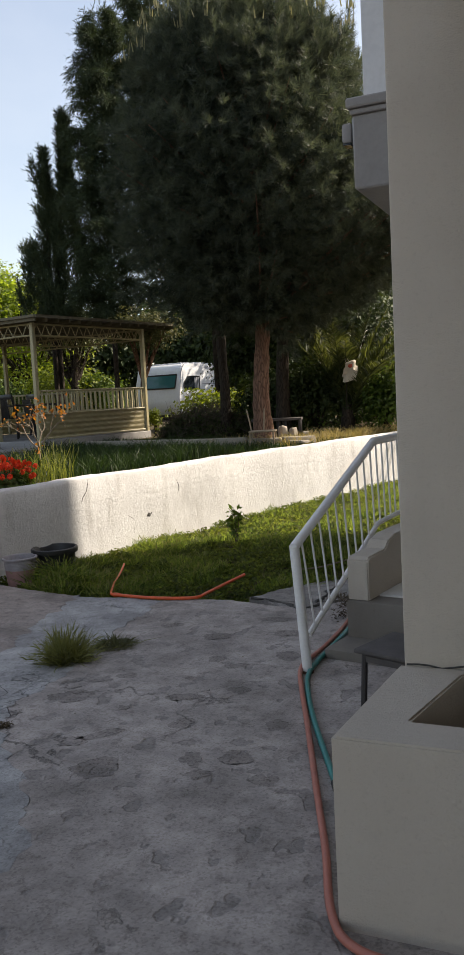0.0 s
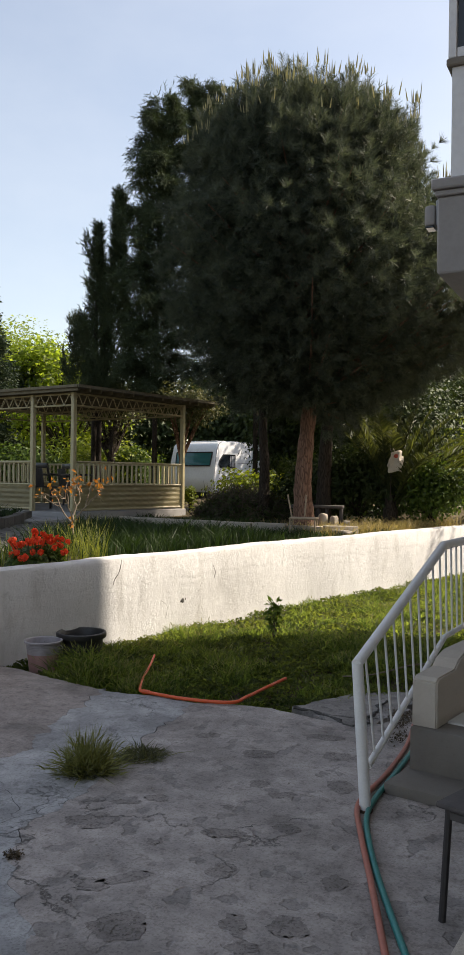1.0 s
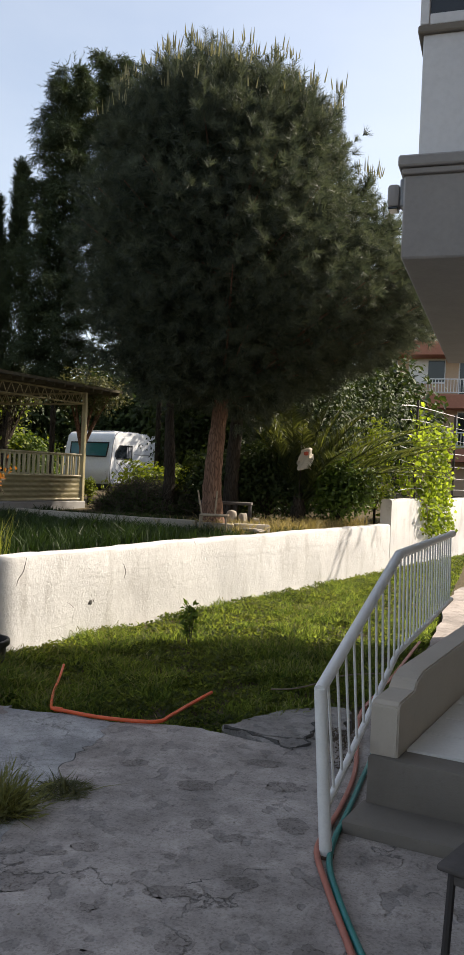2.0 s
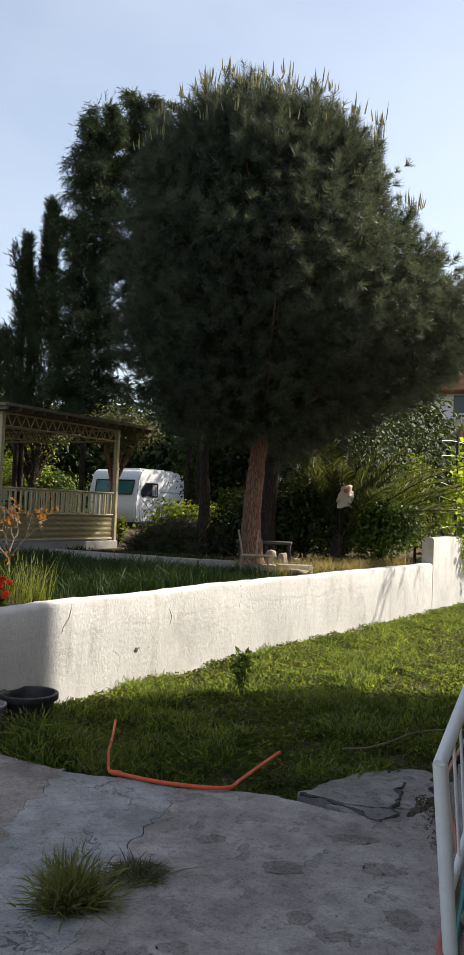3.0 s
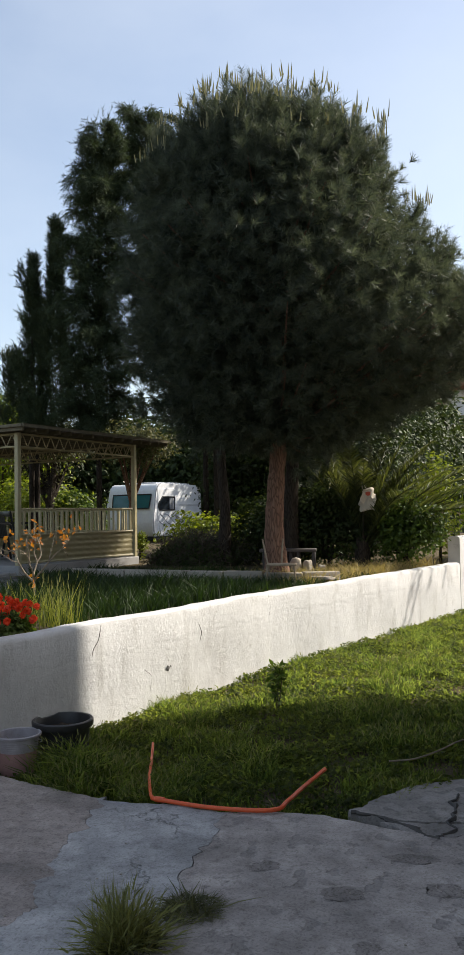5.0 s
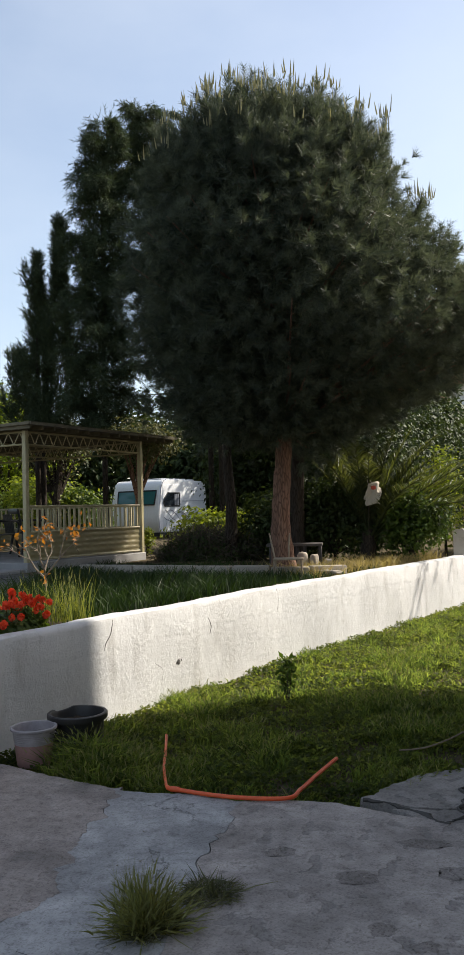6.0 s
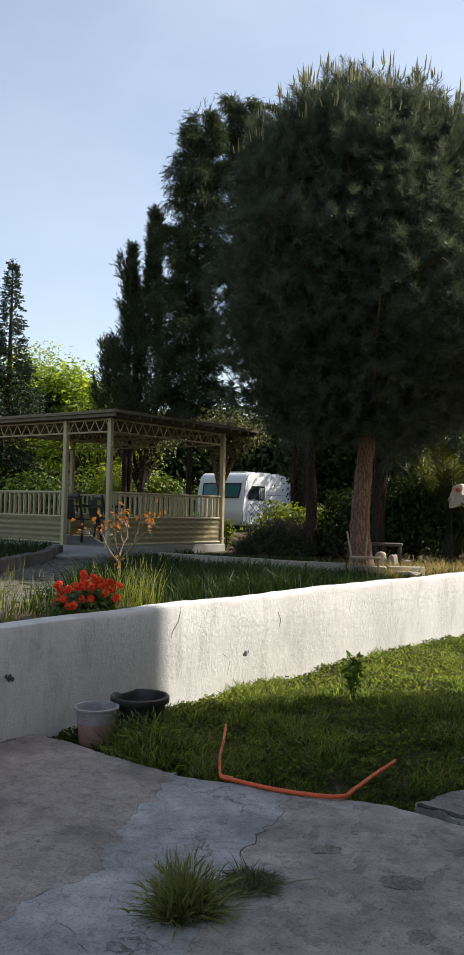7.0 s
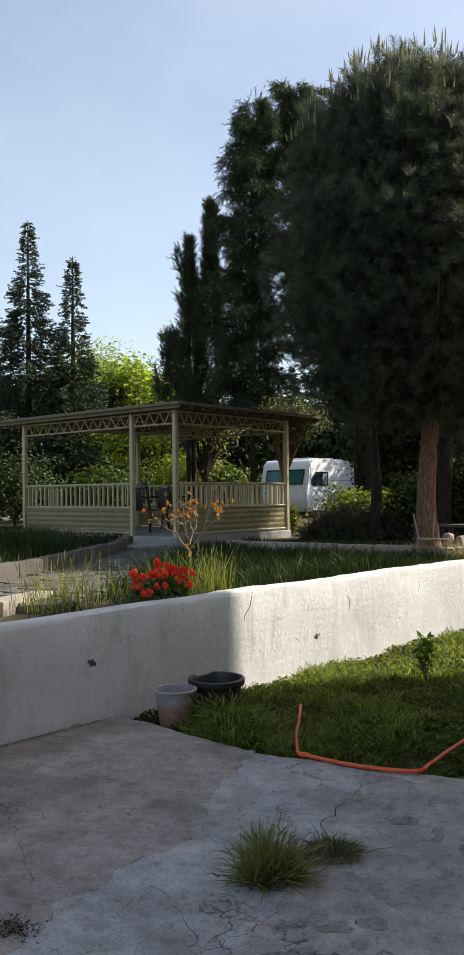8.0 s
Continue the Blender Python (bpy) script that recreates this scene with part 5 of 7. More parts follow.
def leafy_tree(name, at, z0, crown, radii, count, size, mat, label, seed, trunk=0.12, clumps=26, barkm=None, category="tree", gap=0.36, reach=1.7):
    """A tree or shrub: forked stem and a crown of leaf clumps with gaps."""
    t = thing(name, (*at, 0), 0, label, category)
    rng = np.random.default_rng(seed)
    c = np.array([0, 0, crown])
    R = np.array(radii)
    d = unit(rng.normal(size=(clumps, 3)))
    d[:, 2] = np.abs(d[:, 2]) * np.where(rng.uniform(size=clumps) < 0.75, 1, -1)
    centres = c + d * R * rng.uniform(0.45, 0.92, (clumps, 1))
    bm = bmesh.new()
    fork = Vector((0, 0, z0 + (crown - R[2] * 0.6 - z0) * 0.6))
    tube(bm, [(0, 0, z0 - 0.1), fork], [trunk, trunk * 0.8], 9)
    for q in centres[: max(6, clumps // 2)]:
        q = Vector(q)
        tube(bm, curve_points([fork - Vector((0, 0, 0.02)), fork.lerp(q, 0.5) + Vector((0, 0, 0.1 * R[2])), q], 3), [trunk * 0.6 * (1 - 0.13 * j) for j in range(7)], 5, False)
    part("trunk", bm, barkm or M_BARK_D, t)
    k = count // clumps
    P, F = [], []
    for q in centres:
        o = np.clip(rng.normal(size=(k, 3)), -reach, reach) * R * gap * rng.uniform(0.55, 1.0)
        P.append(q + o)
        F.append(unit(o / R + (q - c) / R * 0.8 + [0, 0, 0.5] + rng.normal(size=(k, 3)) * 0.6))
    P, F = np.concatenate(P), np.concatenate(F)
    keep = P[:, 2] > z0 + 0.03
    P, F = P[keep], F[keep]
    v, f = leaves(P, F, rng.uniform(0.6, 1.25, len(P)) * size, rng)
    raw_mesh("crown", v, f, mat, t)
    return t

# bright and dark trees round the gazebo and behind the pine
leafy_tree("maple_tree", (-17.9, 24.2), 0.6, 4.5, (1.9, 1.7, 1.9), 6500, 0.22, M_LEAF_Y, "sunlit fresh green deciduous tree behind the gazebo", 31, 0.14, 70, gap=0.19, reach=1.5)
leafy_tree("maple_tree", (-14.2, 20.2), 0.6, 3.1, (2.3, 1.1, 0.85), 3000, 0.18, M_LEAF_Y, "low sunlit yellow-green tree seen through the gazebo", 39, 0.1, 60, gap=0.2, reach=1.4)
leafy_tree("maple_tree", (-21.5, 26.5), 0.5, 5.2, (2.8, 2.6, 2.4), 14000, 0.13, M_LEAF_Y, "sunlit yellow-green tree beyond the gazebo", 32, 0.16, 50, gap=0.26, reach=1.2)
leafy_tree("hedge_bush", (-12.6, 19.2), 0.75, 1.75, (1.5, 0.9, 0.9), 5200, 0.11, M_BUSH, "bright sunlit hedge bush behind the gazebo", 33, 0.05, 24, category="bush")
leafy_tree("hedge_bush", (-14.8, 18.6), 0.75, 1.55, (1.6, 0.9, 0.75), 4200, 0.13, M_LEAF, "dark green hedge bush behind the gazebo", 34, 0.05, 24, category="bush")
leafy_tree("hedge_bush", (-11.4, 19.3), 0.75, 1.5, (0.8, 0.7, 0.7), 4200, 0.10, M_LEAF, "green hedge bush beside the gazebo", 35, 0.05, 20, category="bush")
leafy_tree("hedge_bush", (-16.9, 17.2), 0.8, 1.7, (1.5, 1.2, 1.0), 4200, 0.11, M_DEEP, "dark green bush beside the gazebo", 36, 0.05, 20, category="bush")
leafy_tree("olive_tree", (-11.55, 18.4), 0.75, 3.2, (0.9, 0.8, 0.6), 3400, 0.09, M_OLIVE, "grey-green olive tree with dark trunk behind the gazebo", 37, 0.13, 24)
leafy_tree("olive_tree", (-8.02, 15.75), 0.75, 2.98, (0.75, 0.5, 0.42), 3600, 0.075, M_OLIVE, "grey-green olive tree with a thin brown trunk at the gazebo corner", 38, 0.055, 22, barkm=M_BARK)
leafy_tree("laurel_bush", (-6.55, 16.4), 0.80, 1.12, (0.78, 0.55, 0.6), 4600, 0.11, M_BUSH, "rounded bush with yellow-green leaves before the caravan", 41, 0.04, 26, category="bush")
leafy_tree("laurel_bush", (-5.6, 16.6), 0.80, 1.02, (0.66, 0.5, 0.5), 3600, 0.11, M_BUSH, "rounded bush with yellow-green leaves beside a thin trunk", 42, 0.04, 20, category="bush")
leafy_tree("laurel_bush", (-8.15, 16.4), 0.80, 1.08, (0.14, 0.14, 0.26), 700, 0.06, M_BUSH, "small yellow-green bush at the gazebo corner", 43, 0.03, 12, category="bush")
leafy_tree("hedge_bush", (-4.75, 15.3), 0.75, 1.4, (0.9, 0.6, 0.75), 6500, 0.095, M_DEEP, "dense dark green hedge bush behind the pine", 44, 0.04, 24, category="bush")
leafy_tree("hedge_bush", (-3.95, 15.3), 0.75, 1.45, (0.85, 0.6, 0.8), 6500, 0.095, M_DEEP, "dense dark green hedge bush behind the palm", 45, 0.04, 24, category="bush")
leafy_tree("hedge_bush", (-2.55, 15.1), 0.75, 1.25, (0.6, 0.5, 0.62), 5200, 0.085, M_LEAF, "dense green hedge bush at the garden wall", 46, 0.04, 24, category="bush")
leafy_tree("hedge_bush", (-2.2, 16.7), 0.8, 1.75, (0.45, 0.5, 0.85), 2600, 0.07, M_BUSH, "sunlit green hedge bush at the wall's step", 47, 0.03, 20, category="bush")
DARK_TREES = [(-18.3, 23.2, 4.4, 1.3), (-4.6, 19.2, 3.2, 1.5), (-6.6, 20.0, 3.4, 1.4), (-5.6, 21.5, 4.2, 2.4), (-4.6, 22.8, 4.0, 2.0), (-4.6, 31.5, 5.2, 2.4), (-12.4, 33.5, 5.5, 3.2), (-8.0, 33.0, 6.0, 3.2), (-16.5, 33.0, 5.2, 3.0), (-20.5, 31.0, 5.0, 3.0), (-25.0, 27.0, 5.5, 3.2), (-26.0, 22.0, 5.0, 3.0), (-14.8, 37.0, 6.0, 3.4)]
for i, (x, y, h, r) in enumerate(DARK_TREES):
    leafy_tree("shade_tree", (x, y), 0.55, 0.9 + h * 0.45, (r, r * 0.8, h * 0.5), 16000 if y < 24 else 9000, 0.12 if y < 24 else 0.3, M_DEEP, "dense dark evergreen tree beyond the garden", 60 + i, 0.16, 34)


def far_woods():
    """A belt of distant trees that closes the horizon."""
    rng = np.random.default_rng(90)
    P, F = [], []
    for k in range(150):
        a = radians(-75 + 165 * k / 149) + rng.normal() * 0.01
        d = rng.uniform(62, 84)
        c = np.array([-math.sin(a) * d, math.cos(a) * d, 0.3])
        h, r = rng.uniform(3.4, 5.6), rng.uniform(2.0, 3.2)
        q = unit(rng.normal(size=(420, 3)))
        q[:, 2] = np.abs(q[:, 2])
        p = c + q * [r, r, h] * rng.uniform(0.55, 1, (420, 1)) * (1 + 0.18 * rng.normal(size=(420, 1)))
        P.append(p[p[:, 2] > 0.3])
        F.append(q[p[:, 2] > 0.3])
    P, F = np.concatenate(P), np.concatenate(F)
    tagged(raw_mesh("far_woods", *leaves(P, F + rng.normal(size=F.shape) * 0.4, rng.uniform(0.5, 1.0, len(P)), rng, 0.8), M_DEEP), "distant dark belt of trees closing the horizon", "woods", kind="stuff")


far_woods()


def shade_crown(t, centre, radii, seed):
    """Dense needle crown merging with the neighbours."""
    rng = np.random.default_rng(seed)
    k = 2600
    d = unit(rng.normal(size=(k, 3)))
    p = np.array(centre) + d * radii * rng.uniform(0.35, 1.0, (k, 1)) ** 0.6
    raw_mesh("needles", *brushes(rng, p, unit(d + rng.normal(size=(k, 3)) * 0.4), rng.uniform(0.25, 0.4, k), rng.uniform(0.15, 0.2, k), 34, 0.014), M_PINE, t)
    for q in p[:14]:
        bm = bmesh.new()
        tube(bm, curve_points([(0.02, 0.02, 3.7 + 0.02 * len(t.children)), (np.array(centre) * 0.4 + q * 0.6 - [0, 0, 0.2]).tolist(), q.tolist()], 3), [0.04 - 0.005 * j for j in range(7)], 5)
        part("limb", bm, M_BARK_D, t)


def thin_trunk():
    t = thing("shade_pine", (-5.75, 14.9, 0), 0, "thin dark pine beside the larger one, its crown in shade", "tree")
    bm = bmesh.new()
    tube(bm, curve_points([(0, 0, 0.78), (0.02, 0, 1.8), (-0.03, 0, 2.8), (0.05, 0.05, 4.2)], 6), [0.12 - 0.004 * k for k in range(19)], 10)
    part("stem", bm, M_BARK_D, t)
    shade_crown(t, (0.5, 0.3, 5.2), (1.6, 1.5, 1.7), 191)
    t = thing("shade_pine", (-4.47, 14.7, 0), 0, "dark pine standing in the shade behind another", "tree")
    bm = bmesh.new()
    tube(bm, curve_points([(0, 0, 0.78), (0.02, 0, 1.8), (0.08, 0, 2.8), (0.15, 0.05, 4.2)], 6), [0.15 - 0.004 * k for k in range(19)], 10)
    part("stem", bm, M_BARK_D, t)
    shade_crown(t, (0.2, 1.0, 5.2), (1.6, 1.6, 1.9), 192)


thin_trunk()


def palm():
    t = thing("date_palm", (-3.3, 15.0, 0.80), 0, "young date palm with arching feather fronds", "palm")
    rng = np.random.default_rng(9)
    bm = bmesh.new()
    tube(bm, [(0, 0, -0.1), (0, 0, 0.2), (0, 0, 0.5)], [0.13, 0.14, 0.08], 12)
    part("stump", bm, M_BARK_D, t)
    for i in range(30):
        a = i * 2.4 + rng.uniform(-0.2, 0.2)
        el = radians(rng.uniform(58, 86))
        L = rng.uniform(1.7, 2.6)
        if i < 13:                                    # long fronds towards the light
            a, el, L = rng.uniform(-0.1, 1.15), radians(rng.uniform(38, 76)), rng.uniform(2.1, 3.0)
        d = np.array([math.cos(a), math.sin(a), 0])
        s = np.linspace(0, 1, 15)
        ctr = np.outer(s * L * math.cos(el) * (1 + 0.35 * s), d)
        ctr[:, 2] = 0.25 + s * L * math.sin(el) - (0.35 + 0.55 * math.cos(el)) * L * rng.uniform(0.22, 0.5) * s ** 2.4
        bm = bmesh.new()
        tube(bm, ctr.tolist(), [0.022 - 0.0013 * k for k in range(15)], 5)
        fr = part("frond", bm, M_PALM, t)
        k = 84
        u = np.linspace(0.2, 1.0, k)
        p = np.stack([np.interp(u, s, ctr[:, j]) for j in range(3)], 1)
        tan = unit(np.gradient(p, axis=0))
        side = unit(np.cross(tan, [0, 0, 1.0]))
        up = np.cross(side, tan)
        ln = 0.42 * np.sin(np.clip(u * 1.05, 0, 1) * np.pi * 0.86 + 0.35)[:, None].clip(0.25)
        parts = []
        for sg in (-1, 1):
            w = unit(tan * 0.75 + sg * side * 0.9 + up * 0.35 + rng.normal(size=p.shape) * 0.08)
            parts.append(bent_blades(p, p + w * ln - [0, 0, 0.05], np.tile([0, 0, 0.02], (k, 1)), np.full(k, 0.017), rng))
        v, f = join(*parts)
        raw_mesh("leaf_blade", v, f, M_PALM, fr)


palm()


def in_lawn(x, y):
    edge = np.interp(x, [p[0] for p in EDGE[:14]], [p[1] for p in EDGE[:14]])
    far = np.where(y > 7.3, -0.55, -0.62)
    wx = np.where(y < 10.1, -3.36 + (y - 10.1) * 0.2018, -3.36 + (y - 10.1) * 0.256)
    return ~((x > -1.55) & (y < 5.52 + 1.8 * (x + 1.5))) & (x > wx + 0.02) & (x < far) & (y > edge + 0.02)


def patch(x, y, s, seed):
    """Smooth noise over the plan, looked up from a fine grid."""
    u, v = np.asarray(x) * s * 3, np.asarray(y) * s * 3
    u0, v0 = math.floor(u.min()), math.floor(v.min())
    nu, nv = int(u.max()) - u0 + 3, int(v.max()) - v0 + 3
    g = np.array([[noise.noise(Vector(((u0 + i) / 3, (v0 + j) / 3, seed))) for j in range(nv)] for i in range(nu)])
    i, j = np.floor(u).astype(int) - u0, np.floor(v).astype(int) - v0
    fu, fv = u - np.floor(u), v - np.floor(v)
    return (g[i, j] * (1 - fu) + g[i + 1, j] * fu) * (1 - fv) + (g[i, j + 1] * (1 - fu) + g[i + 1, j + 1] * fu) * fv


def lawn():
    """Weedy lawn: drooping blades, a mat of small broad leaves and nodding ears, with thin and rank patches."""
    rng = np.random.default_rng(5)
    n = 150000
    x, y = rng.uniform(-4.5, -0.5, n), 5.3 + 17 * rng.uniform(0, 1, n) ** 1.45
    keep = in_lawn(x, y)
    x, y = x[keep], y[keep]
    pt = patch(x, y, 1.3, 2) + 0.7 * patch(x, y, 4.2, 6)
    keep = rng.uniform(size=len(x)) < np.clip(0.55 + 1.9 * pt, 0.06, 1)
    x, y, pt = x[keep], y[keep], pt[keep]
    n = len(x)
    rank = np.clip(1.15 - 0.07 * (y - 5.4), 0.55, 1.15) * (1 + 1.7 * np.exp(-((x + 3.62) / 0.5) ** 2 - ((y - 5.8) / 0.35) ** 2))    # longer by the concrete, shorter at the far end
    h = rng.uniform(0.035, 0.095, n) * np.clip(1.0 + 1.4 * pt, 0.4, 1.9) * rank * np.where(y < 6.7, 0.8, 1.0)
    base = np.stack([x, y, np.full(n, -0.10)], 1)
    lean = unit(rng.normal(size=(n, 3))) * rng.uniform(0.3, 1.3, (n, 1))
    tip = base + np.stack([lean[:, 0] * h, lean[:, 1] * h, h * 0.9 + 0.015], 1)
    a = bent_blades(base, tip, np.stack([lean[:, 0] * -h * 0.15, lean[:, 1] * -h * 0.15, h * 0.25], 1), rng.uniform(0.006, 0.014, n), rng)
    tagged(raw_mesh("lawn", *a, M_GRASS), "weedy green lawn grass between concrete and garden wall", "grass", kind="stuff")
    i = rng.choice(np.flatnonzero(h > 0.09), 2600, replace=False)
    w = unit(tip[i] - base[i])
    e = bent_blades(tip[i] - w * 0.01, tip[i] + w * 0.05 - [0, 0, 0.012], np.tile([0, 0, 0.006], (len(i), 1)), np.full(len(i), 0.007), rng)
    tagged(raw_mesh("lawn_ears", *e, M_EAR), "pale nodding grass ears in the lawn", "grass", kind="stuff")
    n = 290000
    x, y = rng.uniform(-4.5, -0.5, n), 5.3 + 16 * rng.uniform(0, 1, n) ** 1.35
    keep = in_lawn(x, y)
    x, y = x[keep], y[keep]
    hump = patch(x, y, 2.6, 21) + 0.8 * patch(x, y, 7.5, 22)
    keep = rng.uniform(size=len(x)) < np.clip(0.62 + 1.5 * hump, 0.04, 1)
    x, y, hump = x[keep], y[keep], hump[keep]
    n = len(x)
    at = np.stack([x, y, -0.095 + np.clip(0.05 + 0.075 * hump, 0.006, 0.12) * np.sqrt(rng.uniform(0, 1, n))], 1)
    v, f = leaves(at, np.stack([rng.normal(size=n) * 0.9, rng.normal(size=n) * 0.9, np.ones(n)], 1), rng.uniform(0.014, 0.042, n), rng, 0.7)
    tagged(raw_mesh("lawn_weeds", v, f, M_WEED), "small broad-leaved weeds growing in the lawn", "weeds", kind="stuff")


lawn()


def garden_grass():
    rng = np.random.default_rng(6)
    n = 62000
    o, y = rng.uniform(0.22, 6.0, n), rng.uniform(2.5, 13.5, n)
    pt = patch(o, y, 0.9, 12)
    tall = np.clip(1.0 + 0.9 * pt, 0.4, 1.7) * np.where(y > 10.5, 0.45, 1.0)
    x = np.array([wall_x(b) for b in y]) - o
    # the path to the gazebo stays bare
    kx = np.array([kerb_x(b) for b in y])
    keep = ((x > kx + 1.3) | (x < kx - 0.1) | (y > 11.9)) & ~((x < -7.5) & (y > 11.7))
    keep &= rng.uniform(size=n) < np.clip(0.8 + pt, 0.2, 1) * np.where((y < 6.2) & (o < 1.6), 0.22, 1.0)
    keep &= ~((np.abs(y - 6.35) < 0.75) & (o < 0.55))
    tall = tall * np.where((y < 6.6) & (o < 1.6), 0.5, 1.0) * np.where(o < 0.8, 0.75, 1.0)
    x, y, tall, o = x[keep], y[keep], tall[keep], o[keep]
    n = len(x)
    h = rng.uniform(0.09, 0.27, n) * tall
    z = np.where((x < np.array([kerb_x(b) for b in y])) & (y < 11.8), 0.925, np.array([garden_z(a, 0) for a in o]))
    base = np.stack([x, y, z - 0.03], 1)
    lean = unit(rng.normal(size=(n, 3)))
    lean *= rng.uniform(0.4, 2.0, (n, 1))
    tip = base + np.stack([lean[:, 0] * h * 0.6, lean[:, 1] * h * 0.6, h + 0.03], 1)
    v, f = bent_blades(base, tip, np.stack([lean[:, 0] * -h * 0.1, lean[:, 1] * -h * 0.1, h * 0.1], 1), rng.uniform(0.008, 0.016, n), rng)
    tagged(raw_mesh("garden_grass", v, f, M_TALL), "tall unmown grass in the raised garden", "grass", kind="stuff")


garden_grass()

# ---- things in the yard ----
def pots():
    p = thing("flower_pot", (-3.69, 6.14, -0.045), 20, "large black plastic pot with a broken rim, on the lawn", "pot", "pots by the wall")
    bm = bmesh.new()
    lathe(bm, [(0.0, 0.0), (0.172, 0.0), (0.178, 0.015), (0.188, 0.235), (0.19, 0.24), (0.212, 0.243), (0.216, 0.252), (0.216, 0.285), (0.208, 0.292), (0.192, 0.29), (0.186, 0.27), (0.165, 0.1), (0.0, 0.09)], 36)
    for v in bm.verts:
        a = math.atan2(v.co.y, v.co.x)
        if v.co.z > 0.2 and 2.0 < a < 2.75:
            v.co.z -= 0.05 * math.sin((a - 2.0) / 0.75 * math.pi) * (0.7 + 0.3 * math.sin(a * 30))
    part("pot_shell", bm, M_BLACKPOT, p)
    bm = bmesh.new()
    lathe(bm, [(0.0, 0.225), (0.1, 0.23), (0.17, 0.215), (0.178, 0.19)], 24)
    for v in bm.verts:
        v.co.z += 0.03 * noise.noise(v.co * 22)
    part("soil", bm, M_POTSOIL, p, "dark lumpy potting soil")
    b = thing("bucket", (-3.84, 5.81, -0.045), 0, "dirty white plastic bucket with pinkish lower half, at the lawn's edge", "bucket", "pots by the wall")
    bm = bmesh.new()
    lathe(bm, [(0.131, 0.15), (0.142, 0.235), (0.148, 0.24), (0.158, 0.243), (0.16, 0.256), (0.153, 0.262), (0.143, 0.258), (0.138, 0.24), (0.12, 0.05), (0.0, 0.045)], 36)
    part("upper_shell", bm, M_WHITEPOT, b)
    bm = bmesh.new()
    lathe(bm, [(0.0, 0.0), (0.112, 0.0), (0.116, 0.01), (0.1315, 0.15), (0.124, 0.151)], 36)
    part("lower_shell", bm, M_PINKPOT, b, "pink-stained lower half")
    bm = bmesh.new()
    tube(bm, curve_points([(-0.155, 0, 0.235), (-0.16, 0.05, 0.19), (-0.1, 0.15, 0.16), (0.05, 0.165, 0.16), (0.14, 0.08, 0.2), (0.155, 0, 0.235)], 5), 0.0035, 6)
    part("handle", bm, M_WIRE, b)
    for k in range(5):
        bm = bmesh.new()
        lathe(bm, [(0.1335 + 0.0016 * k, 0.160 + 0.013 * k), (0.136 + 0.0016 * k, 0.1645 + 0.013 * k), (0.135 + 0.0016 * k, 0.169 + 0.013 * k)], 36)
        part("rib", bm, M_WHITEPOT, b)


pots()


def hose(name, pts, r, mat, label, n=10, fittings=()):
    h = thing(name, (0, 0, 0), 0, label, "hose", "garden hoses")
    bm = bmesh.new()
    line = curve_points(pts, n)
    tube(bm, line, r if isinstance(r, float) else [r[0] if k < 5 * n else r[1] for k in range(len(line))], 10)
    r = r if isinstance(r, float) else r[1]
    part("tube", bm, mat, h)
    for at, way in fittings:
        bm = bmesh.new()
        d = Vector(way).normalized()
        a = Vector(at)
        tube(bm, [a - d * 0.03, a - d * 0.028, a + d * 0.028, a + d * 0.03], [r * 1.1, r * 1.35, r * 1.35, r * 1.1], 10)
        part("clamp", bm, M_IRON if mat is not M_HOSE_O else M_HOSE_O, h, "hose clamp")


hose("watering_hose", [(-3.12, 6.42, 0.045), (-3.08, 6.33, 0.035), (-2.97, 6.08, 0.022), (-2.85, 5.80, 0.02), (-2.73, 5.56, 0.02), (-2.66, 5.44, 0.018), (-2.6, 5.42, 0.016), (-2.25, 5.385, 0.016), (-1.92, 5.44, 0.02), (-1.875, 5.6, 0.025), (-1.85, 5.85, 0.03), (-1.80, 6.18, 0.045)], (0.0095, 0.0125), M_HOSE_O, "bright orange garden hose lying along the lawn's edge", 10, [((-2.6, 5.42, 0.016), (1, 0, 0))])
hose("watering_hose", [(0.9, 1.72, 0.02), (0.55, 1.80, 0.02), (0.33, 1.84, 0.02), (0.22, 1.97, 0.02), (0.10, 2.3, 0.02), (-0.05, 2.68, 0.02), (-0.30, 3.32, 0.02), (-0.46, 3.72, 0.02), (-0.57, 4.02, 0.02), (-0.585, 4.2, 0.02), (-0.57, 4.5, 0.02), (-0.575, 4.9, 0.02), (-0.60, 5.2, 0.02), (-0.66, 5.6, 0.02), (-0.73, 6.17, 0.035), (-0.70, 6.9, 0.02), (-0.66, 7.6, 0.02), (-0.6, 9.0, 0.02)], 0.0138, M_HOSE_R, "faded red rubber hose running past the railing post", 10)
hose("watering_hose", [(0.232, 2.12, 0.018), (0.222, 2.26, 0.018), (0.18, 2.40, 0.018), (0.10, 2.54, 0.018), (-0.03, 2.83, 0.018), (-0.27, 3.34, 0.018), (-0.42, 3.7, 0.018), (-0.505, 3.96, 0.018), (-0.53, 4.2, 0.018), (-0.53, 4.42, 0.018), (-0.53, 4.7, 0.018), (-0.535, 5.0, 0.018), (-0.54, 5.4, 0.018), (-0.58, 6.6, 0.02)], 0.0135, M_HOSE_G, "green rubber hose lying beside a red one", 10, [((0.005, 2.755, 0.018), (-0.4, 0.9, 0))])


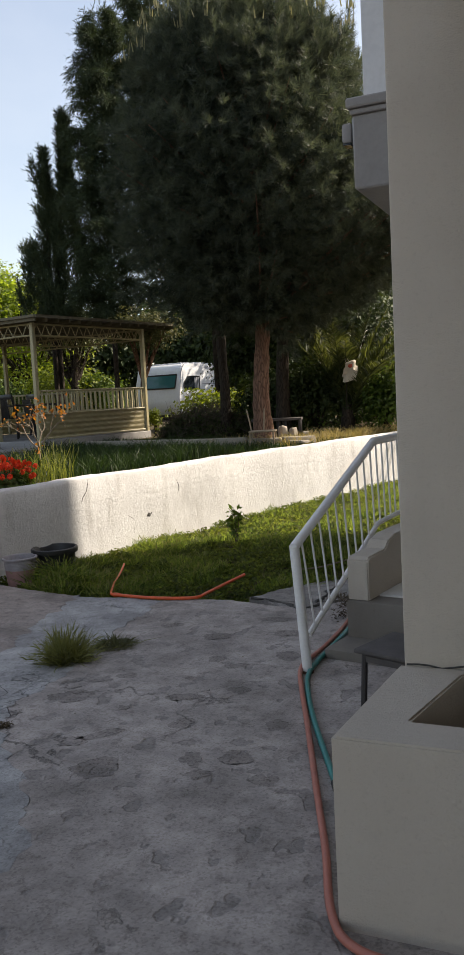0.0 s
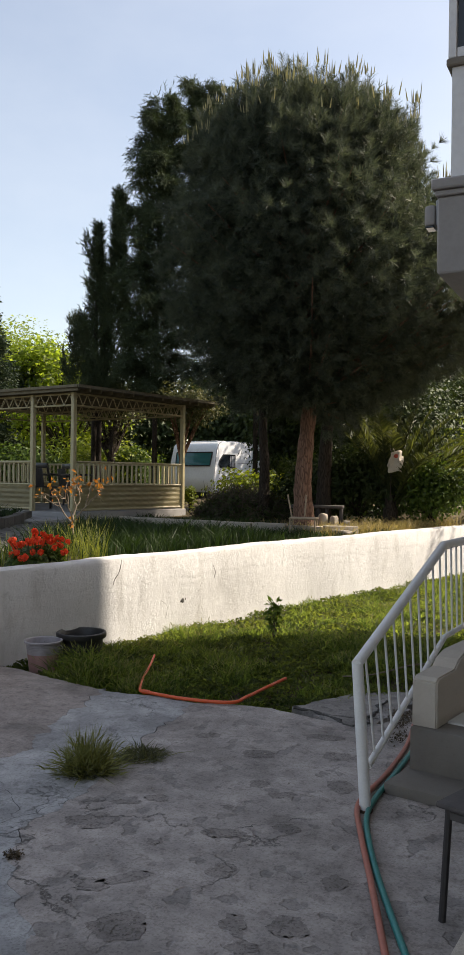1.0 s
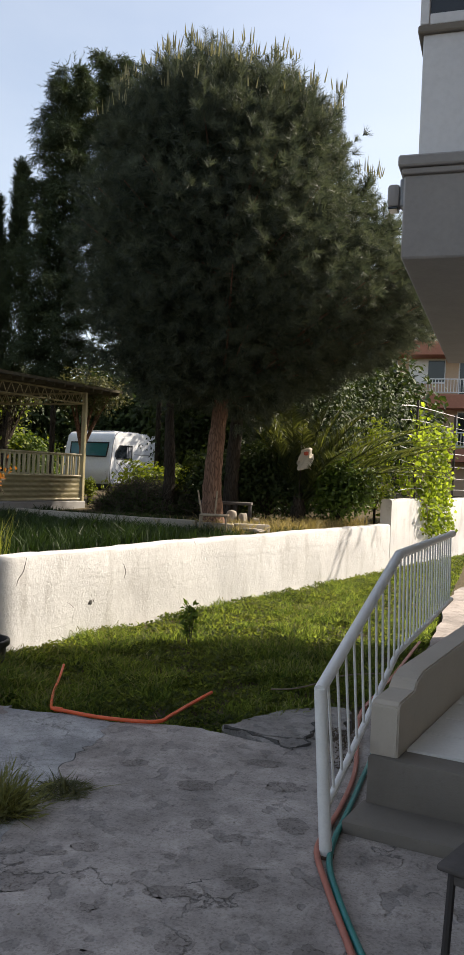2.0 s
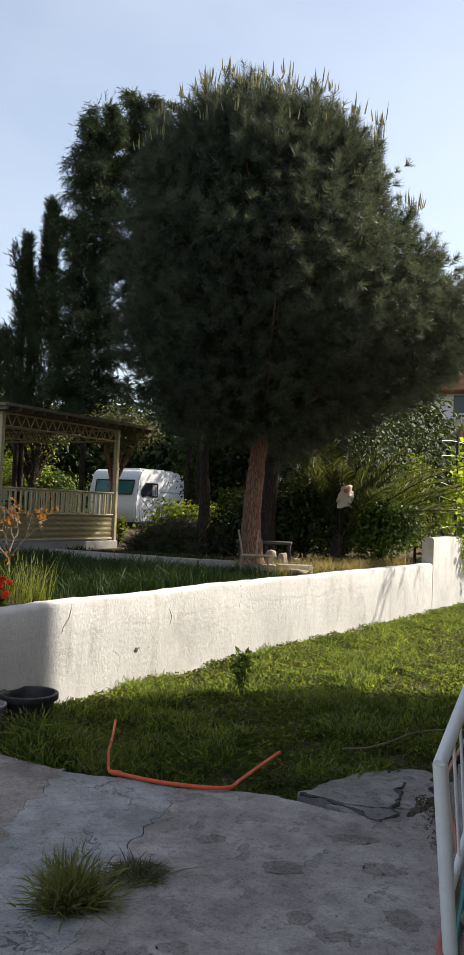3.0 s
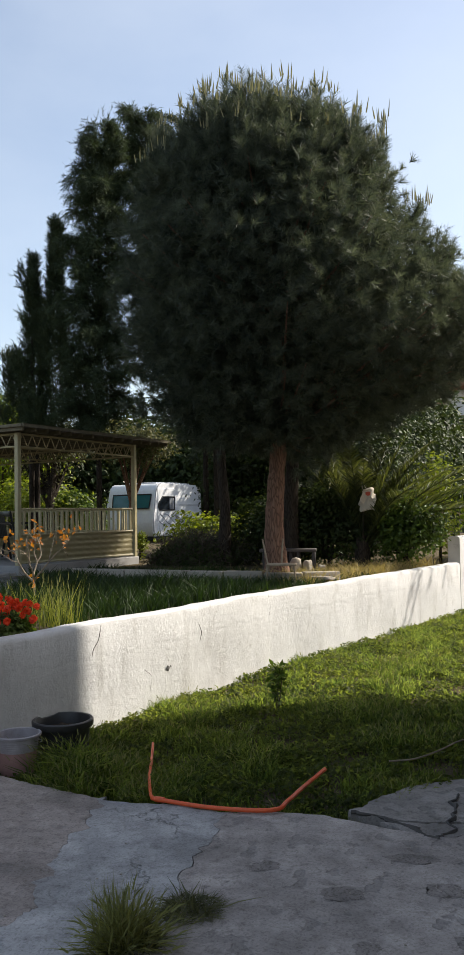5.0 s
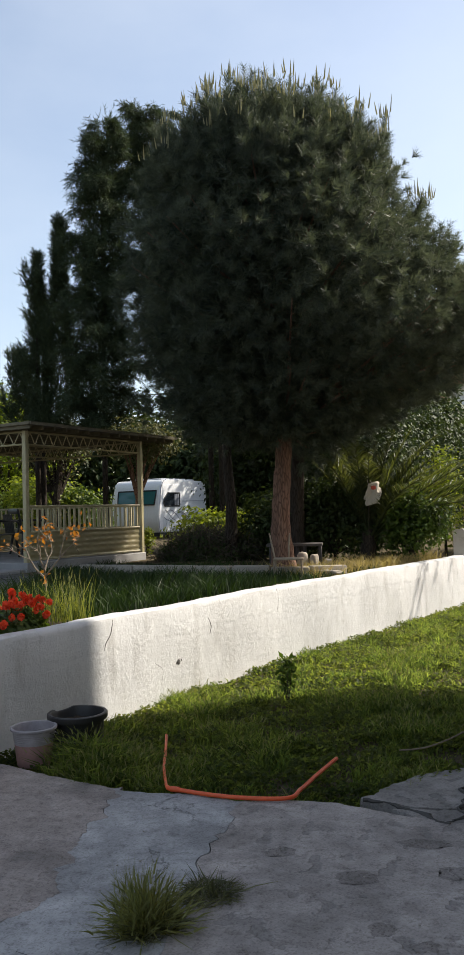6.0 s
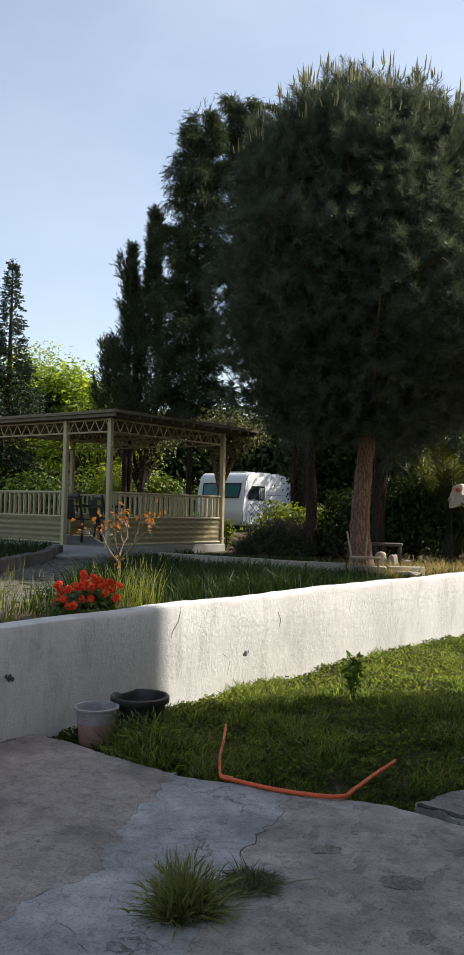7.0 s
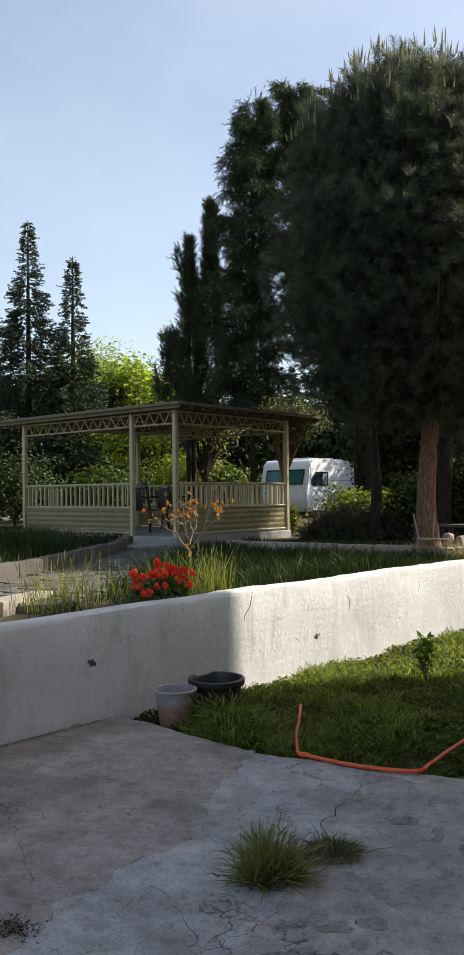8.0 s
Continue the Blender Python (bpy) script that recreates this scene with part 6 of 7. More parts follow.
def stool():
    s = thing("wooden_stool", (0.205, 3.30, 0), -20, "dark weathered wooden stool beside the steps", "stool")
    bm = bmesh.new()
    cuboid(bm, (-0.2, -0.16, 0.405), (0.21, 0.16, 0.428), 0.009, seg=2)
    part("seat", bm, M_DARKWOOD, s)
    for x in (-0.155, 0.165):
        for y in (-0.15, 0.15):
            bm = bmesh.new()
            tube(bm, [(x * 1.06, y * 1.06, 0), (x, y * 0.9, 0.41)], 0.014, 8)
            part("leg", bm, M_IRON, s)
    bm = bmesh.new()
    cuboid(bm, (-0.165, -0.145, 0.37), (0.175, -0.13, 0.40), 0.003)
    part("apron", bm, M_DARKWOOD, s)


stool()


def tuft(at, r, n, hmax, seed, label, dark=False):
    """A sprawling bunch of wild barley: blades fall outward in all directions, ears nod over them."""
    rng = np.random.default_rng(seed)
    t = thing("grass_tuft", at, 0, label, "grass tuft", "tufts in the concrete")
    a, q = rng.uniform(0, 2 * np.pi, n), np.sqrt(rng.uniform(0, 1, n))
    d = np.stack([np.cos(a), np.sin(a), 0 * a], 1)
    lobe = 1 + 0.3 * np.sin(a * 3 + seed) + 0.2 * np.sin(a * 7 + 1.3 * seed)
    base = d * (q * r * 0.75 * lobe)[:, None] + [0, 0, -0.01]
    h = rng.uniform(0.2, 1.0, n) ** 0.8 * hmax * (1.1 - 0.6 * q ** 2)
    out = r * (0.15 + 0.75 * q) * rng.uniform(0.0, 0.95, n) * lobe
    tip = base + d * out[:, None] + np.stack([rng.normal(size=n) * 0.05, rng.normal(size=n) * 0.05, h], 1)
    sag = np.stack([-d[:, 0] * out * 0.2, -d[:, 1] * out * 0.2, h * 0.16], 1)
    old = rng.uniform(size=n) < 0.4
    wd = rng.uniform(0.004, 0.0085, n)
    raw_mesh("blade_clump", *bent_blades(base[~old], tip[~old], sag[~old], wd[~old], rng), M_OLIVE if dark else M_TUFT, t)
    raw_mesh("withered_clump", *bent_blades(base[old], tip[old] * [1.05, 1.05, 0.7], sag[old] * [1, 1, 0.4], wd[old], rng), M_OLIVE, t, "dull withered blades")
    if not dark:
        k = 300
        i = rng.choice(n, k)
        w = unit(tip[i] - base[i] + rng.normal(size=(k, 3)) * 0.03)
        ears = [bent_blades(tip[i] - w * 0.03, tip[i] + w * 0.05 - [0, 0, 0.012], np.tile([0, 0, 0.006], (k, 1)), rng.uniform(0.006, 0.010, k), rng)]
        for _ in range(3):
            ears.append(blades(tip[i], tip[i] + unit(w + rng.normal(size=(k, 3)) * 0.22) * 0.085, np.full(k, 0.0018), rng))
        tagged(raw_mesh("seed_ear_growth", *join(*ears), M_EAR, t, "pale green bearded barley ears"), kind="stuff")
    k = 500
    a, q = rng.uniform(0, 2 * np.pi, k), np.sqrt(rng.uniform(0, 1, k)) * r * 1.15
    b = np.stack([np.cos(a) * q, np.sin(a) * q, np.full(k, 0.004)], 1)
    w = unit(rng.normal(size=(k, 3)) * [1, 1, 0.15])
    raw_mesh("dry_litter", *blades(b, b + np.abs(w * [0, 0, 1]) * 0.05 + w * [1, 1, 0] * rng.uniform(0.03, 0.10, (k, 1)), np.full(k, 0.004), rng), M_OLIVE, t, "withered straw at the foot")


tuft((-2.04, 3.90, 0.0), 0.125, 1150, 0.18, 51, "green wild barley tuft growing from a crack in the concrete")
tuft((-1.91, 4.24, 0.0), 0.12, 200, 0.10, 52, "smaller dark weed tuft growing from a crack in the concrete", True)


def seedling():
    t = thing("sapling", (-2.72, 8.16, -0.10), 0, "small leafy sapling standing in the lawn", "sapling")
    rng = np.random.default_rng(55)
    for k in range(4):
        bm = bmesh.new()
        a = k * 1.7
        tube(bm, curve_points([(0, 0, 0), (0.03 * math.cos(a), 0.03 * math.sin(a), 0.2), (0.05 * math.cos(a), 0.05 * math.sin(a), 0.40 - 0.04 * k)], 5), [0.006 - 0.0004 * j for j in range(11)], 5)
        part("stem", bm, M_BARK_D, t)
    n = 130
    z = rng.uniform(0.12, 0.42, n)
    a = rng.uniform(0, 2 * np.pi, n)
    d = np.stack([np.cos(a), np.sin(a), 0.5 + 0 * a], 1)
    at = d * [1, 1, 0] * rng.uniform(0.015, 0.055, (n, 1)) + np.stack([0 * z, 0 * z, z], 1)
    v, f = leaves(at, np.cross(d, rng.normal(size=d.shape)) + [0, 0, 0.8], rng.uniform(0.05, 0.085, n), rng, 0.5)
    raw_mesh("leaf_crown", v, f, M_LEAF, t)


seedling()

# ---- things in the raised garden ----
def geranium():
    t = thing("geranium", (-4.45, 6.46, 0.82), 0, "red flowering geranium on the wall's edge", "flower")
    rng = np.random.default_rng(61)
    n = 1300
    d = unit(rng.normal(size=(n, 3)))
    d[:, 2] = np.abs(d[:, 2])
    p = d * [0.17, 0.42, 0.19] * rng.uniform(0.5, 1.0, (n, 1)) + [0, 0, -0.07]
    raw_mesh("foliage", *leaves(p, d + [0, 0, 0.6], rng.uniform(0.03, 0.055, n), rng, 1.0), M_LEAF, t)
    for k in range(48):
        q = unit(rng.normal(size=3))
        q[2] = abs(q[2])
        c = q * [0.19, 0.43, 0.22] * rng.uniform(0.75, 1.1) + [0.02, 0, 0.02]
        m = 34
        e = unit(rng.normal(size=(m, 3)))
        fl = raw_mesh("flower_head", *leaves(c + e * 0.016, e, rng.uniform(0.022, 0.034, m), rng, 0.95), M_RED, t)
        bm = bmesh.new()
        tube(bm, [(c[0] * 0.5, c[1] * 0.6, 0.0), tuple(c - [0, 0, 0.01])], 0.003, 4)
        part("stalk", bm, M_LEAF, fl)


geranium()


def orange_shrub():
    t = thing("bare_shrub", (-5.15, 7.98, 0.88), 0, "thin bare-twigged shrub with a few orange leaves", "shrub")
    rng = np.random.default_rng(66)
    tips = []
    def grow(p, d, L, r, depth):
        q = p + d * L
        mid = (p + q) / 2 + rng.normal(size=3) * L * 0.08
        bm = bmesh.new()
        tube(bm, curve_points([tuple(p), tuple(mid), tuple(q)], 3), [r * (1 - 0.07 * j) for j in range(7)], 6)
        part("branch", bm, M_TWIG, t)
        if depth == 0:
            tips.append(q)
            return
        for _ in range(2 if depth > 1 else 3):
            grow(q, unit(d + rng.normal(size=3) * 0.55 + [0, 0, 0.12]), L * rng.uniform(0.6, 0.85), r * 0.62, depth - 1)
    grow(np.array([0, 0, -0.12]), np.array([0.05, 0.0, 1.0]), 0.31, 0.016, 0)
    for a in (0.3, 1.9, 3.4, 5.0):
        grow(np.array([0.01, 0, 0.17]), unit(np.array([math.cos(a) * 0.8, math.sin(a) * 0.8, 1.0])), 0.24, 0.011, 2)
    tips = np.array(tips)
    pts = np.concatenate([q + rng.normal(size=(6, 3)) * 0.05 for q in tips[::2]])
    raw_mesh("leaf_crown", *leaves(pts, rng.normal(size=pts.shape) + [0, 0, 0.5], rng.uniform(0.045, 0.075, len(pts)), rng, 0.6), M_RUSTLEAF, t)


orange_shrub()


def straw_grass():
    """Long lit grass with seed heads by the wall, and dry grass under the hedge."""
    rng = np.random.default_rng(68)
    n = 1500
    y = rng.uniform(5.3, 7.3, n)
    x = np.array([wall_x(b) for b in y]) - 0.24 - np.abs(rng.normal(size=n)) * 0.3
    keep = rng.uniform(size=n) < np.clip(0.55 + 1.2 * patch(x, y, 1.3, 31), 0.1, 1) * np.where((np.abs(y - 6.35) < 0.6) & (x > np.array([wall_x(b) for b in y]) - 0.6), 0.08, 1)
    x, y = x[keep], y[keep]
    n = len(x)
    h = rng.uniform(0.16, 0.42, n)
    base = np.stack([x, y, np.full(n, 0.76)], 1)
    lean = rng.normal(size=(n, 3)) * 0.28
    tip = base + np.stack([lean[:, 0] * h, lean[:, 1] * h, h], 1)
    a = bent_blades(base, tip, np.stack([-lean[:, 0] * h * 0.2, -lean[:, 1] * h * 0.2, 0 * h], 1), rng.uniform(0.004, 0.008, n), rng)
    tagged(raw_mesh("long_grass", *a, M_TALL2), "long yellow-green grass along the wall's top", "grass", kind="stuff")
    i = rng.choice(n, n // 3, replace=False)
    e = bent_blades(tip[i] - [0, 0, 0.02], tip[i] + np.stack([lean[i, 0] * 0.05, lean[i, 1] * 0.05, np.full(len(i), 0.06)], 1), np.zeros((len(i), 3)), np.full(len(i), 0.007), rng)
    tagged(raw_mesh("grass_ears", *e, M_EAR), "pale green grass ears along the wall's top", "grass", kind="stuff")
    n = 2600
    y = rng.uniform(11.6, 16.0, n)
    x = np.array([wall_x(b) for b in y]) - 0.24 - np.abs(rng.normal(size=n)) * 0.7
    h = rng.uniform(0.04, 0.2, n)
    base = np.stack([x, y, np.full(n, 0.75)], 1)
    lean = rng.normal(size=(n, 3)) * 0.6
    b = bent_blades(base, base + np.stack([lean[:, 0] * h, lean[:, 1] * h, h], 1), np.stack([0 * h, 0 * h, h * 0.15], 1), rng.uniform(0.006, 0.01, n), rng)
    tagged(raw_mesh("dry_grass", *b, M_STRAW), "dry straw-coloured grass under the hedge", "grass", kind="stuff")


straw_grass()


def kerb_line(name, pts, width, height, label, piece=0.55, mat=None, seed=1):
    """Kerb of single blocks laid along a line."""
    k = thing(name, (0, 0, 0), 0, label, "kerb")
    line = curve_points(pts, 16)
    length = [0.0]
    for a, b in zip(line, line[1:]):
        length.append(length[-1] + (b - a).length)
    n = max(1, int(length[-1] / piece))
    rng = random.Random(seed)
    at = lambda s: Vector([float(np.interp(s, length, [p[i] for p in line])) for i in range(3)])
    for i in range(n):
        a, b = at(length[-1] * i / n), at(length[-1] * (i + 1) / n)
        d = (b - a)
        bm = bmesh.new()
        m = Matrix.Translation((a + b) / 2 + Vector((0, 0, rng.uniform(-0.012, 0.012)))) @ d.to_track_quat("X", "Z").to_matrix().to_4x4()
        cuboid(bm, (-d.length / 2 + 0.006, -width / 2, -0.25), (d.length / 2 - 0.006, width / 2, height), 0.018, m, 2)
        for v in bm.verts:
            v.co += Vector([0.008 * noise.noise(v.co * 7 + Vector((9 * q, 0, 0))) for q in range(3)])
        part("kerb_stone", bm, mat or M_KERB, k)


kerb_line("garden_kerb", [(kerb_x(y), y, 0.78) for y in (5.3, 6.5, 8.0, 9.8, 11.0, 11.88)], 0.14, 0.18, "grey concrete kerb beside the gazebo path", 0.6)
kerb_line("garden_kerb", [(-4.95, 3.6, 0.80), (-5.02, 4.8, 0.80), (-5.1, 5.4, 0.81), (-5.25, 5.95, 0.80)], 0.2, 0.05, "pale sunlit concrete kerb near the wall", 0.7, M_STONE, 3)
kerb_line("garden_kerb", [(-7.2, 12.2, 0.80), (-6.2, 11.95, 0.80), (-5.2, 11.75, 0.80), (-4.3, 11.75, 0.80), (-3.5, 11.95, 0.79), (-3.1, 12.3, 0.78)], 0.16, 0.10, "low pale stone edging before the pine", 0.5, M_STONE, 5)


def garden_path():
    """Rows of small paving stones from the yard side to the gazebo."""
    p = thing("garden_path", (0, 0, 0), 0, "worn grey stone path leading to the gazebo", "path", kind="structure")
    line = curve_points([(kerb_x(y) + 0.70, y, 0) for y in (5.3, 6.5, 8.0, 9.8)] + [(-7.85, 10.7, 0), (-8.4, 11.2, 0)], 12)
    acc = [0.0]
    for a, b in zip(line, line[1:]):
        acc.append(acc[-1] + (b - a).length)
    rng = random.Random(12)
    bm = bmesh.new()
    left, right = [], []
    for i, q in enumerate(line):
        d = (line[min(i + 1, len(line) - 1)] - line[max(i - 1, 0)]).normalized()
        s = Vector((-d.y, d.x, 0))
        left.append(bm.verts.new((q + s * 0.62).to_tuple()[:2] + (0.788,)))
        right.append(bm.verts.new((q - s * 0.62).to_tuple()[:2] + (0.788,)))
    for i in range(len(line) - 1):
        bm.faces.new((left[i], right[i], right[i + 1], left[i + 1]))
    r = bmesh.ops.extrude_face_region(bm, geom=list(bm.faces))
    bmesh.ops.translate(bm, verts=[v for v in r["geom"] if isinstance(v, bmesh.types.BMVert)], vec=(0, 0, -0.15))
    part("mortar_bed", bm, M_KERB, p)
    step = 0.245
    meshes = []
    for k in range(6):
        bm = bmesh.new()
        cuboid(bm, (-0.108, -0.092, -0.02), (0.108, 0.092, 0.018), 0.012)
        for v in bm.verts:
            v.co += Vector([rng.uniform(-0.008, 0.008) for _ in range(3)])
        me = bpy.data.meshes.new("paving_stone")
        bmesh.ops.recalc_face_normals(bm, faces=bm.faces)
        bm.to_mesh(me)
        bm.free()
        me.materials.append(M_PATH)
        meshes.append(me)
    n = int(acc[-1] / step)
    for i in range(n):
        s = (i + 0.5) * step
        q = Vector([float(np.interp(s, acc, [v[j] for v in line])) for j in range(3)])
        e = Vector([float(np.interp(s + 0.05, acc, [v[j] for v in line])) for j in range(3)])
        d = (e - q).normalized()
        side = Vector((-d.y, d.x, 0))
        for j in range(6):
            o = (j - 2.5 + (0.25 if i % 2 else -0.25)) * 0.2
            if abs(o) > 0.57:
                continue
            ob = new("paving_stone", rng.choice(meshes))
            ob.parent = p
            at = q + side * o
            ob.matrix_world = pose(at.x, at.y, 0.791 + rng.uniform(-0.004, 0.006), rng.uniform(-2, 2), rng.uniform(-2, 2), math.degrees(math.atan2(d.y, d.x)) + rng.uniform(-5, 5))


garden_path()


def brush_pile():
    t = thing("brush_pile", (-6.2, 15.0, 0.78), 20, "heap of dark cut brushwood and weeds beside the kerb", "brushwood")
    rng = np.random.default_rng(71)
    n = 2600
    d = unit(rng.normal(size=(n, 3)))
    d[:, 2] = np.abs(d[:, 2])
    p = d * [1.05, 0.55, 0.60] * rng.uniform(0.3, 1, (n, 1)) ** 0.6
    w = unit(rng.normal(size=(n, 3)) + d * 0.4)
    L = rng.uniform(0.1, 0.45, (n, 1))
    q = p + w * L
    q[:, 2] = np.maximum(q[:, 2], 0.01)
    raw_mesh("brushwood", *bent_blades(p, q, rng.normal(size=(n, 3)) * 0.02, rng.uniform(0.006, 0.014, n), rng), M_BRUSH, t)
    n = 5200
    d = unit(rng.normal(size=(n, 3)))
    d[:, 2] = np.abs(d[:, 2])
    p = d * [1.0, 0.5, 0.55] * rng.uniform(0.4, 1, (n, 1)) ** 0.5
    raw_mesh("withered_foliage", *leaves(p, d + rng.normal(size=d.shape) * 0.6, rng.uniform(0.04, 0.09, n), rng), M_DEEP, t)


brush_pile()


def old_chair():
    c = thing("wooden_chair", (-3.76, 11.78, 0.74), 14, "low old wooden chair with bare back posts under the pine", "chair")
    bm = bmesh.new()
    cuboid(bm, (-0.2, -0.16, 0.245), (0.21, 0.17, 0.27), 0.008)
    part("seat", bm, M_OLDWOOD, c)
    for x in (-0.18, 0.18):
        for y in (-0.14, 0.15):
            bm = bmesh.new()
            tube(bm, [(x * 1.05, y * 1.05, -0.02), (x, y, 0.25)], 0.014, 7)
            part("leg", bm, M_OLDWOOD, c)
    for x, lean in ((-0.19, -0.07), (0.0, 0.02)):
        bm = bmesh.new()
        tube(bm, [(x, 0.14, 0.26), (x + lean, 0.17, 0.60)], 0.012, 7)
        part("back_post", bm, M_OLDWOOD, c)


old_chair()


def bench():
    b = thing("wooden_bench", (-4.12, 13.72, 0.74), 12, "dark low wooden bench behind the pine trunk", "bench")
    bm = bmesh.new()
    cuboid(bm, (-0.55, -0.14, 0.34), (0.34, 0.14, 0.39), 0.008)
    part("seat_board", bm, M_DARKWOOD, b)
    for x in (-0.48, -0.06, 0.06, 0.30):
        bm = bmesh.new()
        cuboid(bm, (x - 0.025, -0.1, -0.02), (x + 0.025, 0.1, 0.34), 0.006)
        part("leg", bm, M_IRON, b)


bench()


def stone(at, size, seed, label="rough pale field stone set on edge"):
    bm = bmesh.new()
    bmesh.ops.create_icosphere(bm, subdivisions=3, radius=1.0)
    for v in bm.verts:
        v.co = Vector((max(-0.75, min(0.75, v.co.x)), max(-0.75, min(0.75, v.co.y)), max(-0.8, min(0.8, v.co.z))))
        v.co *= 1 + 0.22 * noise.noise(v.co * 1.4 + Vector((seed, 0, 0)))
        v.co = Vector((v.co.x * size[0], v.co.y * size[1], v.co.z * size[2]))
    ob = part("field_stone", bm, M_STONE)
    ob.matrix_world = pose(*at, 0, 0, seed * 40)
    return tagged(ob, label, "stone", "stones by the bench")


stone((-3.99, 13.32, 0.88), (0.10, 0.08, 0.16), 1)
stone((-3.82, 13.38, 0.86), (0.09, 0.07, 0.14), 2)
stone((-3.62, 13.45, 0.82), (0.07, 0.07, 0.09), 3, "small rough field stone lying on the ground")
stone((-3.25, 11.95, 0.81), (0.24, 0.12, 0.03), 4, "flat stone slab lying behind the garden wall")


def sack():
    s = thing("garden_stake", (-3.22, 14.62, 0.78), 0, "thin wooden stake standing in the palm's fronds", "stake")
    bm = bmesh.new()
    tube(bm, [(0, 0, -0.05), (0.02, 0, 0.7), (0.03, 0, 1.55)], 0.007, 6)
    part("pole", bm, M_BARK_D, s)
    b = thing("plastic_sack", (-3.12, 14.64, 1.72), 0, "crumpled white plastic sack with a red print, hung on a stake", "sack")
    bm = bmesh.new()
    bmesh.ops.create_icosphere(bm, subdivisions=4, radius=1.0)
    for v in bm.verts:
        v.co = Vector([max(-0.68, min(0.68, c)) / 0.68 for c in v.co])
        z = v.co.z
        v.co = Vector((v.co.x * (0.105 - 0.03 * z), v.co.y * 0.06, 0.18 + z * 0.17))
        v.co += Vector((0.05, 0.03, 0.06)) * noise.noise(v.co * 9) + Vector((0.03, 0.02, 0.01)) * noise.noise(v.co * 32)
    part("bag", bm, M_CLOTH, b)
    bm = bmesh.new()
    bmesh.ops.create_icosphere(bm, subdivisions=2, radius=0.045)
    for v in bm.verts:
        v.co = Vector((v.co.x + 0.02, v.co.y * 0.3 - 0.062, v.co.z * 0.8 + 0.27))
    part("red_print", bm, M_SACKRED, b)
    bm = bmesh.new()
    tube(bm, curve_points([(-0.02, 0, 0.35), (-0.06, 0, 0.42), (-0.085, -0.02, 0.40), (-0.07, -0.02, 0.33)], 4), 0.006, 5)
    part("loop", bm, M_CLOTH, b)


sack()


def trellis():
    """Wire fence on the high wall, with a climbing vine."""
    f = thing("wire_fence", (0, 0, 0), 0, "dark steel posts with slack wires on the garden wall", "fence")
    ys, tops = [17.45, 19.8, 22.2, 24.8], [3.2, 3.1, 3.1, 3.1]
    for y, z in zip(ys, tops):
        bm = bmesh.new()
        x = wall_x(y) - 0.06
        cuboid(bm, (x - 0.025, y - 0.025, 1.22), (x + 0.025, y + 0.025, z), 0.004)
        part("post", bm, M_IRON, f)
    for k in range(7):
        bm = bmesh.new()
        z = 1.42 + 0.27 * k
        tube(bm, curve_points([(wall_x(y) - 0.06, y, z + 0.03 * math.sin(y * 3 + k)) for y in (16.6, 17.45, 19.8, 22.2, 24.8)], 6), 0.009 if k in (3, 6) else 0.0045, 5)
        part("wire", bm, M_WIRE, f)
    v = thing("grape_vine", (wall_x(17.3) - 0.05, 17.3, 1.24), 0, "fresh yellow-green vine climbing the fence and trailing over the wall", "vine")
    rng = np.random.default_rng(83)
    P = []
    for k in range(16):
        y0 = rng.uniform(-0.7, 2.2)
        pts = [np.array([0.256 * y0, y0, 0.0])]
        up = rng.uniform(0.7, 1.9)
        if k < 5:                       # trailing shoots
            y0 = 0.35 + 0.3 * k
            pts = [np.array([0.256 * y0 + 0.02, y0, 0.02]), np.array([0.256 * y0 + 0.16, y0 + 0.05, -0.12]), np.array([0.256 * (y0 + 0.2) + 0.14, y0 + 0.2, -0.42]), np.array([0.256 * (y0 + 0.35) + 0.12, y0 + 0.35, -0.62])]
        else:
            for j in range(1, 5):
                pts.append(pts[0] + [rng.normal() * 0.08, rng.normal() * 0.14 * j, up * j / 4])
        line = curve_points([tuple(p) for p in pts], 6)
        bm = bmesh.new()
        tube(bm, line, [0.010 * (1 - 0.75 * j / len(line)) + 0.002 for j in range(len(line))], 5)
        part("stem", bm, M_TWIG, v)
        for p in line[2::2]:
            P.append(np.array(p) + rng.normal(size=(15, 3)) * [0.09, 0.12, 0.10])
    P = np.concatenate(P)
    raw_mesh("leaf_crown", *leaves(P, rng.normal(size=P.shape) + [0.6, -0.5, 0.5], rng.uniform(0.06, 0.12, len(P)), rng, 0.95), M_LEAF_Y, v)


trellis()


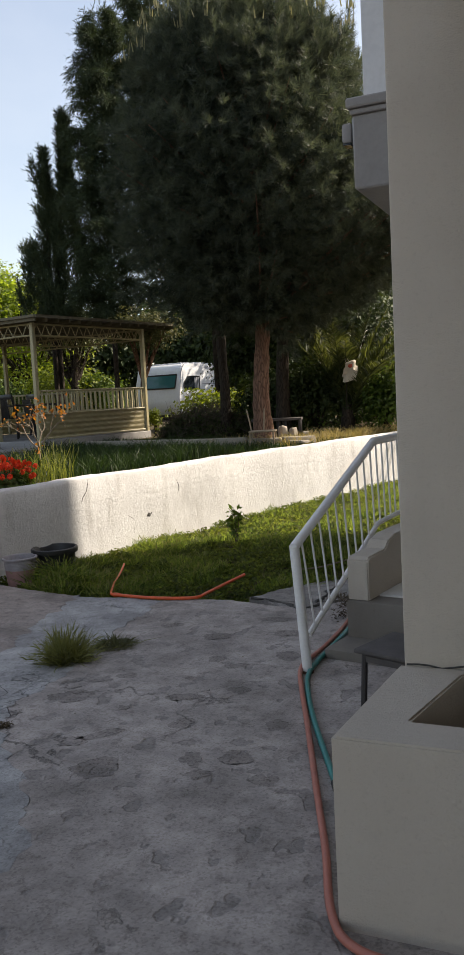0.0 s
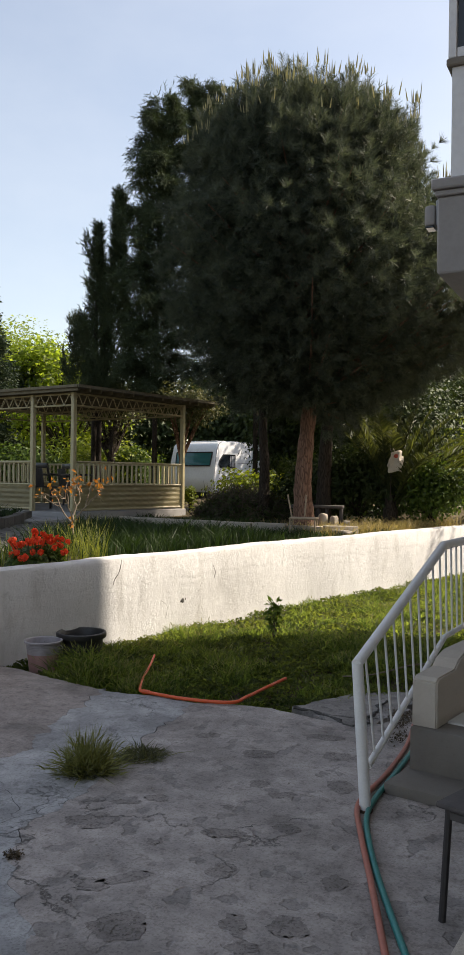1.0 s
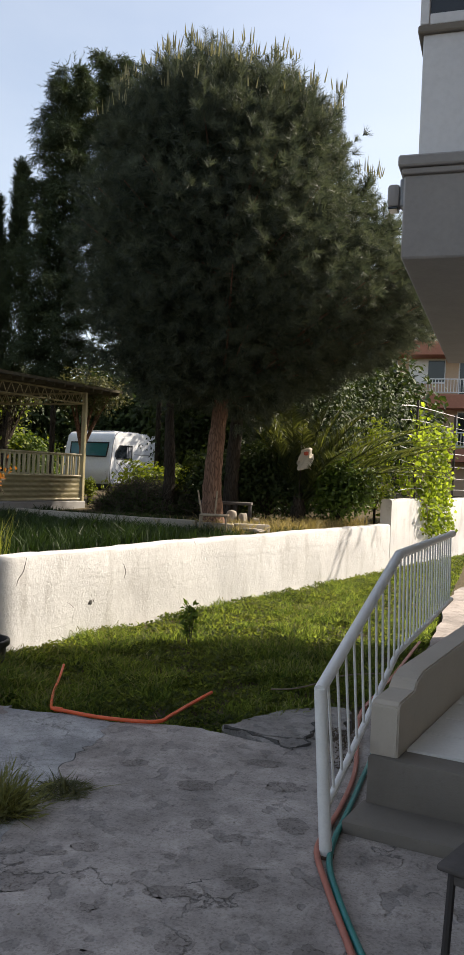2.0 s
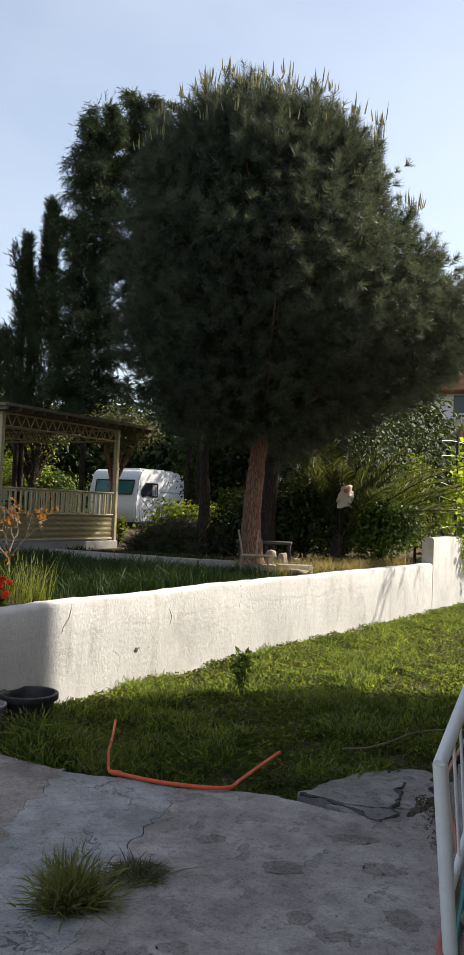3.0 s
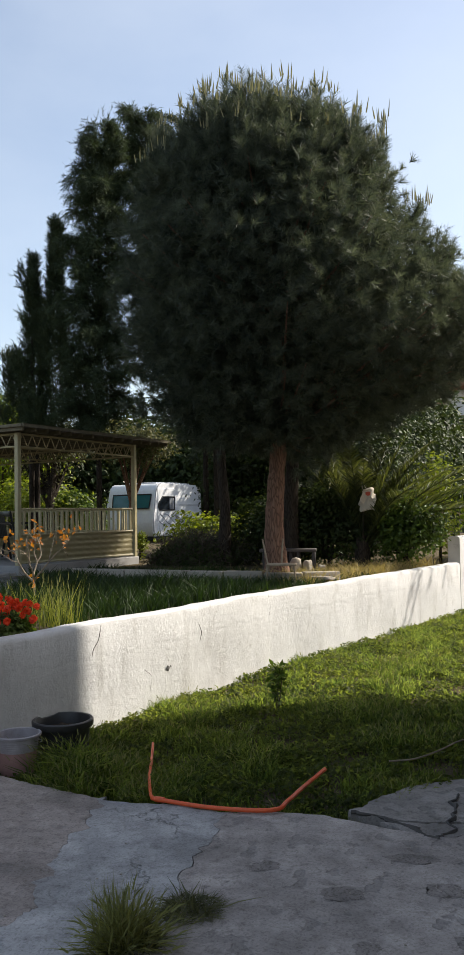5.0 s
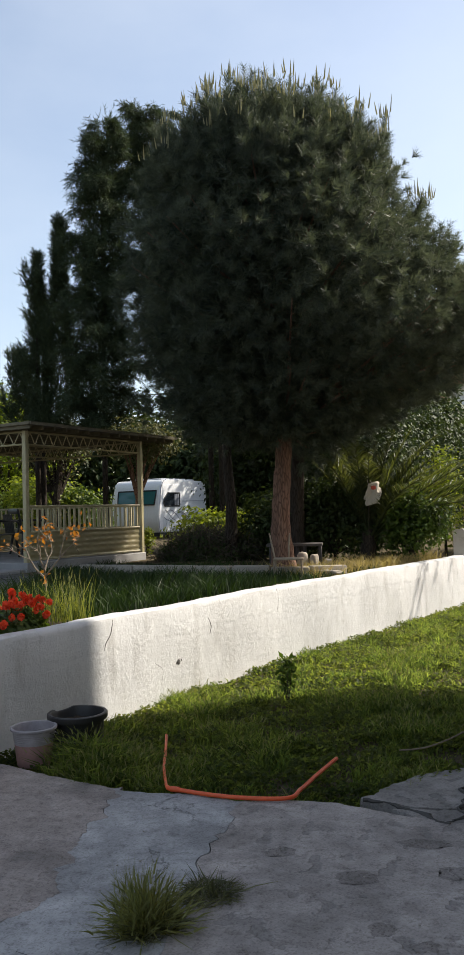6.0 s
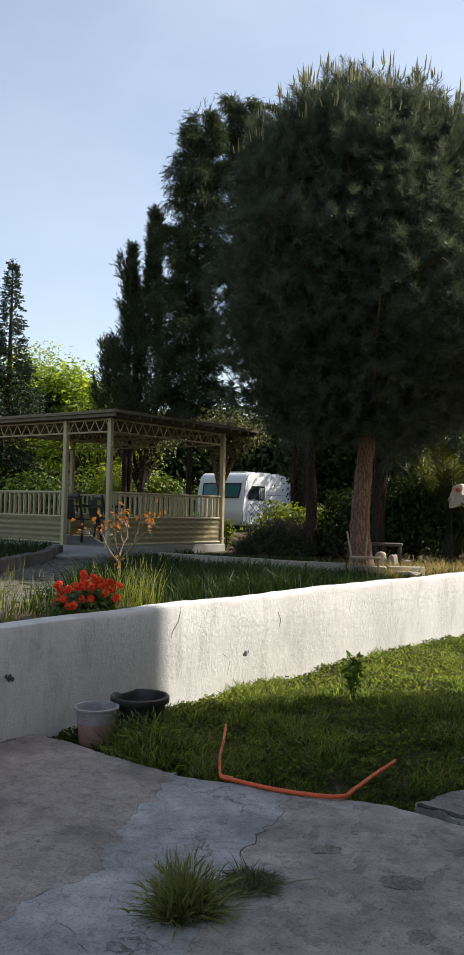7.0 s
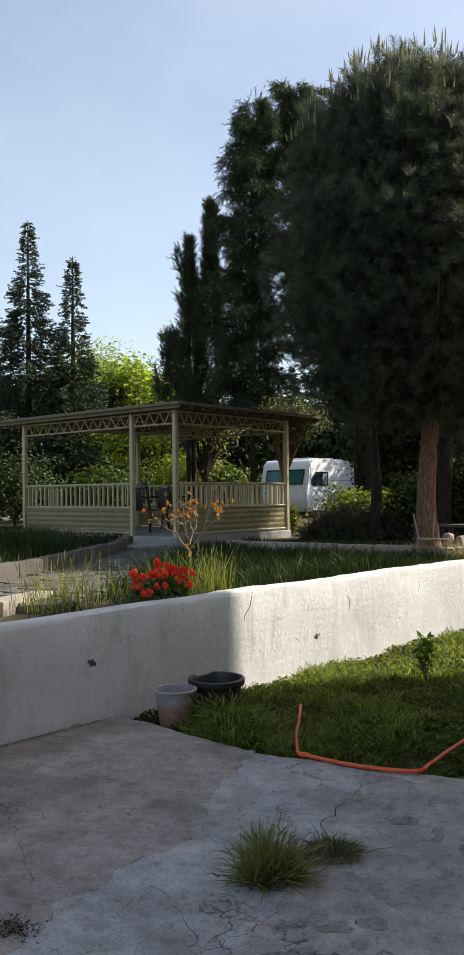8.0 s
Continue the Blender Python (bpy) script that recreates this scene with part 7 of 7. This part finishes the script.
def litter():
    """Dead leaves and crumbs in the broken joints, loose pebbles, and dirt along the wall's foot."""
    rng = np.random.default_rng(97)
    P = []
    for x, y, rx, ry, n in ((-0.74, 5.62, 0.035, 0.12, 420), (-0.68, 5.25, 0.03, 0.06, 200), (-0.84, 5.75, 0.02, 0.05, 120), (-2.67, 3.03, 0.05, 0.04, 260), (-1.73, 2.91, 0.022, 0.015, 150)):
        P.append(np.stack([x + rng.normal(size=n) * rx, y + rng.normal(size=n) * ry, rng.uniform(0.002, 0.018, n)], 1))
    n = 1500                                         # along the wall's foot
    y = rng.uniform(-1.0, 5.5, n)
    P.append(np.stack([np.array([wall_x(b) for b in y]) + 0.01 + np.abs(rng.normal(size=n)) * 0.02, y, rng.uniform(0.001, 0.012, n)], 1))
    P = np.concatenate(P)
    v, f = leaves(P, np.stack([rng.normal(size=len(P)) * 0.5, rng.normal(size=len(P)) * 0.5, np.ones(len(P))], 1), rng.uniform(0.006, 0.022, len(P)), rng, 0.6)
    tagged(raw_mesh("leaf_litter", v, f, M_LITTER), "dark dead leaves and crumbs in the concrete's joints", "litter", kind="stuff")
    bm = bmesh.new()
    spots = [(-3.0, 4.16), (-3.76, 4.6), (-2.63, 3.1), (-3.2, 4.08), (-3.6, 4.44), (-3.94, 4.63), (-1.3, 4.6)] + [(rng.uniform(-3.6, -0.9), rng.uniform(2.6, 5.3)) for _ in range(40)]
    for k, (x, y) in enumerate(spots):
        r = 0.010 if k < 6 else rng.uniform(0.002, 0.006)
        m = Matrix.Translation((x, y, r * 0.45)) @ Matrix.Rotation(k, 4, "Z") @ Matrix.Diagonal((r * 1.3, r, r * 0.6, 1))
        bmesh.ops.create_icosphere(bm, subdivisions=1, radius=1.0, matrix=m)
    tagged(part("pebbles", bm, M_STONE), "small pale pebbles scattered on the concrete", "pebbles", kind="stuff")


litter()
hose("watering_hose", [(-1.45, 6.52, 0.03), (-1.3, 6.62, 0.03), (-1.17, 6.84, 0.035), (-1.04, 7.14, 0.04), (-0.85, 7.35, 0.035), (-0.70, 7.45, 0.03)], 0.0055, M_TWIG, "thin bleached brown hose end lying in the grass", 8)

# ---- houses far off ----
def apartment():
    a = thing("apartment_building", (0, 48, 0), 0, "salmon apartment block with red balcony bands and white joinery", "building")
    x0, x1 = -8.0, 14.0
    bm = bmesh.new()
    cuboid(bm, (x0, 0.0, 0.3), (x1, 10, 12.5), 0.02)
    part("wall", bm, M_APT, a)
    bm = bmesh.new()
    cuboid(bm, (x0 - 0.7, -1.6, 12.5), (x1 + 0.7, 10.7, 12.7), 0.03)
    part("eave_slab", bm, M_APT_WHITE, a)
    bm = bmesh.new()
    v = [bm.verts.new(p) for p in ((x0 - 0.7, -1.6, 12.72), (x1 + 0.7, -1.6, 12.72), (x1 + 0.7, 10.7, 12.72), (x0 - 0.7, 10.7, 12.72), (x0 + 4, 4.5, 14.6), (x1 - 4, 4.5, 14.6))]
    for q in ((0, 1, 5, 4), (1, 2, 5), (2, 3, 4, 5), (3, 0, 4), (3, 2, 1, 0)):
        bm.faces.new([v[i] for i in q])
    part("roof", bm, M_ROOFTILE, a, "low clay-tiled roof")
    for z in (3.4, 6.25, 9.1):
        bm = bmesh.new()
        cuboid(bm, (x0, -1.4, z - 0.75), (x1, 0.0, z), 0.02)
        bal = part("balcony", bm, M_APT_BAND, a, "brick-red balcony band")
        bm = bmesh.new()
        cuboid(bm, (x0, -1.38, z + 0.78), (x1, -1.32, z + 0.83), 0.006)
        cuboid(bm, (x0, -1.38, z + 0.08), (x1, -1.33, z + 0.12), 0.006)
        for k in range(int((x1 - x0) / 0.16)):
            xx = x0 + 0.16 * k
            cuboid(bm, (xx, -1.37, z + 0.12), (xx + 0.03, -1.34, z + 0.78))
        tagged(part("guard_rail", bm, M_APT_WHITE, bal, soft=False), "white balcony guard rail")
        for k in range(5):
            xx = x0 + 1.2 + 4.4 * k
            for dx, w, h0, h1 in ((0.0, 1.1, 0.05, 2.05), (1.7, 2.0, 0.7, 2.05)):
                bm = bmesh.new()
                cuboid(bm, (xx + dx, -0.06, z + h0), (xx + dx + w, 0.02, z + h1), 0.02)
                win = part("window", bm, M_APT_WHITE, a)
                for j in range(2):
                    bm = bmesh.new()
                    cuboid(bm, (xx + dx + 0.07 + j * (w / 2), -0.075, z + h0 + 0.08), (xx + dx + w / 2 - 0.05 + j * (w / 2), -0.055, z + h1 - 0.08))
                    part("pane", bm, M_GLASS_DARK if (j + k) % 2 else M_APT_WHITE, win)


apartment()
